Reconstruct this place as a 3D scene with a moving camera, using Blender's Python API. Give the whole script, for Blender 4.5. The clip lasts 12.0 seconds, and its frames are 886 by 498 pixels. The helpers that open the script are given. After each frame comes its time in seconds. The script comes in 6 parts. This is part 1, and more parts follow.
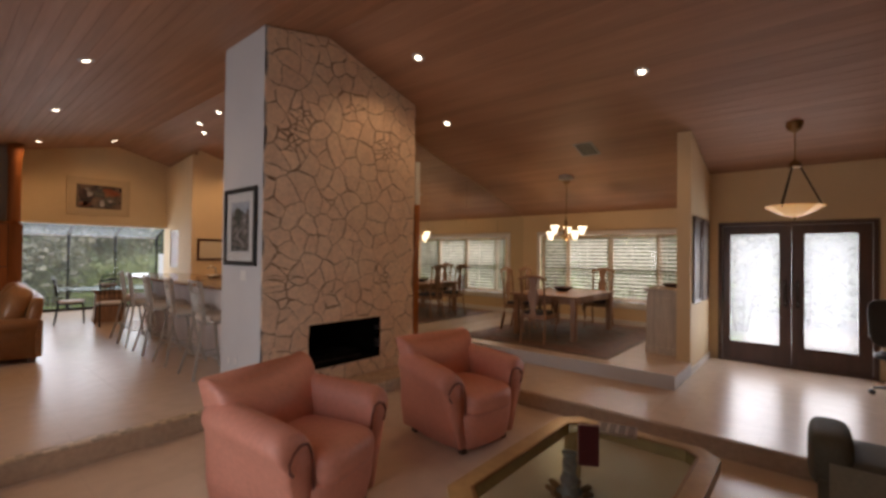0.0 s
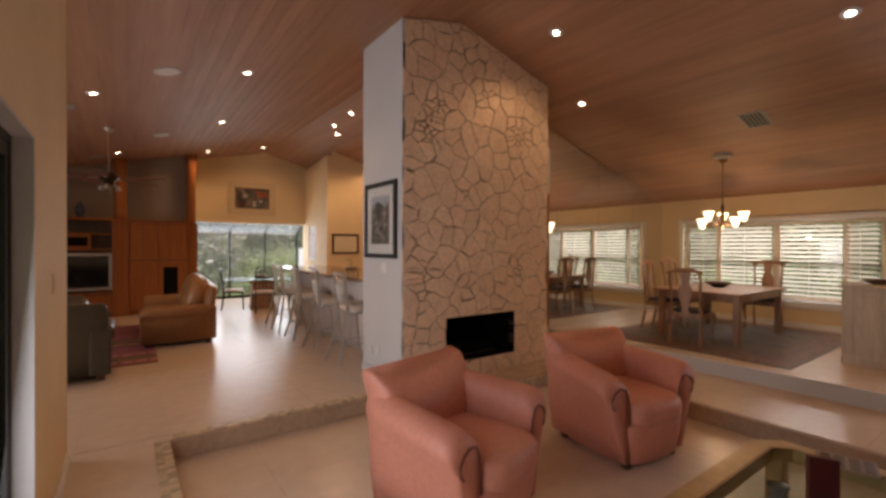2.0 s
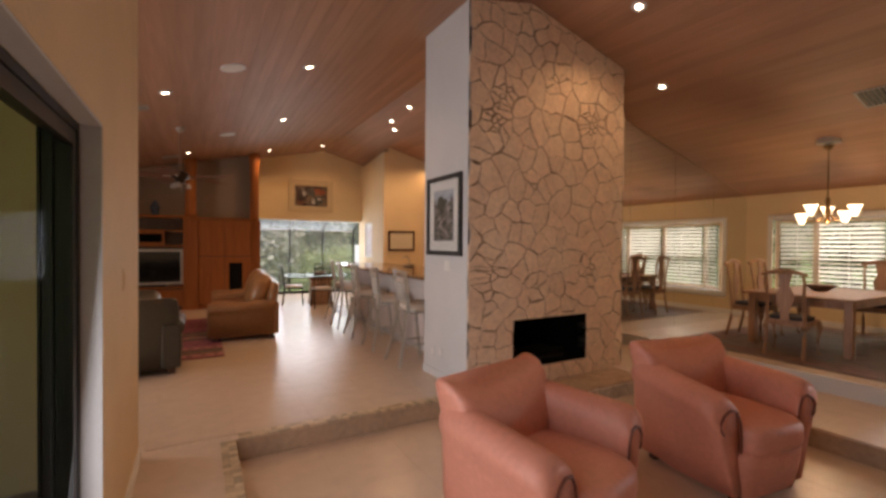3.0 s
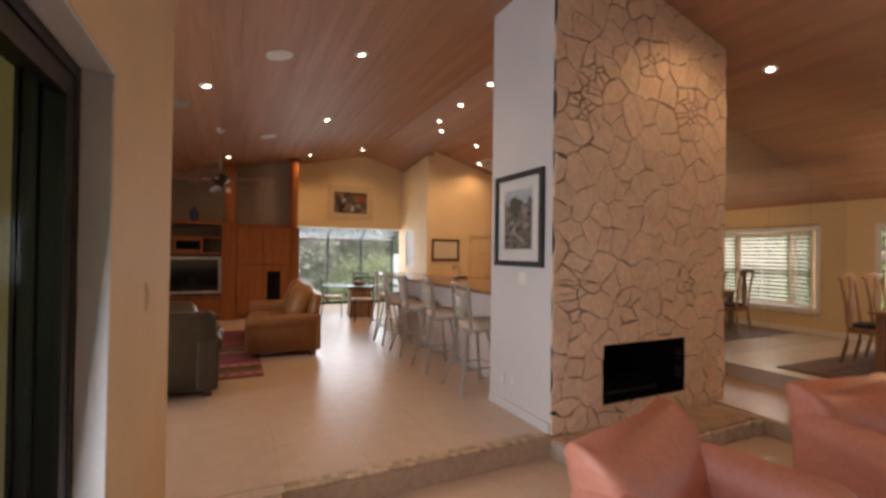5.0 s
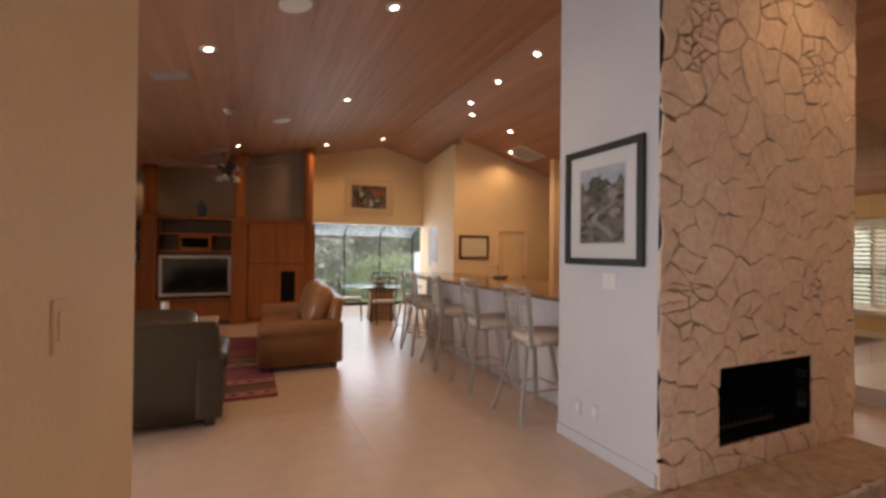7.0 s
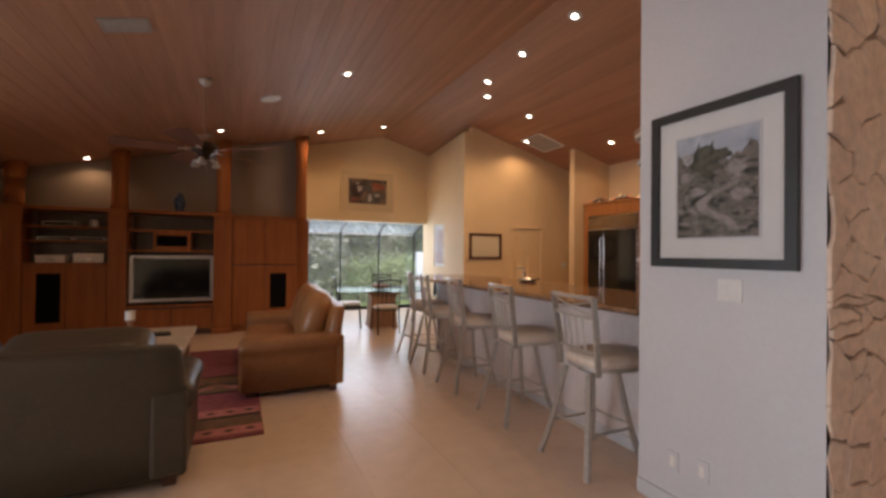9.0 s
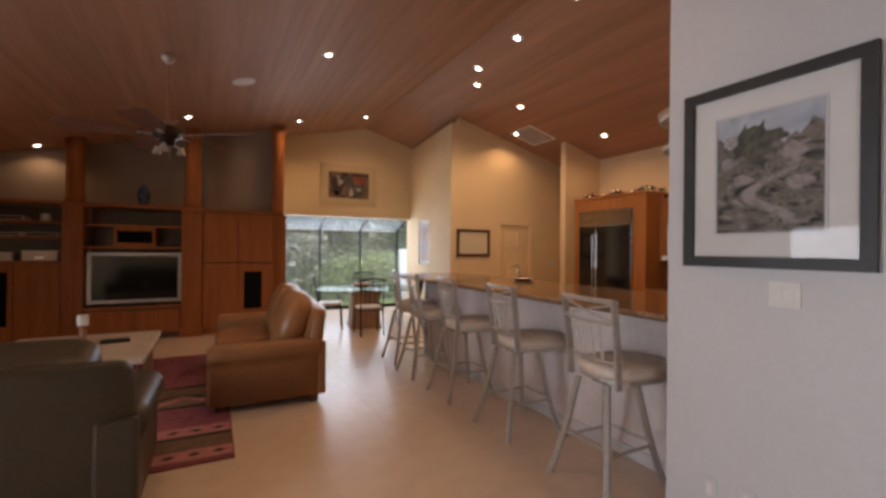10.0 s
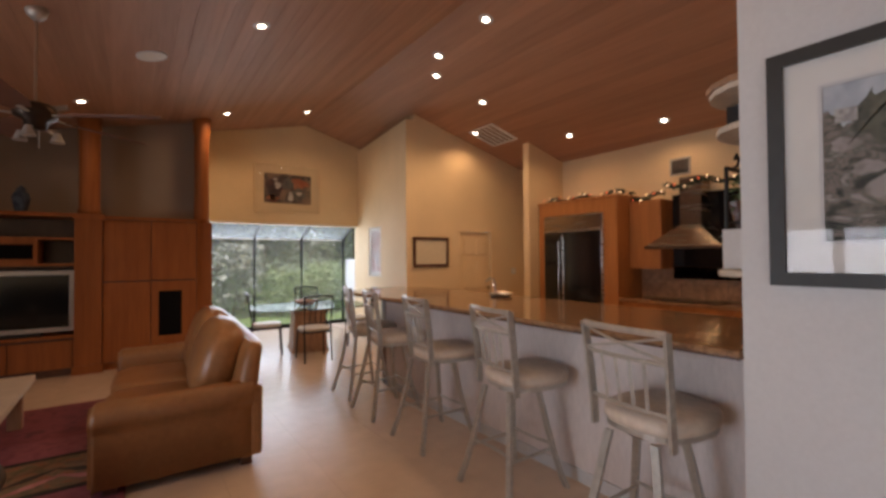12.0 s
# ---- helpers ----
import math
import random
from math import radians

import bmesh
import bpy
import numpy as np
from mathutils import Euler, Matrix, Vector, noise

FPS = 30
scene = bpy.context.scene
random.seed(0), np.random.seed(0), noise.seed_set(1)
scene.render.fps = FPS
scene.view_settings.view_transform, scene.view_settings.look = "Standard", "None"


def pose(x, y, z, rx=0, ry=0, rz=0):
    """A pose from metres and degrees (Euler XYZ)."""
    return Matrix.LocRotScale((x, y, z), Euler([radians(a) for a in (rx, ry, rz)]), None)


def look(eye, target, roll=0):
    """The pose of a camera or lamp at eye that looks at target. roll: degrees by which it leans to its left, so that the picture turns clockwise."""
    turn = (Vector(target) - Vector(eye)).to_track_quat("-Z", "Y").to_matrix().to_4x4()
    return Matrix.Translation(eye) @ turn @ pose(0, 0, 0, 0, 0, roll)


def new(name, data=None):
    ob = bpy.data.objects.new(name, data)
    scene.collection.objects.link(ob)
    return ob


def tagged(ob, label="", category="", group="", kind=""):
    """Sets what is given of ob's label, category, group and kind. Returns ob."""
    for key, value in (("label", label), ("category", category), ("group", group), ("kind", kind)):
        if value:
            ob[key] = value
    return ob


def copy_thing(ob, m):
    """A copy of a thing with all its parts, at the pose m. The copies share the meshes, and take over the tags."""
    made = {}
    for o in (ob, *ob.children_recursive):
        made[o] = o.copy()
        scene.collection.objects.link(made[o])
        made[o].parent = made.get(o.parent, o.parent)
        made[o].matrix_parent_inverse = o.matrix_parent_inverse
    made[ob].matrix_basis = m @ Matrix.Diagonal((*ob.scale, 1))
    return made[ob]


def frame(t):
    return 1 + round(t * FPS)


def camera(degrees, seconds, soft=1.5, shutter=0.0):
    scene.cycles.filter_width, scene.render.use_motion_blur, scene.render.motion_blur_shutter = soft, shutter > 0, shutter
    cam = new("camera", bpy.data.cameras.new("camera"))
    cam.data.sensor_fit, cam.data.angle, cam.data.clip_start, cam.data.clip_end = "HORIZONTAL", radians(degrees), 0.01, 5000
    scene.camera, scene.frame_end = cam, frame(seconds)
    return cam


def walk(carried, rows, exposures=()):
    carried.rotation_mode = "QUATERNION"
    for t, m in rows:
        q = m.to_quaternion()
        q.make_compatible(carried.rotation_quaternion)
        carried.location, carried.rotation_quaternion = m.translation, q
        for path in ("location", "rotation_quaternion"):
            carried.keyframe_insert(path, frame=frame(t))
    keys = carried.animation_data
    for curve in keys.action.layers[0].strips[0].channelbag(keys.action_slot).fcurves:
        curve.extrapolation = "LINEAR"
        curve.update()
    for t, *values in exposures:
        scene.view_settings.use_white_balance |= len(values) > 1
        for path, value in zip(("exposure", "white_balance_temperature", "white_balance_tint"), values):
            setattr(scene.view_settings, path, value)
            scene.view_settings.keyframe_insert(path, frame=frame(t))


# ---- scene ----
cam = camera(90.7, 12.0, soft=3.1)
PATH = [
    (0, (0.101, -0.29, 1.582), (1.629, 1.001, 1.607), 0.7),
    (0.5, (0.083, -0.197, 1.583), (1.535, 1.178, 1.602), 0.8),
    (1, (0.049, -0.083, 1.578), (1.422, 1.37, 1.588), 1.3),
    (1.5, (0.014, 0.022, 1.563), (1.298, 1.556, 1.563), 1.2),
    (2, (0.018, 0.133, 1.56), (1.189, 1.755, 1.55), 0.2),
    (2.5, (0.024, 0.286, 1.555), (1.088, 1.979, 1.534), -0.1),
    (3, (0.034, 0.479, 1.551), (1.013, 2.223, 1.529), 0.4),
    (5, (-0.001, 1.303, 1.537), (0.861, 3.108, 1.558), 0.8),
    (5.5, (0.019, 1.535, 1.54), (0.849, 3.355, 1.548), -0.2),
    (6, (0.04, 1.773, 1.53), (0.854, 3.6, 1.536), -0.6),
    (6.5, (0.022, 2.029, 1.524), (0.841, 3.854, 1.533), 0.5),
    (7, (0.049, 2.288, 1.511), (0.865, 4.114, 1.525), 0.6),
    (7.5, (0.088, 2.542, 1.522), (0.896, 4.372, 1.543), 0.4),
    (9.5, (0.171, 3.495, 1.49), (1.053, 5.29, 1.499), 0.6),
    (10, (0.204, 3.694, 1.497), (1.136, 5.464, 1.499), 0.6),
    (10.5, (0.239, 3.927, 1.492), (1.244, 5.656, 1.496), 0.8),
    (11, (0.272, 4.136, 1.495), (1.349, 5.822, 1.505), 0.6),
    (11.5, (0.343, 4.357, 1.526), (1.455, 6.018, 1.533), -0.0),
    (12, (0.399, 4.508, 1.545), (1.553, 6.141, 1.58), -0.4),
]
walk(cam, [(t, look(eye, target, roll)) for t, eye, target, roll in PATH],
     exposures=((0.0, -0.52, 7000, 20), (1.0, -0.48, 7100, 20), (2.5, -0.02, 7400, 21), (5.0, 0.05, 7000, 18), (7.5, 0.0, 6800, 18), (9.5, -0.08, 6600, 18), (12.0, -0.10, 6600, 18)))

# ---- light ----
world = bpy.data.worlds.new("sky")
scene.world = world
world.use_nodes = True
sky = world.node_tree.nodes.new("ShaderNodeTexSky")
sky.sky_type, sky.sun_disc = "NISHITA", False
sky.sun_elevation, sky.sun_rotation = radians(68), radians(205)
world.node_tree.links.new(sky.outputs["Color"], world.node_tree.nodes["Background"].inputs["Color"])
world.node_tree.nodes["Background"].inputs["Strength"].default_value = 0.15
sun_data = bpy.data.lights.new("sun", "SUN")
sun_data.energy, sun_data.angle, sun_data.color = 5.0, radians(30), (1.0, 0.95, 0.88)
sun = new("sun", sun_data)
sun.matrix_world = look((-7, -15, 41), (0, 0, 0))


def window_light(name, place, target, width, height, watts, colour=(0.86, 0.93, 1.0), spread=180):
    """Daylight of the open sky from a stand-in area lamp, at or outside a window."""
    data = bpy.data.lights.new(name, "AREA")
    data.shape, data.size, data.size_y, data.energy, data.color = "RECTANGLE", width, height, watts, colour
    data.spread = radians(spread)
    ob = new(name, data)
    ob.matrix_world = look(place, target)
    return ob


window_light("daylight_nook", (2.95, 14.6, 1.6), (2.95, 10, 0.8), 2.8, 2.0, 105, (0.76, 0.88, 1.0))
# lamp added outdoors above the bay to brighten the louvers
window_light("daylight_dining", (11.6, 3.1, 3.0), (9.7, 3.1, 1.2), 4.4, 1.4, 520)
# set close behind the entry glass, so that its white share glows
window_light("daylight_entry", (8.42, -0.06, 1.12), (4, -0.1, 0.9), 1.5, 1.7, 58)
window_light("daylight_slider", (-0.30, 1.70, 1.1), (3, 1.93, 0.8), 2.2, 1.9, 34, (0.84, 0.91, 1.0))
window_light("daylight_patio", (-4.85, 6.4, 1.0), (2.5, 5.2, 0.6), 2.8, 1.9, 112, (0.80, 0.90, 1.0), 142)


# ---- materials ----
def material(name, colour, rough=0.5, metal=0.0, grain=0.06, scale=8.0, stretch=(1, 1, 1), bump=0.05, spread=0.0, second=None, mix_scale=1.5, spec=0.5, coat=0.0, world_wide=False):
    """A surface with colour that varies at two scales, fine relief, and from piece to piece by spread."""
    m = bpy.data.materials.new(name)
    m.use_nodes = True
    nt = m.node_tree
    b = nt.nodes["Principled BSDF"]
    b.inputs["Metallic"].default_value = metal
    b.inputs["Specular IOR Level"].default_value = spec
    b.inputs["Coat Weight"].default_value = coat
    b.inputs["Coat Roughness"].default_value = 0.15
    co = nt.nodes.new("ShaderNodeTexCoord")
    mp = nt.nodes.new("ShaderNodeMapping")
    mp.inputs["Scale"].default_value = stretch
    place = nt.nodes.new("ShaderNodeNewGeometry").outputs["Position"] if world_wide else co.outputs["Object"]
    nt.links.new(place, mp.inputs["Vector"])
    n1 = nt.nodes.new("ShaderNodeTexNoise")
    n1.inputs["Scale"].default_value, n1.inputs["Detail"].default_value = scale, 6
    n2 = nt.nodes.new("ShaderNodeTexNoise")
    n2.inputs["Scale"].default_value, n2.inputs["Detail"].default_value = mix_scale, 3
    for n in (n1, n2):
        nt.links.new(mp.outputs["Vector"], n.inputs["Vector"])
    two = second or tuple(c * (1 - 2.2 * grain) for c in colour)
    mixa = nt.nodes.new("ShaderNodeMix")
    mixa.data_type = "RGBA"
    mixa.inputs[6].default_value, mixa.inputs[7].default_value = (*colour, 1), (*two, 1)
    ramp = nt.nodes.new("ShaderNodeMapRange")
    ramp.inputs["From Min"].default_value, ramp.inputs["From Max"].default_value = 0.35, 0.68
    nt.links.new(n2.outputs["Fac"], ramp.inputs["Value"])
    nt.links.new(ramp.outputs["Result"], mixa.inputs[0])
    hsv = nt.nodes.new("ShaderNodeHueSaturation")
    val = nt.nodes.new("ShaderNodeMapRange")
    val.inputs["From Min"].default_value, val.inputs["From Max"].default_value = 0.25, 0.75
    val.inputs["To Min"].default_value, val.inputs["To Max"].default_value = 1 - 1.6 * grain, 1 + 1.6 * grain
    nt.links.new(n1.outputs["Fac"], val.inputs["Value"])
    last = val.outputs["Result"]
    if spread:
        info = nt.nodes.new("ShaderNodeObjectInfo")
        geo = nt.nodes.new("ShaderNodeNewGeometry")
        add = nt.nodes.new("ShaderNodeMath")
        add.operation = "ADD"
        nt.links.new(info.outputs["Random"], add.inputs[0])
        nt.links.new(geo.outputs["Random Per Island"], add.inputs[1])
        fr = nt.nodes.new("ShaderNodeMath")
        fr.operation = "FRACT"
        nt.links.new(add.outputs[0], fr.inputs[0])
        r = nt.nodes.new("ShaderNodeMapRange")
        r.inputs["To Min"].default_value, r.inputs["To Max"].default_value = 1 - spread, 1 + spread
        nt.links.new(fr.outputs[0], r.inputs["Value"])
        mul = nt.nodes.new("ShaderNodeMath")
        mul.operation = "MULTIPLY"
        nt.links.new(last, mul.inputs[0])
        nt.links.new(r.outputs["Result"], mul.inputs[1])
        last = mul.outputs[0]
    nt.links.new(last, hsv.inputs["Value"])
    nt.links.new(mixa.outputs[2], hsv.inputs["Color"])
    nt.links.new(hsv.outputs["Color"], b.inputs["Base Color"])
    rr = nt.nodes.new("ShaderNodeMapRange")
    rr.inputs["To Min"].default_value, rr.inputs["To Max"].default_value = max(rough - 0.1, 0.02), min(rough + 0.1, 1)
    nt.links.new(n2.outputs["Fac"], rr.inputs["Value"])
    nt.links.new(rr.outputs["Result"], b.inputs["Roughness"])
    if bump:
        bp = nt.nodes.new("ShaderNodeBump")
        bp.inputs["Strength"].default_value, bp.inputs["Distance"].default_value = bump, 0.01
        nt.links.new(n1.outputs["Fac"], bp.inputs["Height"])
        nt.links.new(bp.outputs["Normal"], b.inputs["Normal"])
    return m


def glow(name, colour, strength):
    m = bpy.data.materials.new(name)
    m.use_nodes = True
    b = m.node_tree.nodes["Principled BSDF"]
    b.inputs["Base Color"].default_value = (*colour, 1)
    b.inputs["Emission Color"].default_value = (*colour, 1)
    b.inputs["Emission Strength"].default_value = strength
    return m


def clear_glass(name, tint=(1, 1, 1), rough=0.0, see=0.96, sheen=0.04, most=0.8):
    """Thin pane: mostly straight through, with a real mirror sheen."""
    m = bpy.data.materials.new(name)
    m.use_nodes = True
    nt = m.node_tree
    out = nt.nodes["Material Output"]
    tr = nt.nodes.new("ShaderNodeBsdfTransparent")
    tr.inputs["Color"].default_value = (*[c * see for c in tint], 1)
    gl = nt.nodes.new("ShaderNodeBsdfGlossy")
    gl.inputs["Roughness"].default_value = rough
    lw = nt.nodes.new("ShaderNodeLayerWeight")
    lw.inputs["Blend"].default_value = 0.5
    pw = nt.nodes.new("ShaderNodeMath")
    pw.operation = "POWER"
    pw.inputs[1].default_value = 5.0
    nt.links.new(lw.outputs["Facing"], pw.inputs[0])
    fr = nt.nodes.new("ShaderNodeMapRange")
    fr.inputs["To Min"].default_value, fr.inputs["To Max"].default_value = sheen, most
    nt.links.new(pw.outputs[0], fr.inputs["Value"])
    mx = nt.nodes.new("ShaderNodeMixShader")
    nt.links.new(fr.outputs["Result"], mx.inputs[0])
    nt.links.new(tr.outputs[0], mx.inputs[1])
    nt.links.new(gl.outputs[0], mx.inputs[2])
    nt.links.new(mx.outputs[0], out.inputs["Surface"])
    return m


CREAM = material("cream_paint", (0.76, 0.58, 0.35), 0.75, grain=0.03, scale=60, bump=0.04)
# taupe carries the shade on the north wall; it also backs one grille
TAUPE = material("shaded_taupe", (0.27, 0.21, 0.16), 0.75, grain=0.03, scale=60, bump=0.04)
SILVER = material("silver_plastic", (0.50, 0.49, 0.47), 0.35, metal=0.6, grain=0.03, scale=20)
WHITE = material("white_paint", (0.61, 0.61, 0.61), 0.6, grain=0.02, scale=50, bump=0.04)
TRIMW = material("trim_paint", (0.78, 0.75, 0.70), 0.45, grain=0.02, scale=20, bump=0.02)
PLANK = material("cedar_ceiling", (0.41, 0.217, 0.131), 0.6, grain=0.055, scale=5, stretch=(7, 0.4, 7), bump=0.035, spread=0.09, second=(0.365, 0.188, 0.112))
TILE = material("floor_tile", (0.69, 0.55, 0.435), 0.27, grain=0.035, scale=7, bump=0.012, spread=0.018, second=(0.69, 0.55, 0.435), mix_scale=1.1, world_wide=True)
for link in list(TILE.node_tree.nodes["Principled BSDF"].inputs["Roughness"].links):
    TILE.node_tree.links.remove(link)
TILE.node_tree.nodes["Principled BSDF"].inputs["Roughness"].default_value = 0.27
GROUT = material("grout", (0.66, 0.525, 0.415), 0.8, grain=0.06, scale=30)
MOSAIC = material("mosaic_tile", (0.55, 0.43, 0.28), 0.5, grain=0.1, scale=40, spread=0.28, bump=0.03, world_wide=True)
RISER = material("step_riser", (0.50, 0.37, 0.26), 0.4, grain=0.08, scale=20)
STONE = material("keystone", (0.84, 0.665, 0.50), 0.85, grain=0.09, scale=20, bump=0.35, spread=0.05, second=(0.80, 0.60, 0.445), mix_scale=3)
JOINT = material("stone_joint", (0.46, 0.32, 0.21), 0.95, grain=0.16, scale=30, bump=0.5, second=(0.20, 0.125, 0.08), mix_scale=4.6)
SALMON = material("salmon_leather", (0.67, 0.28, 0.20), 0.46, grain=0.05, scale=30, bump=0.08, second=(0.60, 0.235, 0.165))
OLIVE = material("olive_leather", (0.064, 0.055, 0.040), 0.42, grain=0.08, scale=30, bump=0.1)
TAN = material("tan_leather", (0.33, 0.155, 0.06), 0.36, grain=0.07, scale=26, bump=0.1, second=(0.24, 0.105, 0.04))
CHERRY = material("cherry_wood", (0.33, 0.110, 0.030), 0.5, grain=0.07, scale=5, stretch=(7, 7, 0.6), bump=0.03, second=(0.275, 0.087, 0.023), spec=0.25, coat=0.04)
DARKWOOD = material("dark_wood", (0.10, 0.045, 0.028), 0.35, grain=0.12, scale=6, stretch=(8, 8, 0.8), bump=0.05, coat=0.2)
OAK = material("pickled_oak", (0.37, 0.205, 0.118), 0.42, grain=0.12, scale=7, stretch=(8, 8, 0.8), bump=0.06)
WHITEWASH = material("whitewashed_wood", (0.58, 0.50, 0.40), 0.5, grain=0.1, scale=8, stretch=(8, 8, 0.8), bump=0.06)
GOLDWOOD = material("gilt_wood", (0.52, 0.34, 0.15), 0.35, grain=0.1, scale=12, bump=0.05, metal=0.25)
BLACK = material("black_metal", (0.018, 0.017, 0.016), 0.4, grain=0.1, scale=30, metal=0.3)
BLACKGLOSS = material("black_glass", (0.008, 0.008, 0.009), 0.09, grain=0.02, scale=6, bump=0)
SOOT = material("sooty_brick", (0.010, 0.008, 0.007), 0.95, grain=0.25, scale=25, bump=0.4, spec=0.05)
STEEL = material("brushed_steel", (0.56, 0.54, 0.51), 0.28, metal=1.0, grain=0.05, scale=40, stretch=(1, 1, 20), bump=0.02)
STOOLMETAL = material("brushed_bronze_pewter", (0.56, 0.54, 0.49), 0.4, metal=0.5, grain=0.1, scale=30, bump=0.04)
PEWTER = material("pewter_metal", (0.56, 0.51, 0.45), 0.45, metal=0.5, grain=0.1, scale=30, bump=0.04)
SEATFAB = material("beige_leatherette", (0.72, 0.63, 0.53), 0.5, grain=0.07, scale=26, bump=0.06)
GRANITE = material("granite_top", (0.36, 0.215, 0.115), 0.12, grain=0.3, scale=55, bump=0.0, second=(0.23, 0.13, 0.075), mix_scale=9)
SPLASH = material("stone_backsplash", (0.46, 0.30, 0.20), 0.35, grain=0.2, scale=14, bump=0.05, second=(0.32, 0.20, 0.135), mix_scale=4)
MIRROR = material("mirror_silver", (0.86, 0.87, 0.85), 0.02, metal=1.0, grain=0.0, scale=2, bump=0)
MIRROR.node_tree.nodes["Principled BSDF"].inputs["Roughness"].default_value = 0.01
for link in list(MIRROR.node_tree.nodes["Principled BSDF"].inputs["Roughness"].links):
    MIRROR.node_tree.links.remove(link)
GLASS = clear_glass("window_glass")
SLIDERGLASS = clear_glass("slider_glass", sheen=0.004, most=0.01)
TABLEGLASS = clear_glass("table_glass", (0.86, 0.93, 0.88), see=0.9, sheen=0.03, most=0.12)
PICGLASS = clear_glass("picture_glass", sheen=0.018, most=0.5)
PAPER = material("paper_white", (0.76, 0.75, 0.71), 0.7, grain=0.03, scale=30)
BLIND = material("blind_slat", (0.82, 0.80, 0.75), 0.5, grain=0.03, scale=20)
nt = BLIND.node_tree
see_through, blend_of = nt.nodes.new("ShaderNodeBsdfTranslucent"), nt.nodes.new("ShaderNodeMixShader")
see_through.inputs["Color"].default_value = (0.88, 0.85, 0.78, 1)
blend_of.inputs[0].default_value = 0.5
nt.links.new(nt.nodes["Principled BSDF"].outputs[0], blend_of.inputs[1])
nt.links.new(see_through.outputs[0], blend_of.inputs[2])
nt.links.new(blend_of.outputs[0], nt.nodes["Material Output"].inputs["Surface"])
BULB = glow("lamp_lens", (1.0, 0.88, 0.70), 11)
SHADE = glow("lit_glass_shade", (1.0, 0.86, 0.60), 3.6)
AMBER = glow("lit_amber_glass", (0.80, 0.46, 0.16), 0.55)
LEAF = material("leaf_green", (0.13, 0.19, 0.09), 0.5, grain=0.2, scale=6, spread=0.4, bump=0, second=(0.07, 0.12, 0.05))
HEDGE = material("hedge_leaf", (0.34, 0.42, 0.27), 0.5, grain=0.15, scale=4, spread=0.35, bump=0, second=(0.13, 0.185, 0.10))
BARK = material("bark", (0.12, 0.09, 0.065), 0.9, grain=0.2, scale=12, bump=0.4)
GRASS = material("lawn", (0.24, 0.36, 0.10), 0.9, grain=0.2, scale=14, bump=0.2, second=(0.11, 0.20, 0.05), mix_scale=0.6)
PAVING = material("patio", (0.27, 0.25, 0.22), 0.8, grain=0.08, scale=12, bump=0.1)
FABRICG = material("olive_fabric", (0.10, 0.095, 0.07), 0.8, grain=0.08, scale=60, bump=0.1)
HOODSTEEL = material("smoky_steel", (0.36, 0.31, 0.26), 0.25, metal=1.0, grain=0.05, scale=40, stretch=(1, 1, 20), bump=0.02)
BRONZE = material("dark_bronze", (0.055, 0.035, 0.024), 0.35, metal=0.7, grain=0.1, scale=30)
SASHWOOD = material("pale_honey_wood", (0.62, 0.47, 0.33), 0.45, grain=0.1, scale=7, stretch=(8, 8, 0.8), bump=0.05)
BRASS = material("antique_brass", (0.30, 0.17, 0.07), 0.4, metal=0.85, grain=0.1, scale=30)


CLOTH = material("black_cloth", (0.009, 0.008, 0.008), 0.95, grain=0.1, scale=80, bump=0.1, spec=0.05)
KITCHENWOOD = material("honey_cherry_wood", (0.44, 0.175, 0.052), 0.38, grain=0.07, scale=5, stretch=(7, 7, 0.6), bump=0.03, second=(0.37, 0.14, 0.04), coat=0.2)
FANWOOD = material("walnut_blade", (0.17, 0.068, 0.036), 0.65, grain=0.12, scale=6, stretch=(1, 1, 1), bump=0.04)
RODMETAL = material("copper_toned_metal", (0.36, 0.23, 0.155), 0.45, metal=0.4, grain=0.06, scale=30)


# ---- building helpers ----
def part(name, bm, mat, parent=None, label="", smooth=False):
    """Links a bmesh as one mesh object, under a thing or a part when one is given."""
    me = bpy.data.meshes.new(name)
    bmesh.ops.recalc_face_normals(bm, faces=bm.faces)
    bm.to_mesh(me)
    bm.free()
    me.materials.append(mat)
    if smooth:
        me.shade_smooth()
    ob = new(name, me)
    if parent is not None:
        ob.parent = parent
    if label:
        ob["label"] = label
    return ob


def box(x0, x1, y0, y1, z0, z1, bevel=0.0, seg=2, bm=None):
    """A box between the given planes, with rounded edges; added to bm when one is given."""
    one = bmesh.new()
    bmesh.ops.create_cube(one, size=1)
    bmesh.ops.scale(one, vec=(x1 - x0, y1 - y0, z1 - z0), verts=one.verts)
    bmesh.ops.translate(one, vec=((x0 + x1) / 2, (y0 + y1) / 2, (z0 + z1) / 2), verts=one.verts)
    if bevel:
        bmesh.ops.bevel(one, geom=one.edges[:], offset=bevel, segments=seg, profile=0.5, affect="EDGES")
    return join(bm, one)


def join(bm, one):
    if bm is None:
        return one
    me = bpy.data.meshes.new("tmp")
    one.to_mesh(me)
    one.free()
    bm.from_mesh(me)
    bpy.data.meshes.remove(me)
    return bm


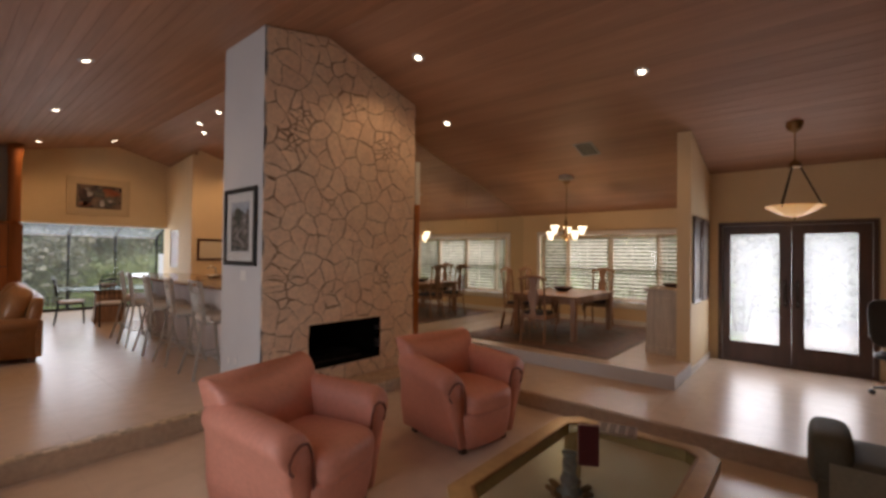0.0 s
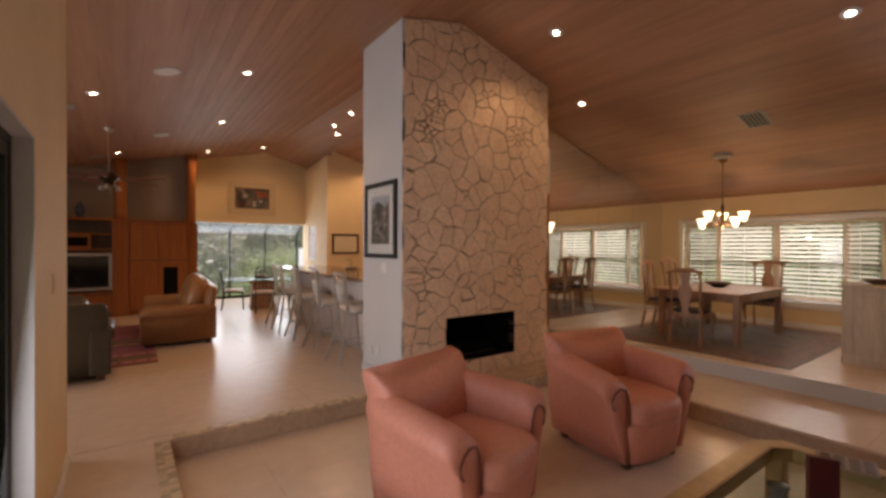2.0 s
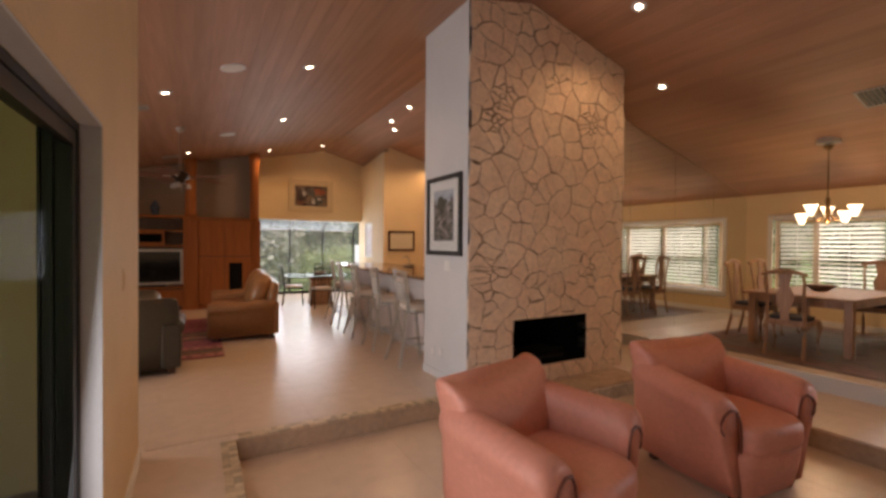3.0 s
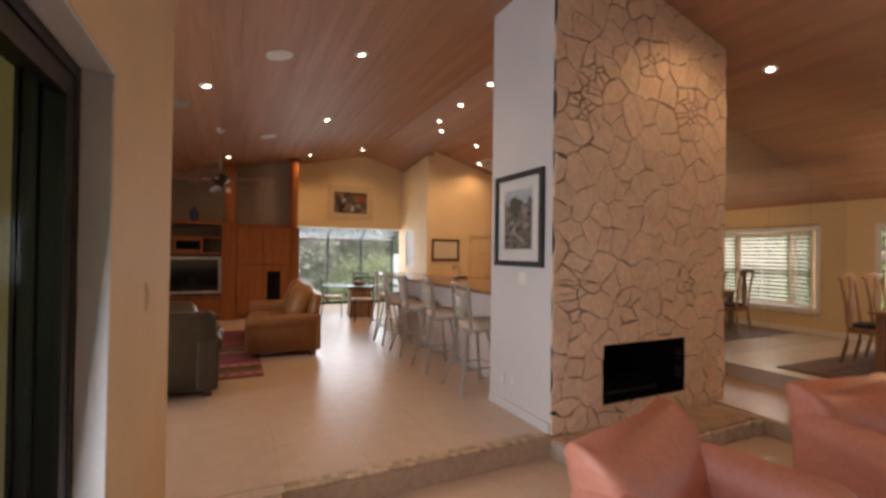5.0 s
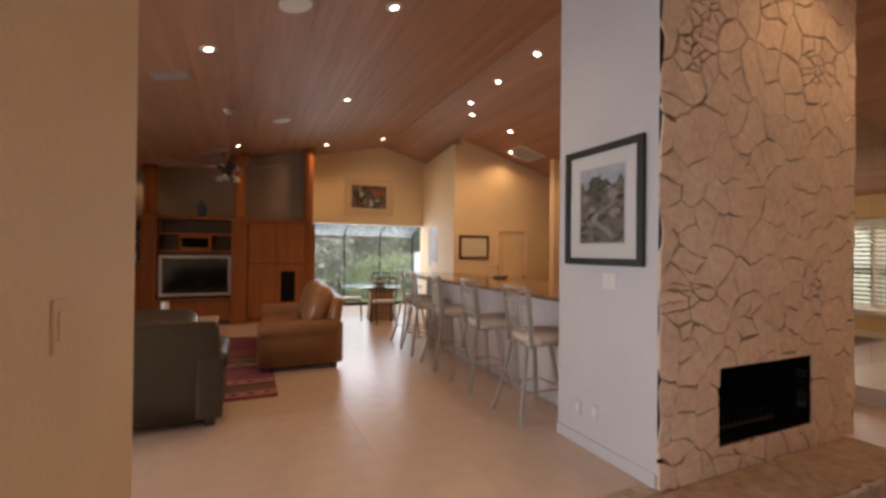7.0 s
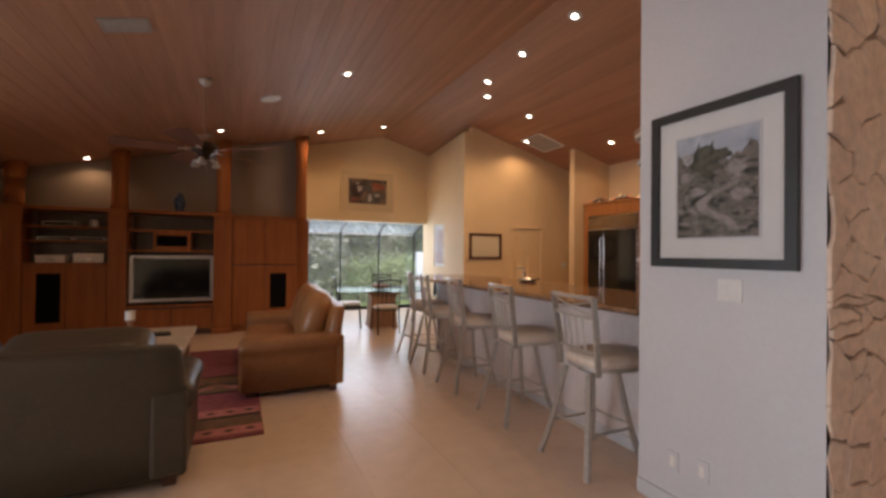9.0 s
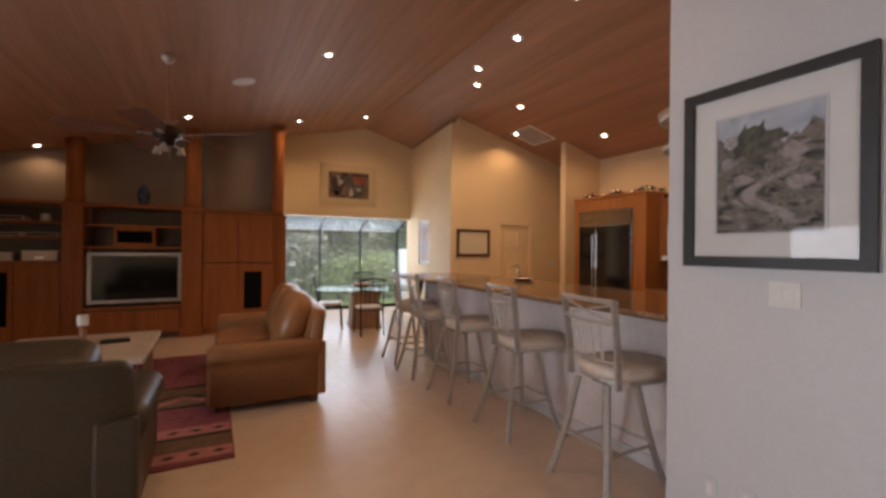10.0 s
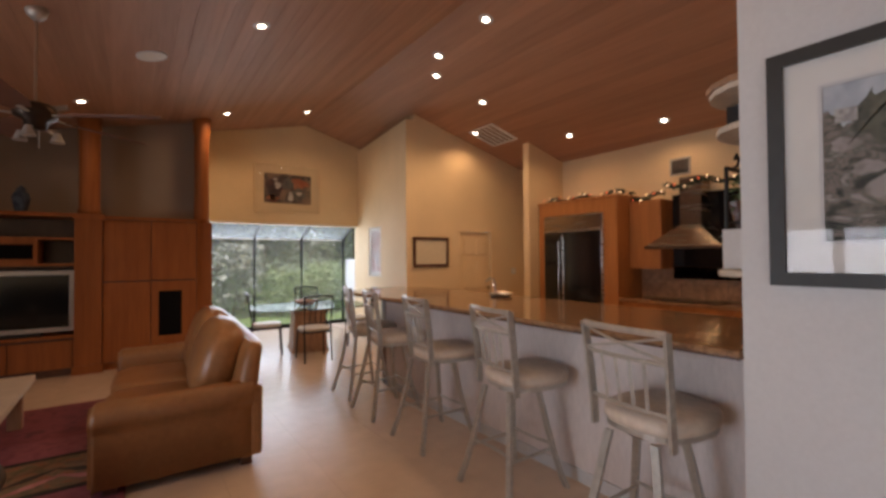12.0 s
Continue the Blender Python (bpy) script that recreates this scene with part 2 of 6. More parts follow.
def prism(points, z0, z1, bm=None, axis="z", bevel=0.0):
    """A polygon drawn out along an axis. axis x: points are (y, z); axis y: (x, z); axis z: (x, y)."""
    one = bmesh.new()
    put = {"z": lambda p, h: (p[0], p[1], h), "y": lambda p, h: (p[0], h, p[1]), "x": lambda p, h: (h, p[0], p[1])}[axis]
    low = [one.verts.new(put(p, z0)) for p in points]
    top = [one.verts.new(put(p, z1)) for p in points]
    one.faces.new(low)
    one.faces.new(top[::-1])
    for i in range(len(points)):
        j = (i + 1) % len(points)
        one.faces.new((low[i], low[j], top[j], top[i]))
    bmesh.ops.recalc_face_normals(one, faces=one.faces)
    if bevel:
        bmesh.ops.bevel(one, geom=one.edges[:], offset=bevel, segments=2, profile=0.5, affect="EDGES")
    return join(bm, one)


def lathe(profile, x=0, y=0, z=0, seg=20, bm=None):
    """A turned body: profile rows of radius, height."""
    one = bmesh.new()
    rings = []
    for r, h in profile:
        rings.append([one.verts.new((x + r * math.cos(2 * math.pi * k / seg), y + r * math.sin(2 * math.pi * k / seg), z + h)) for k in range(seg)])
    for a, b in zip(rings, rings[1:]):
        for k in range(seg):
            one.faces.new((a[k], a[(k + 1) % seg], b[(k + 1) % seg], b[k]))
    one.faces.new(rings[0][::-1])
    one.faces.new(rings[-1])
    return join(bm, one)


def rod(points, r, seg=8, bm=None, flat=1.0):
    """A round bar through the points; flat squeezes it upright."""
    one = bmesh.new()
    pts = [Vector(p) for p in points]
    rings = []
    for i, p in enumerate(pts):
        way = (pts[min(i + 1, len(pts) - 1)] - pts[max(i - 1, 0)]).normalized()
        side = way.cross(Vector((0, 0, 1)))
        side = side.normalized() if side.length > 1e-3 else Vector((1, 0, 0))
        up = side.cross(way).normalized()
        rr = r[i] if isinstance(r, (list, tuple)) else r
        rings.append([one.verts.new(p + rr * (math.cos(2 * math.pi * k / seg) * side + flat * math.sin(2 * math.pi * k / seg) * up)) for k in range(seg)])
    for a, b in zip(rings, rings[1:]):
        for k in range(seg):
            one.faces.new((a[k], a[(k + 1) % seg], b[(k + 1) % seg], b[k]))
    one.faces.new(rings[0][::-1])
    one.faces.new(rings[-1])
    return join(bm, one)


def pillow(x0, x1, y0, y1, z0, z1, power=4.0, seg=10, bm=None, sag=0.0):
    """A stuffed cushion: a rounded block with swelling faces."""
    one = bmesh.new()
    bmesh.ops.create_cube(one, size=2)
    bmesh.ops.subdivide_edges(one, edges=one.edges[:], cuts=seg, use_grid_fill=True)
    for v in one.verts:
        n = (abs(v.co.x) ** power + abs(v.co.y) ** power + abs(v.co.z) ** power) ** (1 / power)
        v.co /= n
        v.co.z -= sag * (1 - v.co.x**2) * (1 - v.co.y**2)
        v.co = Vector(((x0 + x1) / 2 + v.co.x * (x1 - x0) / 2, (y0 + y1) / 2 + v.co.y * (y1 - y0) / 2, (z0 + z1) / 2 + v.co.z * (z1 - z0) / 2))
    return join(bm, one)


def turned(bm, m):
    bmesh.ops.transform(bm, matrix=m, verts=bm.verts)
    return bm


def thing(name, m, label, category, group=""):
    ob = new(name)
    ob.matrix_world = m
    return tagged(ob, label, category, group)


def setting(name, bm, mat, label, category="wall"):
    return tagged(part(name, bm, mat), label, category, "", "structure")


RIDGE, TOP, LEFT, RIGHT = 3.28, 4.26, 0.226, 0.273


def roof(x):
    """The height of the ceiling at x."""
    return TOP - (LEFT * (RIDGE - x) if x < RIDGE else RIGHT * (x - RIDGE))


def gable_wall(name, x0, x1, y0, y1, z0, mat, label):
    """A wall along x, under the sloping ceiling."""
    pts = [(x0, z0), (x1, z0), (x1, roof(x1) + 0.03)]
    if x0 < RIDGE < x1:
        pts.append((RIDGE, TOP + 0.03))
    pts.append((x0, roof(x0) + 0.03))
    return setting(name, prism(pts, y0, y1, axis="y"), mat, label)


def side_wall(name, x0, x1, y0, y1, z0, mat, label):
    """A wall along y, under the sloping ceiling."""
    return setting(name, prism([(x0, z0), (x1, z0), (x1, roof(x1) + 0.03), (x0, roof(x0) + 0.03)], y0, y1, axis="y"), mat, label)


# ---- structure ----
SUNK, DINE = -0.17, 0.17
# floors
bm = box(-4.6, 2.47, 4.27, 14.5, -0.3, -0.003)
box(2.47, 7.6, 5.2, 14.5, -0.3, -0.003, bm=bm)
box(-0.6, 0.285, -3.6, 4.27, -0.3, -0.003, bm=bm)
box(4.66, 8.3, -3.6, 0.97, -0.3, -0.003, bm=bm)
box(4.66, 5.88, 0.97, 5.2, -0.3, -0.003, bm=bm)
box(0.285, 4.66, -3.6, 5.2, -0.4, SUNK - 0.003, bm=bm)
box(5.88, 9.6, 0.978, 5.2, -0.3, DINE - 0.003, bm=bm)
floor = setting("floor", bm, GROUT, "beige polished floor tiles in three levels", "floor")
setting("step_riser", box(0.3, 2.47, 4.255, 4.27, SUNK, -0.014), RISER, "brown tiled riser of a low step", "step")
setting("step_riser", box(0.285, 0.3, -3.6, 4.27, SUNK, -0.014), RISER, "brown tiled riser along the walkway", "step")
setting("step_riser", box(4.645, 4.66, -3.6, 4.28, SUNK, -0.014), RISER, "brown tiled riser of the entry step", "step")
setting("step_riser", box(5.86, 5.88, 0.955, 5.12, 0, DINE), WHITE, "white riser of the dining room step", "step")
setting("step_riser", box(5.88, 6.775, 0.955, 0.976, 0, DINE - 0.012), WHITE, "white side riser of the dining room step", "step")
# ceiling of boards along the ridge
bm = bmesh.new()
width = 0.135


def board(bm, x, w, y0, y1):
    a, b = x + 0.0025, x + w - 0.0025
    pts = [(a, roof(a)), (b, roof(b)), (x + w, roof(x + w) + 0.003), (x + w, roof(x + w) + 0.03), (x, roof(x) + 0.03), (x, roof(x) + 0.003)]
    prism(pts, y0, y1, bm=bm, axis="y")


x = RIDGE
while x < 9.9:
    board(bm, x, width, -3.7, 13.6)
    x += width
x = RIDGE
while x > -4.7:
    x -= width
    board(bm, x, width, -3.7, 13.6)
setting("ceiling", bm, PLANK, "vaulted ceiling of reddish brown cedar boards", "ceiling")
setting("roof_deck", prism([(-4.8, roof(-4.8) + 0.04), (RIDGE, TOP + 0.04), (10.4, roof(10.4) + 0.04), (10.4, roof(10.4) + 0.15), (RIDGE, TOP + 0.15), (-4.8, roof(-4.8) + 0.15)], -3.8, 13.7, axis="y"), GROUT, "plain roof deck above the boards", "roof")
# walls
SL0, SL1, SLZ = 0.50, 2.905, 2.068
side_wall("wall_slider_south", -0.55, -0.33, -3.6, SL0, 0, CREAM, "cream painted wall beside the sliding door")
side_wall("wall_slider_north", -0.55, -0.33, SL1, 4.23, 0, CREAM, "cream painted wall beside the sliding door")
side_wall("wall_slider_head", -0.55, -0.33, SL0, SL1, SLZ, CREAM, "cream painted wall above the sliding door")
gable_wall("wall_family_south", -4.6, -0.55, 4.08, 4.23, 0, CREAM, "cream painted family room wall")
side_wall("wall_family_west", -4.75, -4.6, 4.08, 5.0, 0, CREAM, "cream painted family room wall")
side_wall("wall_family_west_end", -4.75, -4.6, 8.1, 12.9, 0, CREAM, "cream painted family room wall")
side_wall("wall_family_west_head", -4.75, -4.6, 5.0, 8.1, 2.12, CREAM, "cream painted wall above the patio doors")
gable_wall("wall_family_north", -4.6, 1.42, 12.75, 12.9, 0, TAUPE, "wall behind the wood cabinets, its shade put into a taupe tone")
setting("wall_nook_side", prism([(1.30, 12.9), (1.42, 12.9), (1.42, 13.62), (1.30, 13.62)], 0, 3.7), CREAM, "cream painted side wall of the nook")
W0, W1, WZ = 1.51, 4.42, 2.20
gable_wall("wall_nook_head", W0, W1, 13.46, 13.62, WZ, CREAM, "cream painted gable wall above the nook window")
gable_wall("wall_nook_west", 1.42, W0, 13.46, 13.62, 0, CREAM, "cream painted wall beside the nook window")
gable_wall("wall_nook_east", W1 + 0.004, 4.6, 13.46, 13.62, 0, CREAM, "cream painted wall beside the nook window")
bm = prism([(4.13, 10.85), (4.30, 10.85), (4.60, 13.46), (4.42, 13.46)], 0, 3.87)
setting("wall_nook_corner", bm, CREAM, "cream painted wall between nook and kitchen")
D0, D1 = 5.23, 6.06
gable_wall("wall_pantry_west", 4.30, D0, 10.85, 11.0, 0, CREAM, "cream painted wall beside the white door")
gable_wall("wall_pantry_east", D1, 7.6, 10.85, 11.0, 0, CREAM, "cream painted wall beside the white door")
gable_wall("wall_pantry_head", D0, D1, 10.85, 11.0, 2.06, CREAM, "cream painted wall above the white door")
gable_wall("wall_fridge_end", 5.99, 6.88, 9.83, 9.96, 0, CREAM, "cream painted wall end beside the refrigerator")
side_wall("wall_kitchen_east", 6.88, 7.03, 5.2, 9.83, 0, CREAM, "cream painted kitchen wall above the cabinets")
side_wall("wall_hall_east", 7.6, 7.75, 9.96, 11.0, 0, CREAM, "cream painted wall of the passage")
gable_wall("wall_hall_south", 7.03, 7.75, 9.83, 9.96, 0, CREAM, "cream painted wall of the passage")
gable_wall("wall_mirror_back", 4.86, 9.7, 5.13, 5.2, 0, CREAM, "cream painted wall behind the mirrors")
side_wall("wall_dining_south_of_window", 9.55, 9.7, 1.14, 1.50, 0, CREAM, "cream painted dining room wall")
side_wall("wall_dining_north_of_window", 9.55, 9.7, 4.72, 5.13, 0, CREAM, "cream painted dining room wall")
side_wall("wall_dining_head", 9.55, 9.7, 1.50, 4.72, 2.10, CREAM, "cream painted wall above the dining window")
setting("wall_dining_sill", box(9.55, 9.7, 1.50, 4.72, 0, 0.5), CREAM, "cream painted wall under the dining window")
gable_wall("wall_entry_divider", 6.78, 9.7, 0.97, 1.14, 0, CREAM, "cream painted wall between entry and dining room")
E0, E1, EZ = -0.96, 0.845, 2.13
side_wall("wall_entry_north", 8.2, 8.36, E1, 0.97, 0, CREAM, "cream painted wall beside the entry doors")
side_wall("wall_entry_south", 8.2, 8.36, -3.6, E0, 0, CREAM, "cream painted wall beside the entry doors")
side_wall("wall_entry_head", 8.2, 8.36, E0, E1, EZ, CREAM, "cream painted wall above the entry doors")
gable_wall("wall_living_south", -0.55, 8.36, -3.75, -3.6, -0.3, CREAM, "cream painted wall of the living room")
# chimney
gable_wall("wall_chimney_side", 2.47, 2.53, 4.30, 5.28, 0, WHITE, "white painted side of the chimney")

# ---- mirror wall of the dining room ----
mirror = thing("wall_mirror", pose(0, 5.12, 0), "floor-to-ceiling mirror panels on the dining room wall", "mirror")
edges = [4.90, 6.06, 7.22, 8.38, 9.54]
for a, b in zip(edges, edges[1:]):
    part("mirror_panel", prism([(a + 0.002, DINE if a > 5.9 else 0.01), (b - 0.002, DINE if a > 5.9 else 0.01), (b - 0.002, roof(b) - 0.02), (a + 0.002, roof(a) - 0.02)], -0.008, 0.006, axis="y"), MIRROR, mirror)
post = thing("wood_post", pose(5.66, 5.05, 0), "narrow varnished wood post against the mirror wall", "post")
part("shaft", box(-0.055, 0.055, -0.05, 0.05, 0, 2.45, 0.006), CHERRY, post)
part("upper_shaft", box(-0.055, 0.055, -0.05, 0.05, 2.45, 3.2, 0.006), WHITE, post, "white painted upper end")


# ---- stone chimney ----
X0, X1, FY = 2.472, 4.85, 4.30


# pockets of thin ragged shards between the slabs: middle, width, height
SHARDS = [(2.86, 2.95, 0.26, 0.42), (4.28, 3.05, 0.30, 0.34), (3.40, 2.24, 0.20, 0.20), (2.80, 1.30, 0.22, 0.34), (4.30, 1.27, 0.24, 0.24), (3.46, 1.12, 0.20, 0.16), (2.82, 0.98, 0.2, 0.14), (2.68, 0.02, 0.22, 0.14), (3.0, 3.25, 0.3, 0.2), (3.7, 3.5, 0.22, 0.2)]


def clip(poly, a, b, c):
    """The part of a polygon where a x + b z < c."""
    out = []
    for i, p in enumerate(poly):
        q = poly[(i + 1) % len(poly)]
        dp, dq = a * p[0] + b * p[1] - c, a * q[0] + b * q[1] - c
        if dp <= 0:
            out.append(p)
        if dp * dq < 0:
            s = dp / (dp - dq)
            out.append((p[0] + s * (q[0] - p[0]), p[1] + s * (q[1] - p[1])))
    return out


def cells(x0, x1, z0, z1, size, rnd, small=0.12):
    """Irregular stone outlines that fill a rectangle."""
    seeds = []
    for cx, cz, w, h in SHARDS:
        for k in range(int(h / 0.042)):
            z = cz - h / 2 + 0.042 * k
            reach = w * (0.55 + 0.45 * rnd.random()) * (1 - 0.6 * abs(z - cz) / h)
            x = cx - reach / 2 + rnd.uniform(-0.03, 0.03)
            while x < cx + reach / 2:
                seeds.append((x, z + rnd.uniform(-0.009, 0.009)))
                x += rnd.uniform(0.07, 0.15)
    for _ in range(2600):
        p = (rnd.uniform(x0, x1), rnd.uniform(z0, z1))
        near = size * (0.34 + 1.0 * rnd.random() ** 1.3)
        if all((p[0] - q[0]) ** 2 + (p[1] - q[1]) ** 2 > (near * 0.95) ** 2 for q in seeds):
            seeds.append(p)
    found = []
    for p in seeds:
        poly = [(x0, z0), (x1, z0), (x1, z1), (x0, z1)]
        for q in seeds:
            if q is not p and abs(q[0] - p[0]) < 1.6 and abs(q[1] - p[1]) < 1.6:
                a, b = q[0] - p[0], q[1] - p[1]
                poly = clip(poly, a, b, (q[0] ** 2 + q[1] ** 2 - p[0] ** 2 - p[1] ** 2) / 2)
                if len(poly) < 3:
                    break
        if len(poly) >= 3:
            found.append(poly)
    return found


def rough_outline(poly, gap, rnd, wobble):
    """The outline drawn in by about half a joint, its long edges broken up unevenly."""
    cx, cz = sum(p[0] for p in poly) / len(poly), sum(p[1] for p in poly) / len(poly)
    out = []
    for i, p in enumerate(poly):
        q = poly[(i + 1) % len(poly)]
        n = max(1, int(math.dist(p, q) / 0.055))
        for k in range(n):
            s = k / n
            x, z = p[0] + s * (q[0] - p[0]), p[1] + s * (q[1] - p[1])
            wx = 0.075 * noise.noise(Vector((x * 4.0, z * 4.0, 2.0))) + 0.022 * noise.noise(Vector((x * 16, z * 16, 6.0)))
            wz = 0.075 * noise.noise(Vector((x * 4.0, z * 4.0, 12.0))) + 0.022 * noise.noise(Vector((x * 16, z * 16, 16.0)))
            sized = 1.0 if max(abs(p[0] - cx), abs(p[1] - cz)) > 0.1 else 0.45
            x, z = min(max(x + wx * sized, X0), X1), max(z + wz * sized, SUNK)
            d = math.hypot(x - cx, z - cz) or 1
            g = gap * (0.62 + 1.1 * max(0, noise.noise(Vector((x * 5.0, z * 5.0, 9.0))) + 0.08)) + wobble * abs(noise.noise(Vector((x * 17, z * 17, cx))))
            f = max(0.3, 1 - g / d)
            g += 0.005 if sized < 1 else 0
            f = max(0.3, 1 - g / d)
            out.append((x if x in (X0, X1) else cx + (x - cx) * f, cz + (z - cz) * f))
    return out


def stone_mesh(outline, y, depth, rnd):
    """One stone: a flat rough face with a worn edge, standing out of the joint."""
    bm = bmesh.new()
    cx, cz = sum(p[0] for p in outline) / len(outline), sum(p[1] for p in outline) / len(outline)
    back = [bm.verts.new((p[0], y + 0.03, p[1])) for p in outline]
    rim = [bm.verts.new((p[0], y - depth * 0.55, p[1])) for p in outline]
    face = []
    for p in outline:
        d = math.hypot(p[0] - cx, p[1] - cz) or 1
        f = max(0.5, 1 - 0.006 / d)
        face.append(bm.verts.new((cx + (p[0] - cx) * f, y - depth, cz + (p[1] - cz) * f)))
    n = len(outline)
    for i in range(n):
        j = (i + 1) % n
        bm.faces.new((back[i], back[j], rim[j], rim[i]))
        bm.faces.new((rim[i], rim[j], face[j], face[i]))
    bm.faces.new(face)
    return bm


FB = (3.07, 4.20, 0.165, 0.715)
chimney = thing("stone_fireplace", pose(0, 0, 0), "floor-to-ceiling fireplace faced with pale irregular keystone slabs", "fireplace")
pts = [(X0, SUNK), (FB[0], SUNK), (FB[0], FB[3]), (FB[1], FB[3]), (FB[1], SUNK), (X1, SUNK), (X1, roof(X1) + 0.02), (RIDGE, TOP + 0.02), (X0, roof(X0) + 0.02)]
bm = prism(pts, FY, FY + 0.25, axis="y")
box(FB[0], FB[1], FY, FY + 0.25, SUNK, FB[2], bm=bm)
part("masonry", bm, JOINT, chimney, "dark mortar bed")
bm = box(2.53, FB[0] - 0.03, FY + 0.25, 5.12, SUNK, 4.0)
box(FB[1] + 0.03, X1, FY + 0.25, 5.12, SUNK, 3.83, bm=bm)
box(FB[0] - 0.03, FB[1] + 0.03, FY + 0.25, 5.12, FB[3] + 0.03, 3.95, bm=bm)
part("core", bm, STONE, chimney)
part("firebox_lining", box(FB[0] - 0.03, FB[1] + 0.03, FY + 0.75, FY + 0.8, SUNK, FB[3] + 0.03), SOOT, chimney, "soot-blackened firebox lining")
part("firebox_lining", box(FB[0] - 0.03, FB[0] + 0.004, FY + 0.004, FY + 0.75, FB[2] - 0.03, FB[3] + 0.03), SOOT, chimney, "soot-blackened firebox lining")
part("firebox_lining", box(FB[1] - 0.004, FB[1] + 0.03, FY + 0.004, FY + 0.75, FB[2] - 0.03, FB[3] + 0.03), SOOT, chimney, "soot-blackened firebox lining")
part("firebox_lining", box(FB[0], FB[1], FY + 0.02, FY + 0.75, FB[2] - 0.03, FB[2] + 0.003), SOOT, chimney, "soot-blackened firebox lining")
part("firebox_lining", box(FB[0], FB[1], FY + 0.02, FY + 0.75, FB[3] - 0.003, FB[3] + 0.03), SOOT, chimney, "soot-blackened firebox lining")
bm = bmesh.new()
for k in range(11):
    rod([(3.3 + 0.067 * k, 4.46, 0.165), (3.3 + 0.067 * k, 4.46, 0.27), (3.3 + 0.067 * k, 4.8, 0.25)], 0.008, 6, bm)
rod([(3.28, 4.46, 0.2), (3.99, 4.46, 0.2)], 0.012, 6, bm)
rod([(3.28, 4.8, 0.25), (3.99, 4.8, 0.25)], 0.012, 6, bm)
part("grate", bm, BLACK, chimney, "black iron fire grate")
part("damper_plate", box(FB[1] - 0.016, FB[1] - 0.002, FY + 0.03, FY + 0.09, FB[2] + 0.1, FB[3] - 0.12), STEEL, chimney, "bright metal strip inside the opening")
rnd = random.Random(5)
for poly in cells(X0, X1, SUNK, 4.36, 0.40, rnd):
    outline = rough_outline(poly, 0.0068, rnd, 0.007)
    for a, b, c in ((-LEFT, 1, TOP - LEFT * RIDGE - 0.012), (RIGHT, 1, TOP + RIGHT * RIDGE - 0.012)):
        outline = clip(outline, a, b, c) if len(outline) > 2 else outline
    if len(outline) < 3:
        continue
    inside = [p for p in outline if FB[0] < p[0] < FB[1] and FB[2] < p[1] < FB[3]]
    pieces = [outline]
    if inside or (min(p[0] for p in outline) < FB[1] and max(p[0] for p in outline) > FB[0] and min(p[1] for p in outline) < FB[3] and max(p[1] for p in outline) > FB[2]):
        left = clip(outline, 1, 0, FB[0])
        right = clip(outline, -1, 0, -FB[1])
        mid = clip(clip(outline, -1, 0, -FB[0]), 1, 0, FB[1]) if len(outline) > 2 else []
        pieces = [left, right]
        if len(mid) > 2:
            pieces += [clip(mid, 0, -1, -FB[3]), clip(mid, 0, 1, FB[2])]
    for o in pieces:
        if len(o) > 2 and (max(p[0] for p in o) - min(p[0] for p in o)) > 0.02 and (max(p[1] for p in o) - min(p[1] for p in o)) > 0.02:
            part("stone", stone_mesh(o, FY, 0.008 + 0.010 * rnd.random(), rnd), STONE, chimney)
hearth = thing("stone_hearth", pose(0, 0, 0), "low stone hearth slab with a rough broken edge", "hearth")
rnd = random.Random(8)
n = 26
outline = [(2.44, 4.27), (4.80, 4.27)]
outline += [(4.80 + rnd.uniform(-0.02, 0.02), y) for y in (4.1, 3.95, 3.85)]
outline += [(4.78 - 2.32 * k / n, 3.80 + rnd.uniform(-0.022, 0.022)) for k in range(n + 1)]
outline += [(2.44 + rnd.uniform(-0.012, 0.012), y) for y in (3.92, 4.05, 4.16)]
inner = [(x + (3.62 - x) * 0.022, y + (4.27 - y) * 0.07) for x, y in outline]
WHITEWASH_STONE = material("pale_broken_stone", (0.62, 0.56, 0.50), 0.85, grain=0.16, scale=22, bump=0.5, second=(0.42, 0.36, 0.31), mix_scale=7)
part("slab", prism(inner, -0.04, -0.012, bevel=0.006), material("hearth_stone", (0.56, 0.41, 0.29), 0.7, grain=0.15, scale=14, bump=0.25, second=(0.44, 0.31, 0.21), mix_scale=4), hearth)
part("base", prism(outline, SUNK, -0.03, bevel=0.008), WHITEWASH_STONE, hearth, "pale broken stone edge of the hearth")


# ---- openings: sliding door, nook, dining bay, entry ----
def frame_bars(x0, x1, z0, z1, w, y0, y1, bm=None):
    """Four bars round an opening in an upright plane along x."""
    bm = box(x0, x0 + w, y0, y1, z0, z1, bm=bm)
    box(x1 - w, x1, y0, y1, z0, z1, bm=bm)
    box(x0 + w, x1 - w, y0, y1, z1 - w, z1, bm=bm)
    box(x0 + w, x1 - w, y0, y1, z0, z0 + w, bm=bm)
    return bm


def pane(name, x0, x1, z0, z1, parent, y=0.0, mat=None):
    ob = part(name, box(x0, x1, y - 0.003, y + 0.003, z0, z1), mat or GLASS, parent)
    ob.visible_shadow = False
    return ob


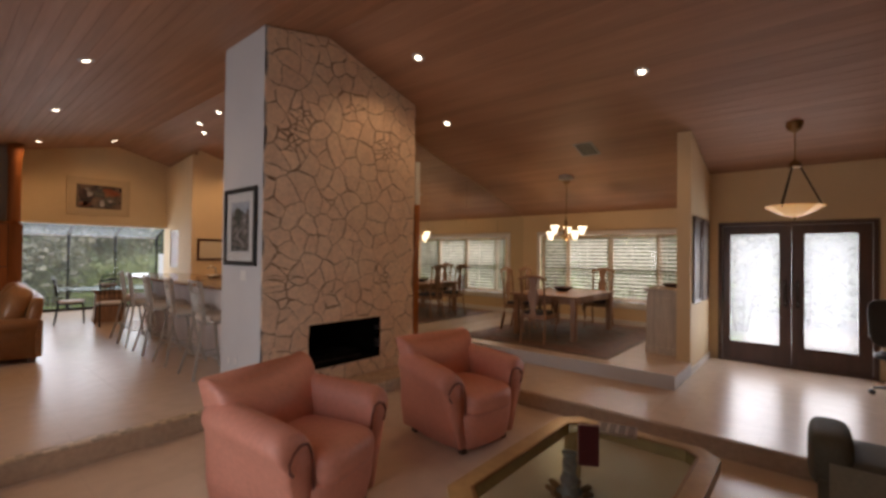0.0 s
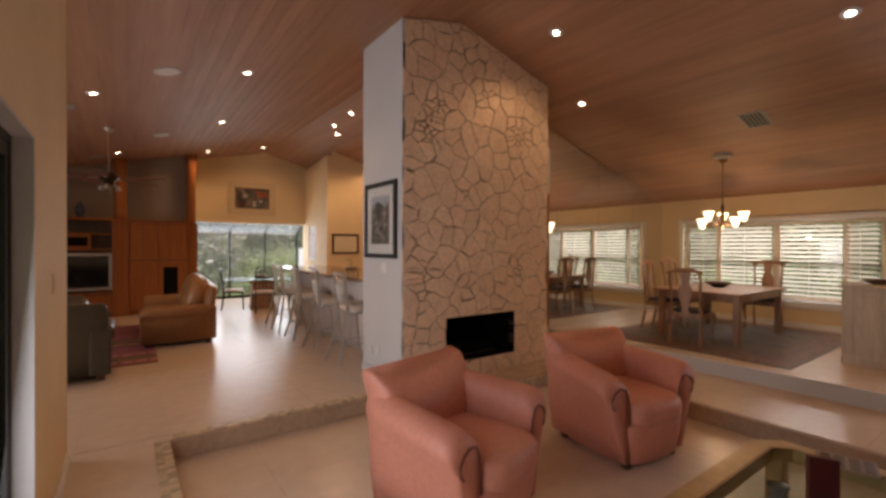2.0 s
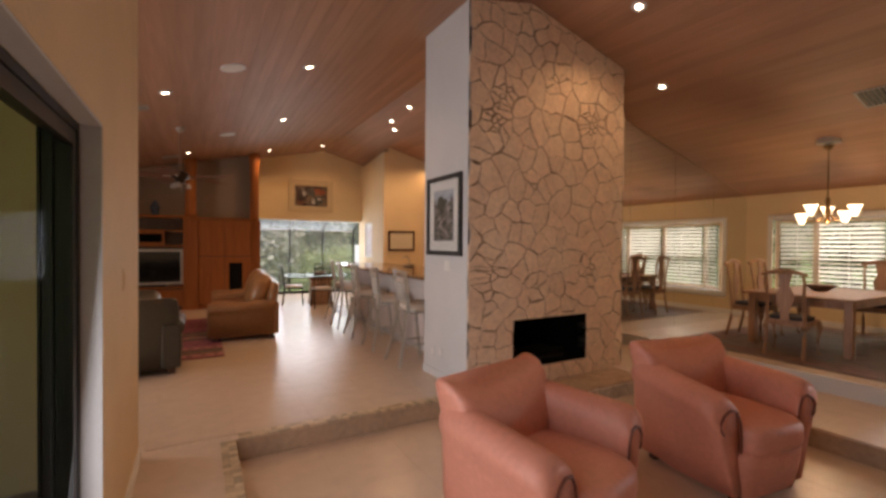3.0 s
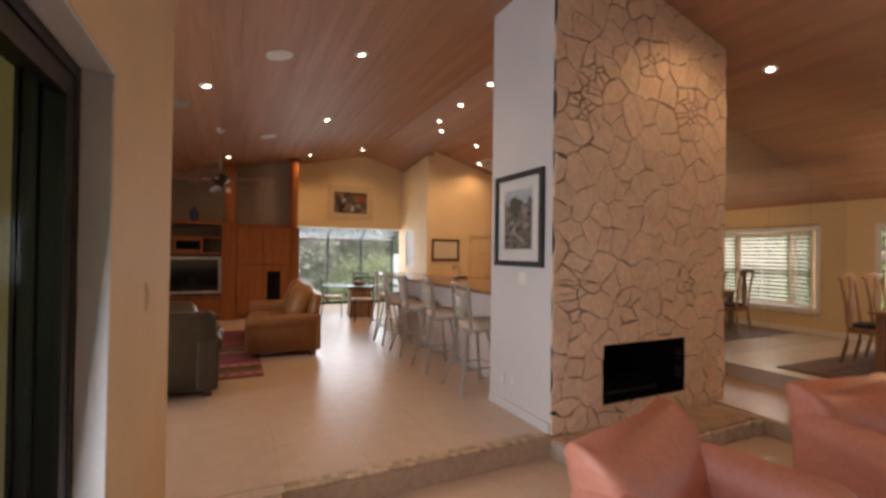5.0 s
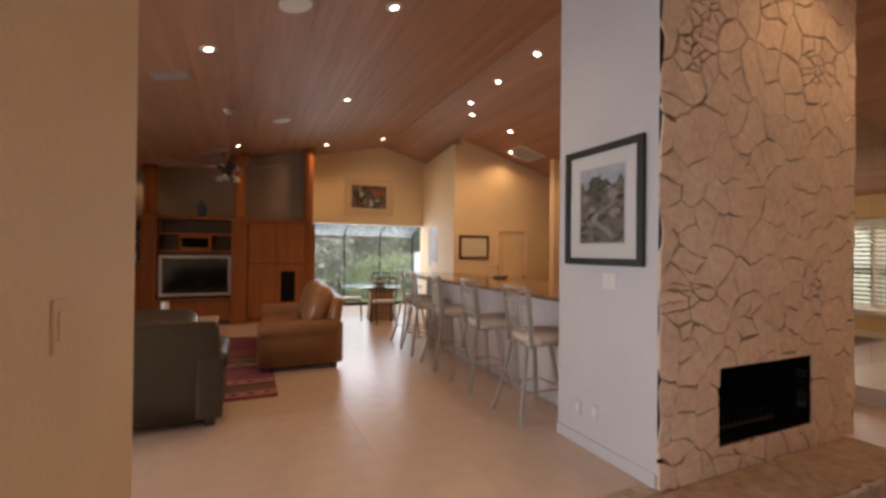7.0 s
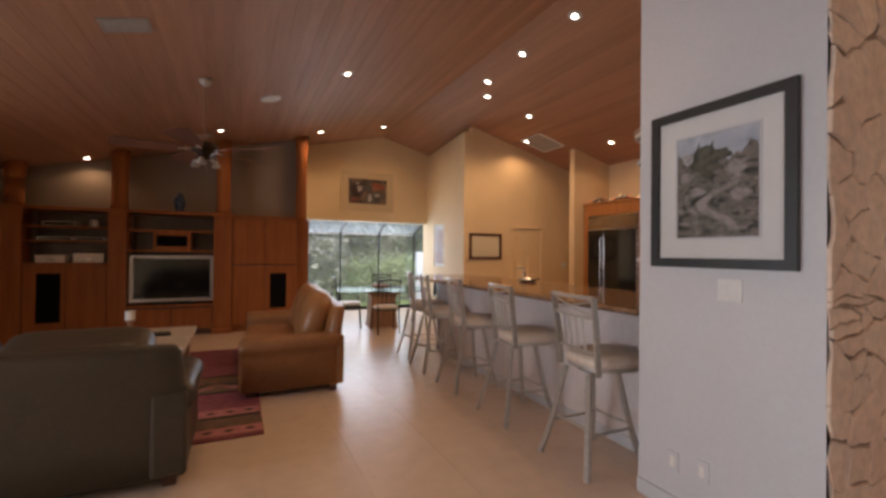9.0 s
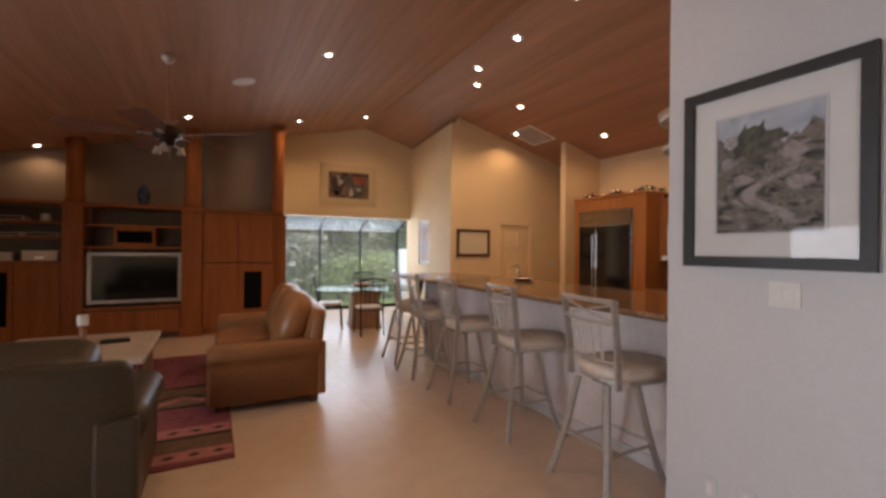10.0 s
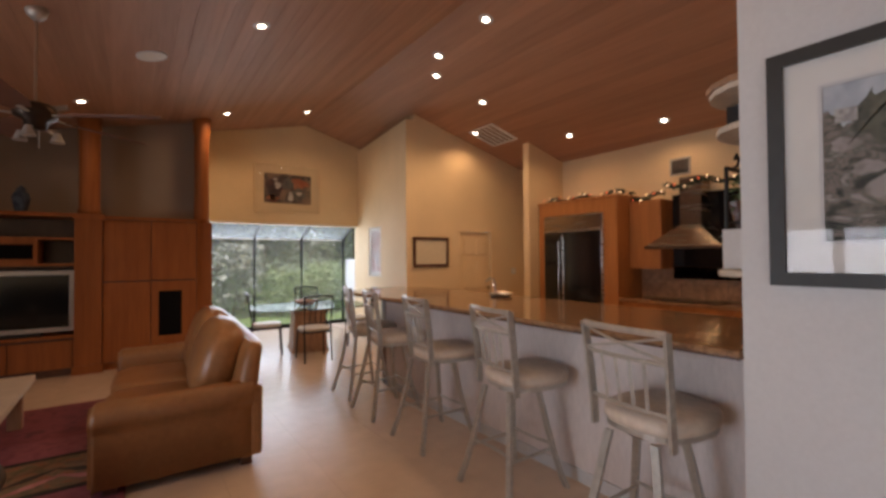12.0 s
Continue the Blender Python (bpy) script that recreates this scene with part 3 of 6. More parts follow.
slider = thing("sliding_glass_door", pose(-0.475, SL1 - 0.012, 0, 0, 0, -90), "black-framed sliding glass door to the patio", "door")
wd = SL1 - SL0 - 0.024
part("track_frame", frame_bars(0.0, wd, 0.0, SLZ - 0.012, 0.035, -0.065, 0.065), BLACK, slider)
for y in (-0.064, -0.022, 0.020):
    part("jamb_channel", box(0.035, 0.047, y, y + 0.012, 0.035, SLZ - 0.05, 0.003), BLACK, slider)
for a, b, y in ((0.037, wd / 2 + 0.03, 0.046), (wd / 2 - 0.03, wd - 0.037, 0.004), (wd / 2 - 0.02, wd - 0.037, -0.038)):
    leaf = part("door_panel", frame_bars(a, b, 0.037, SLZ - 0.055, 0.06, y - 0.017, y + 0.017), BLACK, slider)
    pane("pane", a + 0.06, b - 0.06, 0.097, SLZ - 0.115, leaf, y, SLIDERGLASS)
part("pull", box(wd / 2 - 0.0, wd / 2 + 0.02, -0.085, -0.055, 0.95, 1.15, 0.005), BLACK, slider)
bm = box(-0.408, -0.331, SL1 - 0.012, SL1 - 0.001, 0, SLZ - 0.001, 0.002)
box(-0.408, -0.331, SL0 + 0.001, SL0 + 0.012, 0, SLZ - 0.001, 0.002, bm=bm)
box(-0.408, -0.331, SL0 + 0.012, SL1 - 0.012, SLZ - 0.012, SLZ - 0.001, 0.002, bm=bm)
setting("trim_slider", bm, WHITE, "white painted jamb lining of the sliding door", "trim")

# translucent share in the roof panes stands for sky glare
MILKGLASS = bpy.data.materials.new("roof_glass_glare")
MILKGLASS.use_nodes = True
nt = MILKGLASS.node_tree
mixed, through_it, milky = nt.nodes.new("ShaderNodeMixShader"), nt.nodes.new("ShaderNodeBsdfTransparent"), nt.nodes.new("ShaderNodeBsdfTranslucent")
milky.inputs["Color"].default_value = (0.9, 0.94, 0.97, 1)
mixed.inputs[0].default_value = 0.06
nt.links.new(through_it.outputs[0], mixed.inputs[1])
nt.links.new(milky.outputs[0], mixed.inputs[2])
nt.links.new(mixed.outputs[0], nt.nodes["Material Output"].inputs["Surface"])
# greenhouse window of the nook
solar = thing("solarium_window", pose(0, 0, 0), "curved greenhouse window with dark metal ribs", "window")
RY, RZ = 14.45, 1.95
for x in (1.50, 2.50, 3.50, 4.49):
    path = [(x, RY, 0.06), (x, RY, RZ - 0.10), (x, RY - 0.012, RZ - 0.03), (x, RY - 0.05, RZ + 0.03), (x, RY - 0.12, RZ + 0.075), (x, 13.95, 2.20), (x, 13.63, 2.36)]
    part("rib", rod(path, 0.036, 6), BLACK, solar)
for x0, x1 in ((1.50, 2.50), (2.50, 3.50), (3.50, 4.49)):
    p = part("pane", box(x0 + 0.03, x1 - 0.03, RY - 0.003, RY + 0.003, 0.06, RZ), GLASS, solar)
    p.visible_shadow = False
    slope = math.degrees(math.atan2(0.41, 0.82))
    p = part("roof_pane", turned(box(x0 + 0.03, x1 - 0.03, -0.90, 0.0, -0.004, 0.004), pose(0, RY, RZ + 0.005, -slope)), MILKGLASS, solar, "sloping roof glass with a pale sky glare mixed in")
    p.visible_shadow = False
part("sill_rail", box(1.44, 4.53, RY - 0.05, RY + 0.05, 0, 0.08), BLACK, solar)
part("eave_rail", box(1.44, 4.53, RY - 0.02, RY + 0.02, RZ - 0.012, RZ + 0.012), WHITE, solar, "thin white eave bar")
setting("trim_nook", box(W0, W1, 13.44, 13.46, WZ, WZ + 0.03), TRIMW, "white edge above the nook window", "trim")
setting("solarium_flashing", box(1.3, 4.6, 13.62, 13.66, 2.34, 2.44), WHITE, "white wall plate over the greenhouse window", "trim")
for x in (1.40, 4.545):
    setting("solarium_side_wall", box(x, x + 0.04, 13.62, 14.45, 0, 1.5), WHITE, "low white side wall of the greenhouse window", "wall")

# dining bay
BAY = [(9.58, 4.62), (9.92, 4.12), (9.92, 3.12), (9.92, 2.12), (9.58, 1.60)]
bay = thing("bay_window", pose(0, 0, 0), "dining room bay window with wide white louvers", "window")
bm = prism([(9.55, 4.72), (10.0, 4.18), (10.0, 2.06), (9.55, 1.50)], 0.50, 0.62)
part("window_sill", bm, WHITE, bay)
bm = prism([(9.55, 4.72), (10.0, 4.18), (10.0, 2.06), (9.55, 1.50)], 2.05, 2.16)
part("window_head", bm, WHITE, bay)
for (xa, ya), (xb, yb) in zip(BAY, BAY[1:]):
    length = math.hypot(xb - xa, yb - ya)
    sash = part("sash", frame_bars(0.0, length, 0.62, 2.05, 0.055, -0.03, 0.03), SASHWOOD, bay, "honey-coloured wooden sash")
    sash.matrix_local = pose(xa, ya, 0, 0, 0, math.degrees(math.atan2(yb - ya, xb - xa)))
    part("meeting_rail", box(0.055, length - 0.055, -0.028, 0.028, 1.30, 1.335), DARKWOOD, sash)
    pane("pane", 0.055, length - 0.055, 0.675, 1.995, sash, 0.0)
    for k in range(17):
        z = 0.72 + k * 0.0765
        s = part("louver", turned(box(0.062, length - 0.062, -0.034, 0.034, -0.004, 0.004), pose(0, -0.075, z, -30)), BLIND, sash)
    part("tilt_rod", box(length / 2 - 0.006, length / 2 + 0.006, -0.125, -0.113, 0.7, 1.97), BLIND, sash)
bm = box(9.535, 9.555, 4.66, 4.74, 0.55, 2.14, 0.004)
box(9.535, 9.555, 1.46, 1.54, 0.55, 2.14, 0.004, bm=bm)
box(9.535, 9.555, 1.54, 4.66, 2.06, 2.14, 0.004, bm=bm)
box(9.50, 9.555, 1.46, 4.74, 0.52, 0.60, 0.006, bm=bm)
setting("trim_bay", bm, TRIMW, "painted casing round the dining bay window", "trim")

# entry doors
# white share mixed into clear door glass stands for the glaring outdoors
FROSTED = bpy.data.materials.new("door_glass_glare")
FROSTED.use_nodes = True
nt = FROSTED.node_tree
mixed, through_it, milky = nt.nodes.new("ShaderNodeMixShader"), nt.nodes.new("ShaderNodeBsdfTransparent"), nt.nodes.new("ShaderNodeBsdfTranslucent")
milky.inputs["Color"].default_value = (0.95, 0.97, 1.0, 1)
speckle = nt.nodes.new("ShaderNodeTexNoise")
speckle.inputs["Scale"].default_value = 5
spread_of = nt.nodes.new("ShaderNodeMapRange")
spread_of.inputs["From Min"].default_value, spread_of.inputs["From Max"].default_value = 0.3, 0.7
spread_of.inputs["To Min"].default_value, spread_of.inputs["To Max"].default_value = 0.10, 0.135
nt.links.new(speckle.outputs["Fac"], spread_of.inputs["Value"])
nt.links.new(spread_of.outputs["Result"], mixed.inputs[0])
nt.links.new(through_it.outputs[0], mixed.inputs[1])
nt.links.new(milky.outputs[0], mixed.inputs[2])
nt.links.new(mixed.outputs[0], nt.nodes["Material Output"].inputs["Surface"])
entry = thing("double_entry_door", pose(8.22, E1, 0, 0, 0, -90), "dark stained double entry door with tall glass lights", "door")
wd = E1 - E0
part("door_frame", frame_bars(0, wd, -0.02, EZ, 0.055, -0.05, 0.08), DARKWOOD, entry)
for a, b, hx, wa, wb in ((0.06, wd / 2 - 0.002, wd / 2 - 0.07, 0.10, 0.14), (wd / 2 + 0.002, wd - 0.06, wd / 2 + 0.07, 0.14, 0.14)):
    leaf = part("door_leaf", box(a, a + wa, -0.02, 0.025, 0.01, EZ - 0.06), DARKWOOD, entry)
    part("stile", box(b - wb, b, -0.02, 0.025, 0.01, EZ - 0.06), DARKWOOD, leaf)
    part("top_rail", box(a + wa, b - wb, -0.02, 0.025, 1.94, EZ - 0.06), DARKWOOD, leaf)
    part("bottom_rail", box(a + wa, b - wb, -0.02, 0.025, 0.01, 0.31), DARKWOOD, leaf)
    pane("glass_light", a + wa, b - wb, 0.31, 1.94, leaf, 0.0, FROSTED)
    bm = frame_bars(a + wa + 0.03, b - wb - 0.03, 0.34, 1.91, 0.004, -0.008, 0.008)
    frame_bars(a + wa + 0.07, b - wb - 0.07, 0.40, 1.85, 0.004, -0.008, 0.008, bm=bm)
    part("leaded_lines", bm, PEWTER, leaf)
    bm = rod([(hx, -0.03, 0.92), (hx, -0.085, 0.95), (hx, -0.085, 1.2), (hx, -0.03, 1.23)], 0.011, 8)
    box(hx - 0.025, hx + 0.025, -0.032, -0.02, 0.88, 1.27, 0.004, bm=bm)
    part("door_handle", bm, BRONZE, leaf)

# pantry door
door = thing("panel_door", pose(D0, 10.86, 0), "closed cream six-panel interior door", "door")
part("door_slab", box(0.06, D1 - D0 - 0.06, 0.03, 0.07, 0.0, 2.0), CREAM, door)
for cx in (0.15, 0.45):
    for z0, z1 in ((0.2, 0.8), (0.95, 1.45), (1.57, 1.88)):
        part("panel", box(cx, cx + 0.235, 0.018, 0.032, z0, z1, 0.012, 1), CREAM, door)
bm = frame_bars(0.0, D1 - D0, -0.1, 2.06, 0.058, -0.02, 0.02)
part("casing", bm, CREAM, door)
part("door_knob", lathe([(0.012, 0), (0.012, 0.03), (0.026, 0.04), (0.026, 0.06), (0.01, 0.065)], seg=12), BRASS, door).matrix_local = pose(0.71, 0.03, 0.95, 90)

# big patio doors on the far side of the family room
west = thing("patio_door", pose(-4.62, 5.0, 0, 0, 0, 90), "wide dark-framed glass patio doors of the family room", "door")
part("outer_frame", frame_bars(0, 3.1, 0, 2.12, 0.05, -0.06, 0.06), BLACK, west)
for k in range(2):
    leaf = part("door_panel", frame_bars(0.05 + 1.5 * k, 0.05 + 1.5 * (k + 1), 0.05, 2.07, 0.07, -0.02, 0.02), BLACK, west)
    pane("pane", 0.12 + 1.5 * k, 1.48 + 1.5 * k, 0.12, 2.0, leaf)

# baseboards
bm = box(2.455, 2.47, 4.30, 5.28, 0.0, 0.09, 0.003)
setting("baseboard", bm, WHITE, "white baseboard along the chimney side", "baseboard")
setting("baseboard", box(-0.33, -0.315, SL1 + 0.01, 4.23, 0, 0.09, 0.003), TRIMW, "cream baseboard beside the sliding door", "baseboard")
setting("baseboard", box(9.535, 9.55, 1.14, 5.1, DINE, DINE + 0.09, 0.003), TRIMW, "cream baseboard of the dining room", "baseboard")
setting("baseboard", box(4.32, 7.5, 10.835, 10.85, 0, 0.09, 0.003), TRIMW, "cream baseboard of the pantry wall", "baseboard")
setting("baseboard", box(6.79, 8.2, 0.955, 0.97, 0, 0.09, 0.003), TRIMW, "cream baseboard of the entry", "baseboard")


# ---- ceiling fixtures ----
def tilt(x):
    """The slope of the ceiling at x, in degrees about y."""
    return -math.degrees(math.atan(LEFT)) if x < RIDGE else math.degrees(math.atan(RIGHT))


def downlight(x, y):
    ob = thing("recessed_downlight", pose(x, y, roof(x), 0, tilt(x), 0), "small round recessed downlight, lit", "ceiling light", "recessed downlights")
    part("trim_ring", lathe([(0.040, -0.001), (0.044, -0.012), (0.078, -0.008), (0.08, 0.0)], seg=24), WHITE, ob)
    part("lens", lathe([(0.001, -0.016), (0.025, -0.015), (0.036, -0.012), (0.036, -0.006)], seg=20), BULB, ob, "glowing lens")
    return ob


def lamp_under(x, y, watts, size=150, blend=0.6, aim=(0, 0)):
    """The light of a downlight."""
    data = bpy.data.lights.new("downlight_lamp", "SPOT")
    data.energy, data.color, data.spot_size, data.spot_blend, data.shadow_soft_size = watts, (1.0, 0.66, 0.36), radians(size), blend, 0.06
    ob = new("downlight_lamp", data)
    ob.matrix_world = look((x, y, roof(x) - 0.05), (x + aim[0], y + aim[1] + 0.001, roof(x) - 1.05))


SPOTS = [(4.05, 3.49), (5.43, 4.16), (1.28, 6.22), (-0.32, 7.05), (3.56, 7.12), (3.58, 8.15), (3.63, 9.15), (6.12, 9.05), (4.69, 9.51), (1.42, 9.03), (2.95, 12.35), (1.62, 12.25), (-0.14, 11.43), (-2.18, 12.5), (6.38, 7.65), (5.34, 1.20), (3.87, 9.55), (5.29, 10.41)]
for x, y in SPOTS:
    downlight(x, y)
    lamp_under(x, y, 9 if y > 11 and x < 1 else 13 if x > 6 else 20 if y > 10 and x > 5 else 34 if x > 3.4 and y > 7 else 26)


def ceiling_disc(x, y, name, label, r):
    ob = thing(name, pose(x, y, roof(x), 0, tilt(x), 0), label, "ceiling speaker", "ceiling speakers")
    part("rim", lathe([(r * 0.9, -0.001), (r * 0.9, -0.012), (r, -0.01), (r, 0)], seg=28), WHITE, ob)
    part("grille", lathe([(0.001, -0.010), (r * 0.9, -0.010), (r * 0.9, -0.004)], seg=28), PAPER, ob)


ceiling_disc(0.40, 6.2, "ceiling_speaker", "round white ceiling speaker among the boards", 0.14)
ceiling_disc(0.54, 9.9, "ceiling_speaker", "round white ceiling speaker among the boards", 0.14)


VENTGREY = material("vent_grey", (0.34, 0.30, 0.265), 0.5, grain=0.06, scale=20)


def vent(m, w, h, label, behind=BLACK, paint=PAPER):
    ob = thing("air_vent", m, label, "air vent", "air vents")
    part("vent_frame", frame_bars(-w / 2, w / 2, -h / 2, h / 2, 0.025, -0.012, 0.0), paint, ob)
    part("backing", box(-w / 2 + 0.02, w / 2 - 0.02, -0.003, 0.0, -h / 2 + 0.02, h / 2 - 0.02), behind, ob)
    for k in range(6):
        z = -h / 2 + 0.04 + k * (h - 0.08) / 5
        part("slat", turned(box(-w / 2 + 0.025, w / 2 - 0.025, -0.01, 0.01, -0.002, 0.002), pose(0, -0.008, z, 35)), paint, ob)
    return ob


vent(pose(-0.72, 7.68, roof(-0.72), 0, tilt(-0.72), 0) @ pose(0, 0, 0, 90, 0, 0), 0.36, 0.24, "grey slatted air vent in the board ceiling", BLACK, VENTGREY)
vent(pose(-0.45, 11.7, roof(-0.45), 0, tilt(-0.45), 0) @ pose(0, 0, 0, 90, 0, 0), 0.36, 0.2, "grey slatted air vent in the board ceiling", BLACK, VENTGREY)
vent(pose(6.85, 2.45, roof(6.85), 0, tilt(6.85), 0) @ pose(0, 0, 0, 90, 0, 0), 0.42, 0.3, "brown slatted air vent above the dining room", BLACK, VENTGREY)
vent(pose(5.5, 10.2, roof(5.5), 0, tilt(5.5), 0) @ pose(0, 0, 0, 90, 0, 0), 0.62, 0.62, "large white return air grille in the ceiling", TAUPE)
vent(pose(6.88, 7.69, 2.83, 0, 0, -90), 0.29, 0.25, "small grey wall vent above the cabinets", BLACK, SILVER)

# fan
fan = thing("ceiling_fan", pose(-0.22, 9.03, 0), "dark bronze ceiling fan with wide dark wooden blades", "ceiling fan")
top = roof(-0.22)
part("canopy", lathe([(0.02, top - 0.09), (0.06, top - 0.05), (0.075, top + 0.01)], seg=20), PEWTER, fan, smooth=True)
part("downrod", lathe([(0.010, top - 0.76), (0.010, top - 0.05)], seg=10), RODMETAL, fan)
hub = top - 0.80
part("motor", lathe([(0.03, hub - 0.13), (0.07, hub - 0.12), (0.075, hub - 0.07), (0.13, hub - 0.04), (0.14, hub + 0.02), (0.11, hub + 0.06), (0.02, hub + 0.08)], seg=24), BRONZE, fan, smooth=True)
for k in range(5):
    blade = turned(prism([(0.2, -0.06), (0.34, -0.10), (0.82, -0.12), (0.90, -0.07), (0.90, 0.07), (0.82, 0.12), (0.34, 0.10), (0.2, 0.06)], -0.004, 0.004), pose(0, 0, hub - 0.02, 0, 0, 40 + 72 * k) @ pose(0, 0, 0, 13))
    b = part("blade", blade, FANWOOD, fan)
    part("blade_iron", turned(box(0.10, 0.26, -0.018, 0.018, -0.008, 0.0), pose(0, 0, hub - 0.02, 0, 0, 40 + 72 * k)), PEWTER, b)
for k in range(3):
    a = radians(120 * k + 20)
    arm = part("light_arm", rod([(0.05 * math.cos(a), 0.05 * math.sin(a), hub - 0.11), (0.12 * math.cos(a), 0.12 * math.sin(a), hub - 0.15)], 0.01, 8), PEWTER, fan)
    part("bell_shade", turned(lathe([(0.02, 0), (0.03, -0.03), (0.045, -0.07), (0.048, -0.075)], seg=14), pose(0.13 * math.cos(a), 0.13 * math.sin(a), hub - 0.13)), PEWTER, arm)
part("pull_chain", rod([(0.02, 0, hub - 0.13), (0.02, 0, hub - 0.27)], 0.004, 6), PEWTER, fan)

# chandelier
CX, CY = 7.75, 3.2
chand = thing("chandelier", pose(CX, CY, 0), "five-arm chandelier with lit bell glass shades over the table", "chandelier")
top = roof(CX)
part("medallion", lathe([(0.02, top - 0.05), (0.07, top - 0.045), (0.12, top - 0.038), (0.135, top - 0.034), (0.135, top + 0.04)], seg=28), PEWTER, chand, "pale ceiling medallion")
part("canopy", lathe([(0.012, top - 0.14), (0.05, top - 0.11), (0.065, top - 0.07)], seg=18), BRASS, chand)
part("chain", rod([(0, 0, top - 0.1), (0, 0, 2.25)], 0.008, 6), BRASS, chand)
part("stem", lathe([(0.008, 1.88), (0.03, 1.92), (0.02, 1.98), (0.045, 2.05), (0.02, 2.13), (0.03, 2.2), (0.01, 2.26)], seg=16), BRASS, chand, smooth=True)
for k in range(5):
    a = radians(72 * k + 20)
    c, s = math.cos(a), math.sin(a)
    pts = [(r * c, r * s, z) for r, z in ((0.03, 2.0), (0.12, 1.92), (0.22, 1.92), (0.29, 1.99), (0.30, 2.02))]
    arm = part("arm", rod(pts, 0.009, 8), BRASS, chand)
    low = -0.10 if k % 2 else 0.0
    part("glass_shade", turned(lathe([(0.02, 0.0), (0.035, 0.02), (0.05, 0.07), (0.06, 0.11), (0.085, 0.15)], seg=16), pose(0.30 * c, 0.30 * s, 1.93 + low + 0.05)), SHADE, arm, "glowing frosted bell shade")
data = bpy.data.lights.new("chandelier_lamp", "POINT")
data.energy, data.color, data.shadow_soft_size = 22, (1.0, 0.72, 0.42), 0.05
new("chandelier_lamp", data).location = (CX, CY, 1.80)

# entry pendant
pend = thing("pendant_light", pose(7.0, -0.12, 0), "bronze bowl pendant lamp with amber glass", "pendant light")
top = roof(7.0)
part("canopy", lathe([(0.02, top - 0.11), (0.07, top - 0.07), (0.09, top - 0.01), (0.09, top + 0.03)], seg=20), BRASS, pend)
part("stem", rod([(0, 0, top - 0.08), (0, 0, 2.74)], 0.009, 8), BRASS, pend)
part("crown", lathe([(0.02, 2.70), (0.075, 2.71), (0.06, 2.76), (0.02, 2.80)], seg=16), BRASS, pend)
for k in range(3):
    a = radians(120 * k + 35)
    part("hanger", rod([(0.05 * math.cos(a), 0.05 * math.sin(a), 2.72), (0.27 * math.cos(a), 0.27 * math.sin(a), 2.21)], 0.01, 8), BRONZE, pend)
part("bowl", lathe([(0.02, 2.09), (0.12, 2.12), (0.22, 2.175), (0.30, 2.225), (0.30, 2.235), (0.21, 2.19), (0.1, 2.14), (0.02, 2.12)], seg=8), AMBER, pend, "faceted amber glass bowl")
part("finial", lathe([(0.006, 2.05), (0.02, 2.07), (0.02, 2.1)], seg=10), BRASS, pend)

# ---- living room ----
def loft(rings, bm=None, cap=True):
    """A skin over rings with the same number of points."""
    one = bmesh.new()
    made = [[one.verts.new(p) for p in ring] for ring in rings]
    n = len(rings[0])
    for a, b in zip(made, made[1:]):
        for k in range(n):
            one.faces.new((a[k], a[(k + 1) % n], b[(k + 1) % n], b[k]))
    if cap:
        one.faces.new(made[0][::-1])
        one.faces.new(made[-1])
    bmesh.ops.recalc_face_normals(one, faces=one.faces)
    return join(bm, one)


def rolled_arm(side):
    """An arm that flares outwards to the front, rolls over and tapers in towards the floor."""
    section = [(0.29, 0.06), (0.285, 0.40), (0.285, 0.56), (0.305, 0.625), (0.345, 0.66), (0.40, 0.668), (0.455, 0.648), (0.495, 0.605), (0.495, 0.555), (0.465, 0.51), (0.445, 0.42), (0.41, 0.24), (0.355, 0.06)]
    rings = []
    for y, lift, out in ((-0.385, -0.095, 1.00), (-0.38, -0.05, 1.05), (-0.355, -0.012, 1.09), (-0.30, 0.008, 1.095), (-0.20, 0.018, 1.075), (-0.05, 0.028, 1.04), (0.10, 0.04, 1.0), (0.26, 0.055, 0.96), (0.38, 0.06, 0.91), (0.42, 0.04, 0.87)):
        rings.append([(side * (0.29 + (x - 0.29) * (1.0 if z < 0.3 else out * 1.08) + (out - 1) * 0.45 * min(1, z / 0.6)), y, z * 1.12 + lift * max(0, (z - 0.1) / 0.5)) for x, z in section])
    return loft(rings)


PIPING = material("dark_piping", (0.20, 0.062, 0.042), 0.5, grain=0.05, scale=30)


def tub_base():
    """The body under the seat, rounded at the front and narrower at the floor."""
    rings = []
    for z, w, front, back in ((0.035, 0.33, -0.40, 0.38), (0.06, 0.35, -0.425, 0.40), (0.20, 0.37, -0.455, 0.42), (0.34, 0.385, -0.465, 0.43), (0.37, 0.37, -0.45, 0.42)):
        ring = []
        for k in range(28):
            a = 2 * math.pi * k / 28
            cx, cy = math.copysign(abs(math.cos(a)) ** 0.45, math.cos(a)), math.copysign(abs(math.sin(a)) ** 0.6, math.sin(a))
            ring.append((w * cx, (front + back) / 2 + (back - front) / 2 * cy, z))
        rings.append(ring)
    return loft(rings)


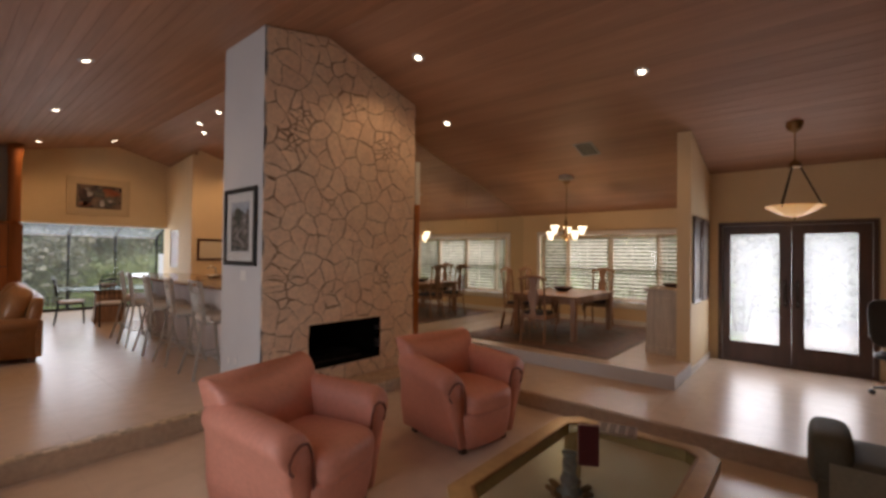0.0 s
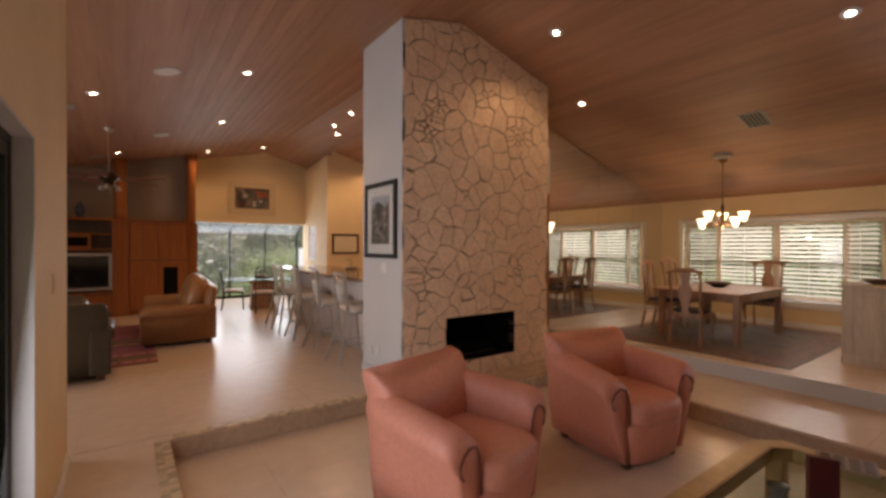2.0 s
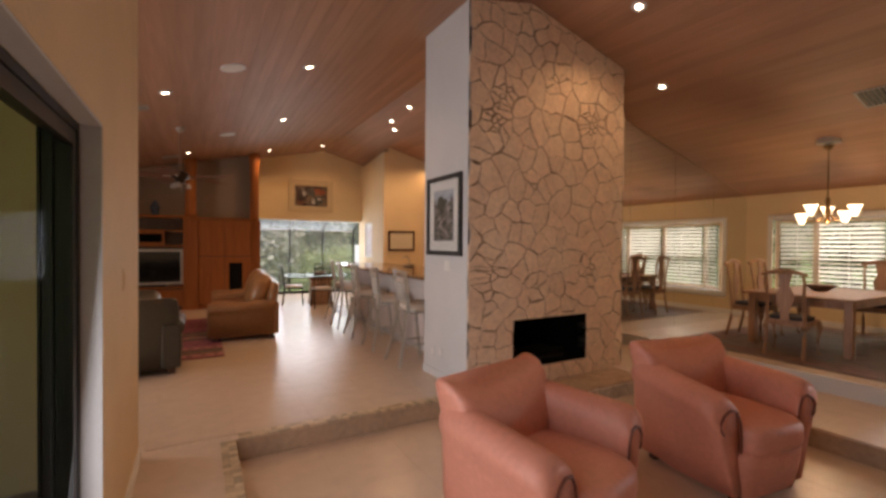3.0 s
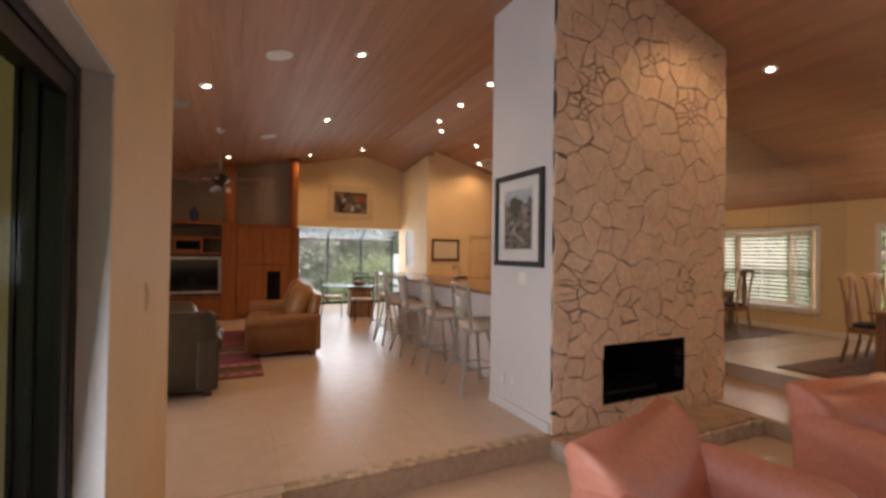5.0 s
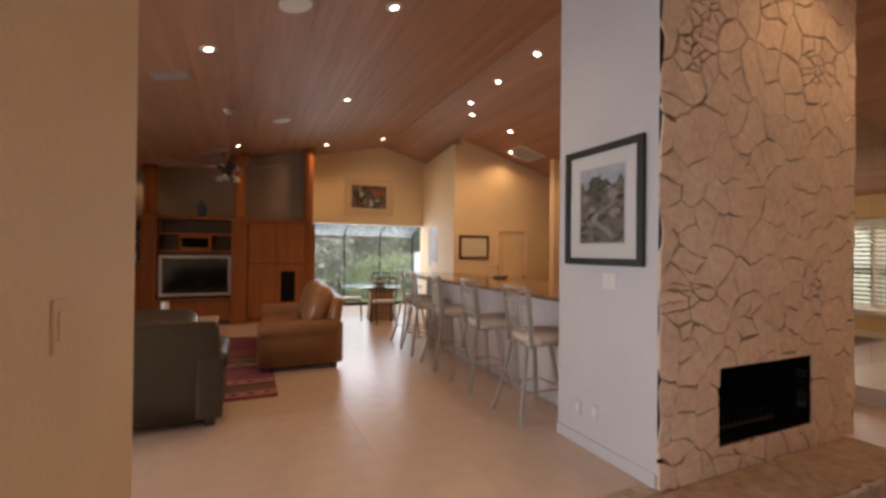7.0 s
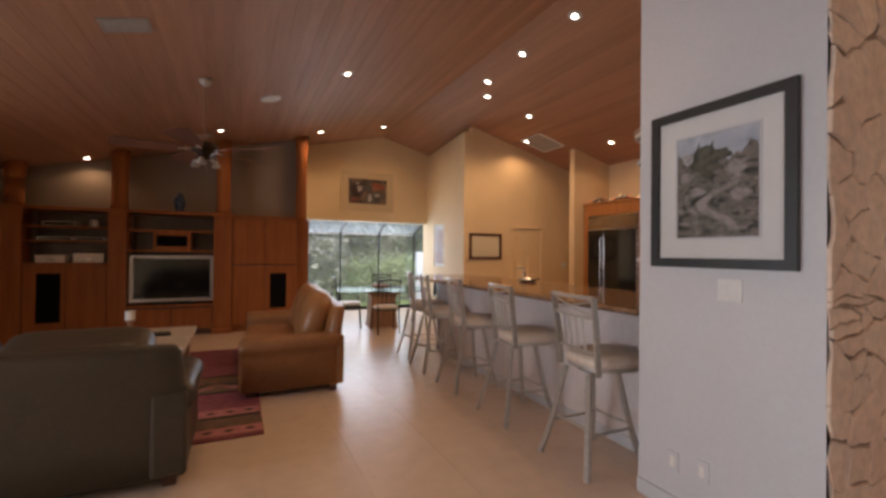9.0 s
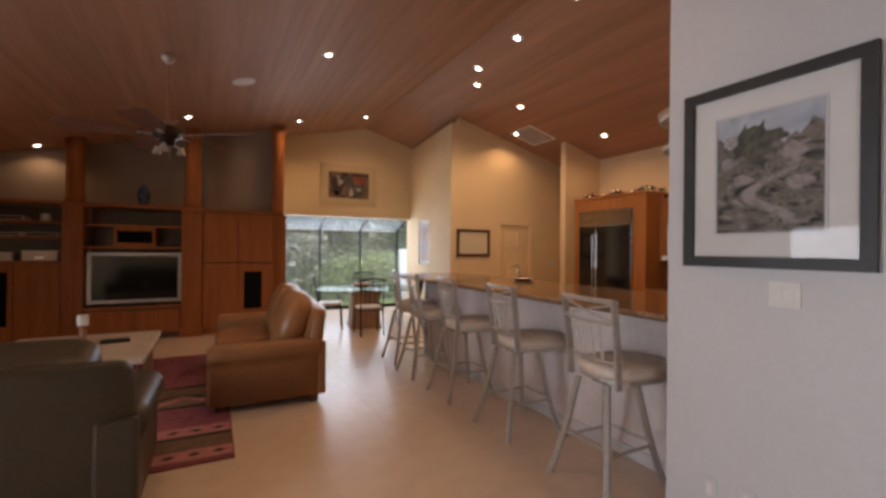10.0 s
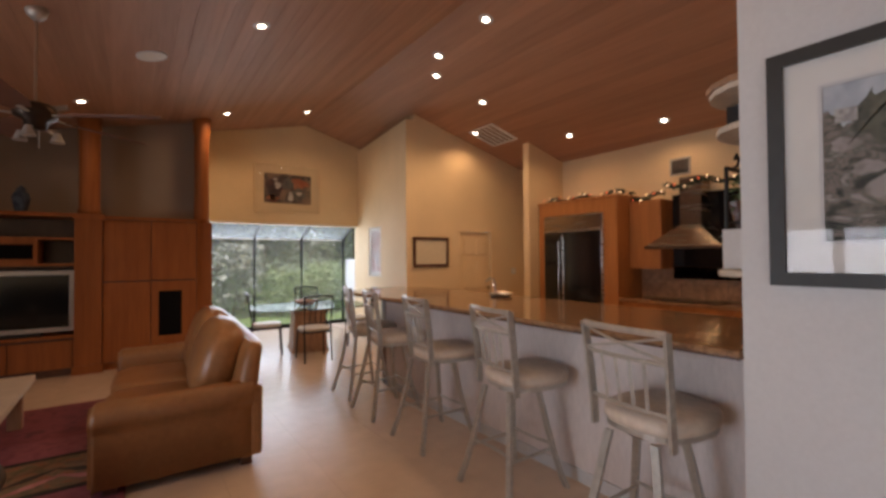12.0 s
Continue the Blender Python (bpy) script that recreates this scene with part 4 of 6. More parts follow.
def armchair(m, label):
    ob = thing("armchair", m, label, "armchair", "pair of salmon armchairs")
    part("base", tub_base(), SALMON, ob, smooth=True)
    part("seat_cushion", pillow(-0.305, 0.305, -0.50, 0.24, 0.31, 0.56, 4.0, 10), SALMON, ob, smooth=True)
    for side in (-1, 1):
        arm = part("arm", rolled_arm(side), SALMON, ob, smooth=True)
        edge = [(0.30, 0.30), (0.305, 0.46), (0.318, 0.55), (0.355, 0.605), (0.41, 0.615), (0.465, 0.592), (0.50, 0.55), (0.495, 0.505), (0.47, 0.48)]
        part("piping", rod([(side * x, -0.388, z * 1.12 - 0.035) for x, z in edge], 0.009, 6), PIPING, arm, "dark welt round the arm front")
    rings = []
    for z, y0, y1, w in ((0.10, 0.20, 0.42, 0.36), (0.35, 0.12, 0.43, 0.38), (0.55, 0.11, 0.45, 0.40), (0.68, 0.14, 0.47, 0.425), (0.77, 0.19, 0.485, 0.445), (0.825, 0.25, 0.48, 0.455), (0.85, 0.33, 0.45, 0.44)):
        ring = []
        for k in range(32):
            a = 2 * math.pi * k / 32
            cx, cy = math.copysign(abs(math.cos(a)) ** 0.35, math.cos(a)), math.copysign(abs(math.sin(a)) ** 0.5, math.sin(a))
            dip = 0.045 - 0.085 * (1 - cx * cx) ** 0.8 if z > 0.7 else 0
            ring.append((w * cx, (y0 + y1) / 2 + (y1 - y0) / 2 * cy, z * 1.06 + dip))
        rings.append(ring)
    part("backrest", loft(rings), SALMON, ob, smooth=True)
    for x in (-0.27, 0.27):
        for y in (-0.33, 0.32):
            part("foot", box(x - 0.03, x + 0.03, y - 0.03, y + 0.03, 0, 0.05, 0.004), DARKWOOD, ob)
    return ob


armchair(pose(3.50, 2.36, SUNK, 0, 0, -7), "salmon leather armchair with rolled arms before the fireplace")
armchair(pose(1.79, 2.42, SUNK, 0, 0, 16), "salmon leather armchair with rolled arms beside its twin")

table = thing("coffee_table", pose(2.73, 0.72, SUNK), "low glass coffee table with a broad gilt wooden frame", "coffee table")
L, W, ch = 0.83, 0.56, 0.12


def octagon(l, w, c):
    return [(-l + c, -w), (l - c, -w), (l, -w + c), (l, w - c), (l - c, w), (-l + c, w), (-l, w - c), (-l, -w + c)]


def ring_prism(outer, inner, z0, z1, bm=None):
    one = bmesh.new()
    v = [[one.verts.new((x, y, z)) for x, y in pts] for pts, z in ((outer, z0), (outer, z1), (inner, z1), (inner, z0))]
    n = len(outer)
    for i in range(n):
        j = (i + 1) % n
        for a, b in ((0, 1), (1, 2), (2, 3), (3, 0)):
            one.faces.new((v[a][i], v[a][j], v[b][j], v[b][i]))
    return join(bm, one)


part("top_frame", ring_prism(octagon(L, W, ch), octagon(L - 0.12, W - 0.12, ch * 0.7), 0.37, 0.45), GOLDWOOD, table)
part("bead", ring_prism(octagon(L - 0.11, W - 0.11, ch * 0.7), octagon(L - 0.125, W - 0.125, ch * 0.7), 0.445, 0.458), BRASS, table, "polished brass bead")
p = part("glass_top", prism(octagon(L - 0.122, W - 0.122, ch * 0.68), 0.436, 0.447), TABLEGLASS, table)
p.visible_shadow = False
for sx in (-1, 1):
    for sy in (-1, 1):
        part("leg", turned(prism([(-0.05, -0.05), (0.05, -0.05), (0.05, 0.05), (-0.05, 0.05)], 0, 0.38, bevel=0.008), pose(sx * (L - 0.12), sy * (W - 0.12), 0)), GOLDWOOD, table)
CRYSTAL = material("grey_crystal", (0.30, 0.31, 0.32), 0.2, grain=0.3, scale=25, bump=0.2, second=(0.16, 0.16, 0.17), mix_scale=14)
DRIED = material("dried_flower", (0.34, 0.19, 0.10), 0.8, grain=0.2, scale=30)
figure = thing("crystal_figurine", pose(3.20, 1.08, SUNK), "grey crystal sculpture with flowers under the glass", "ornament")
part("body", lathe([(0.09, 0), (0.10, 0.02), (0.05, 0.05), (0.07, 0.10), (0.045, 0.16), (0.055, 0.22), (0.04, 0.27), (0.06, 0.30)], seg=16), CRYSTAL, figure, smooth=True)
for k in range(9):
    a = radians(40 * k)
    part("petal", turned(pillow(-0.05, 0.05, -0.03, 0.03, -0.015, 0.02, 2.5, 3), pose(0.13 * math.cos(a), 0.13 * math.sin(a), 0.02, 0, -20, 40 * k)), DRIED, figure)
# upright box standing in for a dark reflection in the table glass
case = thing("burgundy_box", pose(2.80, 0.78, SUNK + 0.448, 0, 0, -57), "slim dark burgundy box standing in for a reflection in the glass", "box")
part("case", box(-0.062, 0.062, -0.02, 0.02, 0, 0.25, 0.004), material("burgundy", (0.075, 0.012, 0.014), 0.35, grain=0.05, scale=20), case)
book = thing("magazine", pose(3.47, 0.83, SUNK + 0.448, 0, 0, 14), "open magazine with dark photographs", "magazine")
part("pages", box(-0.11, 0.11, -0.14, 0.14, 0, 0.012, 0.002), material("magazine_cover", (0.30, 0.22, 0.17), 0.4, grain=0.1, scale=20), book)
for k in range(4):
    part("print", box(-0.095, 0.095, -0.125 + 0.065 * k, -0.08 + 0.065 * k, 0.012, 0.0135), DARKWOOD, book)

# olive easy chair by the entry step
easy = thing("lounge_chair", pose(4.22, -0.62, SUNK, 0, 0, 0), "dark olive upholstered chair with a pale seat panel", "chair")
part("backrest", pillow(-0.05, 0.62, 0.10, 0.36, 0.12, 0.51, 4, 8), FABRICG, easy, smooth=True)
part("seat", pillow(-0.02, 0.62, -0.5, 0.3, 0.12, 0.36, 6, 8), FABRICG, easy, smooth=True)
part("inset_panel", box(-0.056, -0.045, -0.42, 0.24, 0.08, 0.34, 0.004), material("pale_olive", (0.24, 0.22, 0.16), 0.7, grain=0.06, scale=40), easy)
part("side_frame", box(-0.05, 0.62, -0.46, 0.30, 0.04, 0.22, 0.02), FABRICG, easy)
for x in (0.0, 0.56):
    for y in (-0.4, 0.26):
        part("leg", box(x - 0.02, x + 0.02, y - 0.02, y + 0.02, 0, 0.06), BLACK, easy)
desk = thing("office_chair", pose(7.22, -1.12, 0, 0, 0, 60), "black swivel office chair with chrome arms on casters", "chair")
part("column", lathe([(0.03, 0.09), (0.03, 0.26), (0.02, 0.27), (0.02, 0.44)], seg=14), STEEL, desk)
for k in range(5):
    a = radians(72 * k + 12)
    c, s = math.cos(a), math.sin(a)
    spoke = part("base_spoke", rod([(0.02 * c, 0.02 * s, 0.13), (0.30 * c, 0.30 * s, 0.085)], [0.026, 0.015], 8), BLACK, desk)
    part("caster", turned(lathe([(0.012, -0.022), (0.03, -0.02), (0.031, 0.02), (0.012, 0.022)], seg=14), pose(0.31 * c, 0.31 * s, 0.031, 90, 0, 72 * k + 40)), BLACK, spoke)
part("seat", pillow(-0.25, 0.25, -0.24, 0.26, 0.44, 0.53, 4, 7), BLACK, desk, smooth=True)
part("backrest", turned(pillow(-0.22, 0.22, -0.04, 0.04, 0.0, 0.55, 4, 7), pose(0, 0.27, 0.60, -8)), BLACK, desk, smooth=True)
part("back_stem", rod([(0, 0.1, 0.44), (0, 0.30, 0.46), (0, 0.32, 0.75)], 0.018, 8), STEEL, desk)
for sx in (-1, 1):
    arm = part("arm_frame", rod([(sx * 0.22, -0.05, 0.46), (sx * 0.29, -0.10, 0.50), (sx * 0.29, -0.16, 0.68), (sx * 0.29, 0.15, 0.69)], 0.012, 8), STEEL, desk, "chrome arm")
    part("arm_pad", pillow(sx * 0.29 - 0.03, sx * 0.29 + 0.03, -0.2, 0.14, 0.685, 0.715, 4, 5), BLACK, arm, smooth=True)

# framed print on the chimney side
def framed(name, m, w, h, border, mat_w, label, art, frame_mat, glass=True):
    """A frame with mount and print; it faces -y of m."""
    ob = thing(name, m, label, "picture")
    bm = bmesh.new()
    ring = ring_prism([(-w / 2, -h / 2), (w / 2, -h / 2), (w / 2, h / 2), (-w / 2, h / 2)], [(-w / 2 + border, -h / 2 + border), (w / 2 - border, -h / 2 + border), (w / 2 - border, h / 2 - border), (-w / 2 + border, h / 2 - border)], 0, 0.03)
    part("frame", turned(ring, pose(0, 0, 0, 90)), frame_mat, ob)
    bm.free()
    part("mount", box(-w / 2 + border, w / 2 - border, -0.012, -0.002, -h / 2 + border, h / 2 - border), PAPER, ob, "off-white mount")
    i = border + mat_w
    if mat_w:
        part("fillet", turned(ring_prism([(-w / 2 + i - 0.012, -h / 2 + i - 0.012), (w / 2 - i + 0.012, -h / 2 + i - 0.012), (w / 2 - i + 0.012, h / 2 - i + 0.012), (-w / 2 + i - 0.012, h / 2 - i + 0.012)], [(-w / 2 + i, -h / 2 + i), (w / 2 - i, -h / 2 + i), (w / 2 - i, h / 2 - i), (-w / 2 + i, h / 2 - i)], 0.012, 0.016), pose(0, 0, 0, 90)), WHITE, ob)
    part("print", box(-w / 2 + i, w / 2 - i, -0.0145, -0.012, -h / 2 + i, h / 2 - i), art, ob, "muted landscape print")
    if glass:
        g = part("glazing", box(-w / 2 + border, w / 2 - border, -0.022, -0.020, -h / 2 + border, h / 2 - border), PICGLASS, ob)
        g.visible_shadow = False
    return ob


def painted(name, rows, scale=3.0, warp=1.2, stretch=(1, 1, 1)):
    """Loose brushwork: noise through a ramp of colours."""
    m = bpy.data.materials.new(name)
    m.use_nodes = True
    nt = m.node_tree
    co, mp = nt.nodes.new("ShaderNodeTexCoord"), nt.nodes.new("ShaderNodeMapping")
    mp.inputs["Scale"].default_value = stretch
    n = nt.nodes.new("ShaderNodeTexNoise")
    n.inputs["Scale"].default_value, n.inputs["Detail"].default_value, n.inputs["Distortion"].default_value = scale, 8, warp
    r = nt.nodes.new("ShaderNodeValToRGB")
    while len(r.color_ramp.elements) < len(rows):
        r.color_ramp.elements.new(0.5)
    for e, (pos, col) in zip(r.color_ramp.elements, rows):
        e.position, e.color = pos, (*col, 1)
    nt.links.new(co.outputs["Object"], mp.inputs["Vector"])
    nt.links.new(mp.outputs["Vector"], n.inputs["Vector"])
    nt.links.new(n.outputs["Fac"], r.inputs["Fac"])
    nt.links.new(r.outputs["Color"], nt.nodes["Principled BSDF"].inputs["Base Color"])
    nt.nodes["Principled BSDF"].inputs["Roughness"].default_value = 0.6
    return m


LANDSCAPE = painted("landscape_print", [(0.34, (0.025, 0.028, 0.022)), (0.43, (0.10, 0.10, 0.075)), (0.49, (0.24, 0.19, 0.17)), (0.55, (0.09, 0.09, 0.065)), (0.66, (0.32, 0.29, 0.27))], 13, 0.9, (1.0, 1, 2.0))
GREYFRAME = material("charcoal_frame", (0.028, 0.028, 0.026), 0.5, grain=0.12, scale=14, bump=0.05)
pic = framed("framed_print", pose(2.468, 4.785, 1.872, 0, 0, -90), 0.775, 0.895, 0.052, 0.115, "framed landscape print with a wide mount, charcoal frame", LANDSCAPE, GREYFRAME)
SKYTONE = painted("print_sky", [(0.35, (0.32, 0.36, 0.42)), (0.65, (0.52, 0.56, 0.60))], 9, 0.6)
edge = [(-0.218 + 0.436 * k / 40, 0.165 + 0.03 * math.sin(k * 0.31 + 2.4) + 0.014 * math.sin(k * 0.9) + 0.008 * math.sin(k * 2.3)) for k in range(41)]
part("printed_sky", prism([(-0.218, 0.279)] + edge + [(0.218, 0.279)], -0.0155, -0.0145, axis="y"), SKYTONE, pic)
part("printed_trees", prism([(-0.05 + (0.115 + 0.03 * math.sin(5 * a) + 0.02 * math.sin(11 * a + 1)) * math.cos(a), 0.14 + (0.09 + 0.02 * math.sin(7 * a) + 0.015 * math.sin(13 * a)) * math.sin(a)) for a in [k * math.pi / 30 for k in range(60)]], -0.0165, -0.0155, axis="y"), painted("print_tree", [(0.35, (0.03, 0.034, 0.025)), (0.65, (0.13, 0.13, 0.09))], 22, 1.0), pic)
part("printed_house", box(-0.185, -0.125, -0.0175, -0.0165, 0.14, 0.19), painted("print_house", [(0.4, (0.5, 0.48, 0.45)), (0.6, (0.28, 0.27, 0.26))], 40, 0.5), pic)
PATHTONE = painted("print_path", [(0.4, (0.34, 0.30, 0.28)), (0.6, (0.22, 0.20, 0.18))], 20, 1)
bend = [(0.02 + 0.10 * math.sin(k * 0.42), 0.10 - 0.018 * k, 0.008 + 0.0022 * k) for k in range(20)]
part("printed_path", prism([(x - w, z) for x, z, w in bend] + [(x + w, z) for x, z, w in bend[::-1]], -0.0155, -0.0145, axis="y"), PATHTONE, pic)
for cx, cz, w, h, seed in ((-0.14, -0.17, 0.06, 0.035, 0.3), (0.13, -0.06, 0.05, 0.03, 1.2), (-0.10, -0.03, 0.045, 0.025, 2.1), (0.15, -0.20, 0.05, 0.03, 0.8), (-0.16, 0.06, 0.04, 0.025, 1.7), (0.11, 0.08, 0.05, 0.035, 2.6)):
    pts = []
    for k in range(30):
        a = 2 * math.pi * k / 30
        f = 1 + 0.14 * math.sin(3 * a + seed) + 0.08 * math.sin(7 * a + seed)
        pts.append((cx + w * f * math.cos(a), cz + h * f * math.sin(a)))
    part("printed_rock", prism(pts, -0.0165, -0.0155, axis="y"), PATHTONE if seed > 1 else LANDSCAPE, pic)


def wall_plate(m, w, h, toggles, label, mat=None):
    ob = thing("wall_switch", m, label, "switch", "wall plates")
    part("plate", box(-w / 2, w / 2, -0.006, 0, -h / 2, h / 2, 0.002), mat or WHITE, ob)
    for k in range(toggles):
        x = (k - (toggles - 1) / 2) * 0.046
        part("rocker", box(x - 0.016, x + 0.016, -0.01, -0.005, -0.033, 0.033, 0.002), mat or TRIMW, ob)


wall_plate(pose(2.469, 4.712, 1.312, 0, 0, -90), 0.125, 0.115, 2, "white double light switch on the chimney side", PAPER)
wall_plate(pose(2.469, 5.035, 0.29, 0, 0, -90), 0.075, 0.115, 1, "white outlet plate near the floor")
wall_plate(pose(2.469, 4.855, 0.31, 0, 0, -90), 0.075, 0.115, 1, "white outlet plate near the floor")
wall_plate(pose(-0.33, 3.51, 1.34, 0, 0, 90), 0.07, 0.12, 1, "cream wall control beside the sliding door", CREAM)

# pictures in the entry
for x in (7.15, 7.75):
    framed("hanging_picture", pose(x, 0.968, 1.55), 0.5, 1.2, 0.05, 0.0, "tall dark framed picture on the entry wall", painted("dusky_art", [(0.3, (0.05, 0.03, 0.02)), (0.7, (0.2, 0.13, 0.08))], 3), DARKWOOD, False)

# ---- dining room ----
rug = thing("dining_rug", pose(0, 0, DINE), "brown and grey-green patterned dining rug", "rug")
part("field", box(6.15, 9.3, 1.85, 4.45, 0.0, 0.012, 0.004), painted("dining_rug_pile", [(0.3, (0.13, 0.085, 0.06)), (0.5, (0.20, 0.135, 0.10)), (0.7, (0.15, 0.15, 0.12))], 4, 0.6), rug)
part("border", ring_prism([(6.2, 1.9), (9.25, 1.9), (9.25, 4.4), (6.2, 4.4)], [(6.55, 2.25), (8.9, 2.25), (8.9, 4.05), (6.55, 4.05)], 0.011, 0.0145), painted("dining_rug_border", [(0.3, (0.27, 0.145, 0.095)), (0.6, (0.17, 0.095, 0.07))], 9, 0.5), rug, "darker patterned border")
dt = thing("dining_table", pose(7.76, 3.22, DINE), "rectangular pickled oak dining table", "dining table")
part("tabletop", box(-0.92, 0.92, -0.62, 0.62, 0.715, 0.75, 0.008), OAK, dt)
part("apron", ring_prism([(-0.82, -0.55), (0.82, -0.55), (0.82, 0.55), (-0.82, 0.55)], [(-0.80, -0.53), (0.80, -0.53), (0.80, 0.53), (-0.80, 0.53)], 0.61, 0.715), OAK, dt)
for sx in (-1, 1):
    for sy in (-1, 1):
        part("leg", box(sx * 0.80 - 0.045, sx * 0.80 + 0.045, sy * 0.53 - 0.045, sy * 0.53 + 0.045, 0.0145, 0.715, 0.008), OAK, dt)
bowl = thing("wooden_bowl", pose(7.85, 3.3, DINE + 0.75), "shallow dark bowl at the middle of the table", "bowl")
part("dish", lathe([(0.07, 0), (0.1, 0.02), (0.17, 0.06), (0.2, 0.085), (0.19, 0.085), (0.1, 0.03), (0.01, 0.02)], seg=24), DARKWOOD, bowl, smooth=True)
CUSHION = material("dark_seat_fabric", (0.05, 0.045, 0.05), 0.8, grain=0.1, scale=40, bump=0.06)


def dining_chair(m, arms=False):
    ob = thing("dining_chair", m, "pickled oak dining chair with a vase-shaped splat", "chair", "chairs round the dining table")
    for sx in (-1, 1):
        part("front_leg", rod([(sx * 0.22, -0.20, 0.42), (sx * 0.245, -0.225, 0.34), (sx * 0.225, -0.21, 0.18), (sx * 0.225, -0.215, 0.05), (sx * 0.24, -0.24, 0.012)], [0.034, 0.036, 0.02, 0.016, 0.026], 8), OAK, ob)
        part("rear_leg", rod([(sx * 0.20, 0.26, 0.012), (sx * 0.195, 0.20, 0.25), (sx * 0.19, 0.19, 0.44), (sx * 0.185, 0.22, 0.70), (sx * 0.20, 0.25, 0.88), (sx * 0.185, 0.27, 0.985)], [0.02, 0.02, 0.022, 0.018, 0.017, 0.018], 8), OAK, ob)
    part("seat_rail", prism([(-0.235, -0.235), (0.235, -0.235), (0.205, 0.2), (-0.205, 0.2)], 0.37, 0.435, bevel=0.006), OAK, ob)
    part("seat_cushion", turned(pillow(-0.22, 0.22, -0.22, 0.18, 0.42, 0.485, 4, 5), Matrix.Identity(4)), CUSHION, ob, smooth=True)
    part("crest_rail", rod([(-0.235, 0.275, 0.965), (-0.15, 0.268, 0.99), (-0.06, 0.27, 1.005), (0.06, 0.27, 1.005), (0.15, 0.268, 0.99), (0.235, 0.275, 0.965)], [0.018, 0.022, 0.028, 0.028, 0.022, 0.018], 8), OAK, ob)
    part("splat", turned(prism([(-0.05, 0.44), (0.05, 0.44), (0.04, 0.52), (0.085, 0.66), (0.09, 0.74), (0.045, 0.84), (0.075, 0.98), (-0.075, 0.98), (-0.045, 0.84), (-0.09, 0.74), (-0.085, 0.66), (-0.04, 0.52)], 0.215, 0.23, axis="y"), Matrix.Shear("XZ", 4, (0, 0.0))), OAK, ob)
    if arms:
        for sx in (-1, 1):
            part("arm", rod([(sx * 0.19, 0.22, 0.68), (sx * 0.25, 0.0, 0.67), (sx * 0.26, -0.14, 0.64), (sx * 0.235, -0.12, 0.44)], 0.016, 8), OAK, ob)
    return ob


TALL = Matrix.Diagonal((1, 1, 1.07, 1))
first = dining_chair(pose(6.62, 3.16, DINE, 0, 0, 97) @ TALL, False)
for x, y, r in ((7.4, 3.98, 3), (8.15, 4.0, -4), (8.86, 2.98, -84)):
    copy_thing(first, pose(x, y, DINE, 0, 0, r) @ TALL)
side = thing("sideboard", pose(7.05, 1.145, DINE) @ Matrix.Diagonal((1, 0.86, 1.08, 1)), "whitewashed sideboard cabinet beside the divider wall", "sideboard")
part("body", box(0.0, 1.3, 0.0, 0.52, 0.08, 0.84, 0.006), WHITEWASH, side)
part("top", box(-0.03, 1.33, 0.0, 0.56, 0.84, 0.88, 0.01), WHITEWASH, side)
part("plinth", box(-0.015, 1.315, 0.0, 0.535, 0.0, 0.09, 0.008), WHITEWASH, side)
for k in range(3):
    dr = part("door", box(0.03 + 0.42 * k, 0.42 + 0.42 * k, 0.52, 0.54, 0.12, 0.80, 0.005), WHITEWASH, side)
    part("knob", lathe([(0.006, 0), (0.016, 0.02), (0.004, 0.03)], seg=10), BRASS, dr).matrix_local = pose(0.38 + 0.42 * k, 0.54, 0.5, -90)
part("end_panel", box(-0.012, 0.0, 0.08, 0.44, 0.16, 0.76, 0.006), WHITEWASH, side)
for z in (0.25, 0.5):
    part("moulding", box(-0.018, -0.010, 0.1, 0.42, z, z + 0.01), WHITEWASH, side)
dish = thing("dark_bowl", pose(7.5, 1.36, DINE + 0.951), "low dark bowl on the sideboard", "bowl")
part("dish", lathe([(0.06, 0), (0.12, 0.03), (0.15, 0.06), (0.14, 0.06), (0.05, 0.02)], seg=20), DARKWOOD, dish, smooth=True)


# ---- bar and stools ----
bar = thing("breakfast_bar", pose(0, 0, 0), "breakfast bar with pale textured front panel", "bar counter")
BARWALL = material("bar_front", (0.78, 0.71, 0.68), 0.6, grain=0.05, scale=16, stretch=(1, 3, 1), bump=0.08)
part("front_panel", box(2.90, 3.02, 5.28, 9.25, 0, 1.10), BARWALL, bar)
part("baseboard", box(2.885, 2.90, 5.28, 9.25, 0, 0.09, 0.003), WHITE, bar)
part("kitchen_side", box(3.02, 3.55, 5.28, 9.25, 0, 1.10), BARWALL, bar)
pts = [(2.90, 9.25)] + [(3.22 - 0.32 * math.cos(radians(a)), 9.25 + 0.42 * math.sin(radians(a))) for a in range(15, 180, 15)] + [(3.55, 9.25)]
part("rounded_end", prism(pts, 0, 1.10), DARKWOOD, bar, "rounded dark wooden end")
top = thing("countertop", pose(0, 0, 0), "glossy brown granite bar top with rounded end", "countertop")
pts = [(2.46, 5.29), (3.62, 5.29), (3.62, 9.2)] + [(3.04 + 0.58 * math.cos(radians(a)), 9.2 + 0.55 * math.sin(radians(a))) for a in range(15, 180, 15)] + [(2.46, 9.2)]
part("slab", prism(pts, 1.112, 1.14, bevel=0.006), GRANITE, top)
part("edge_strip", prism([(3.04 + (x - 3.04) * 0.985, 7.4 + (y - 7.4) * 0.996) for x, y in pts], 1.10, 1.112), DARKWOOD, top, "dark underside strip")
faucet = thing("kitchen_faucet", pose(3.5, 7.95, 1.14), "curved chrome faucet behind the bar", "faucet")
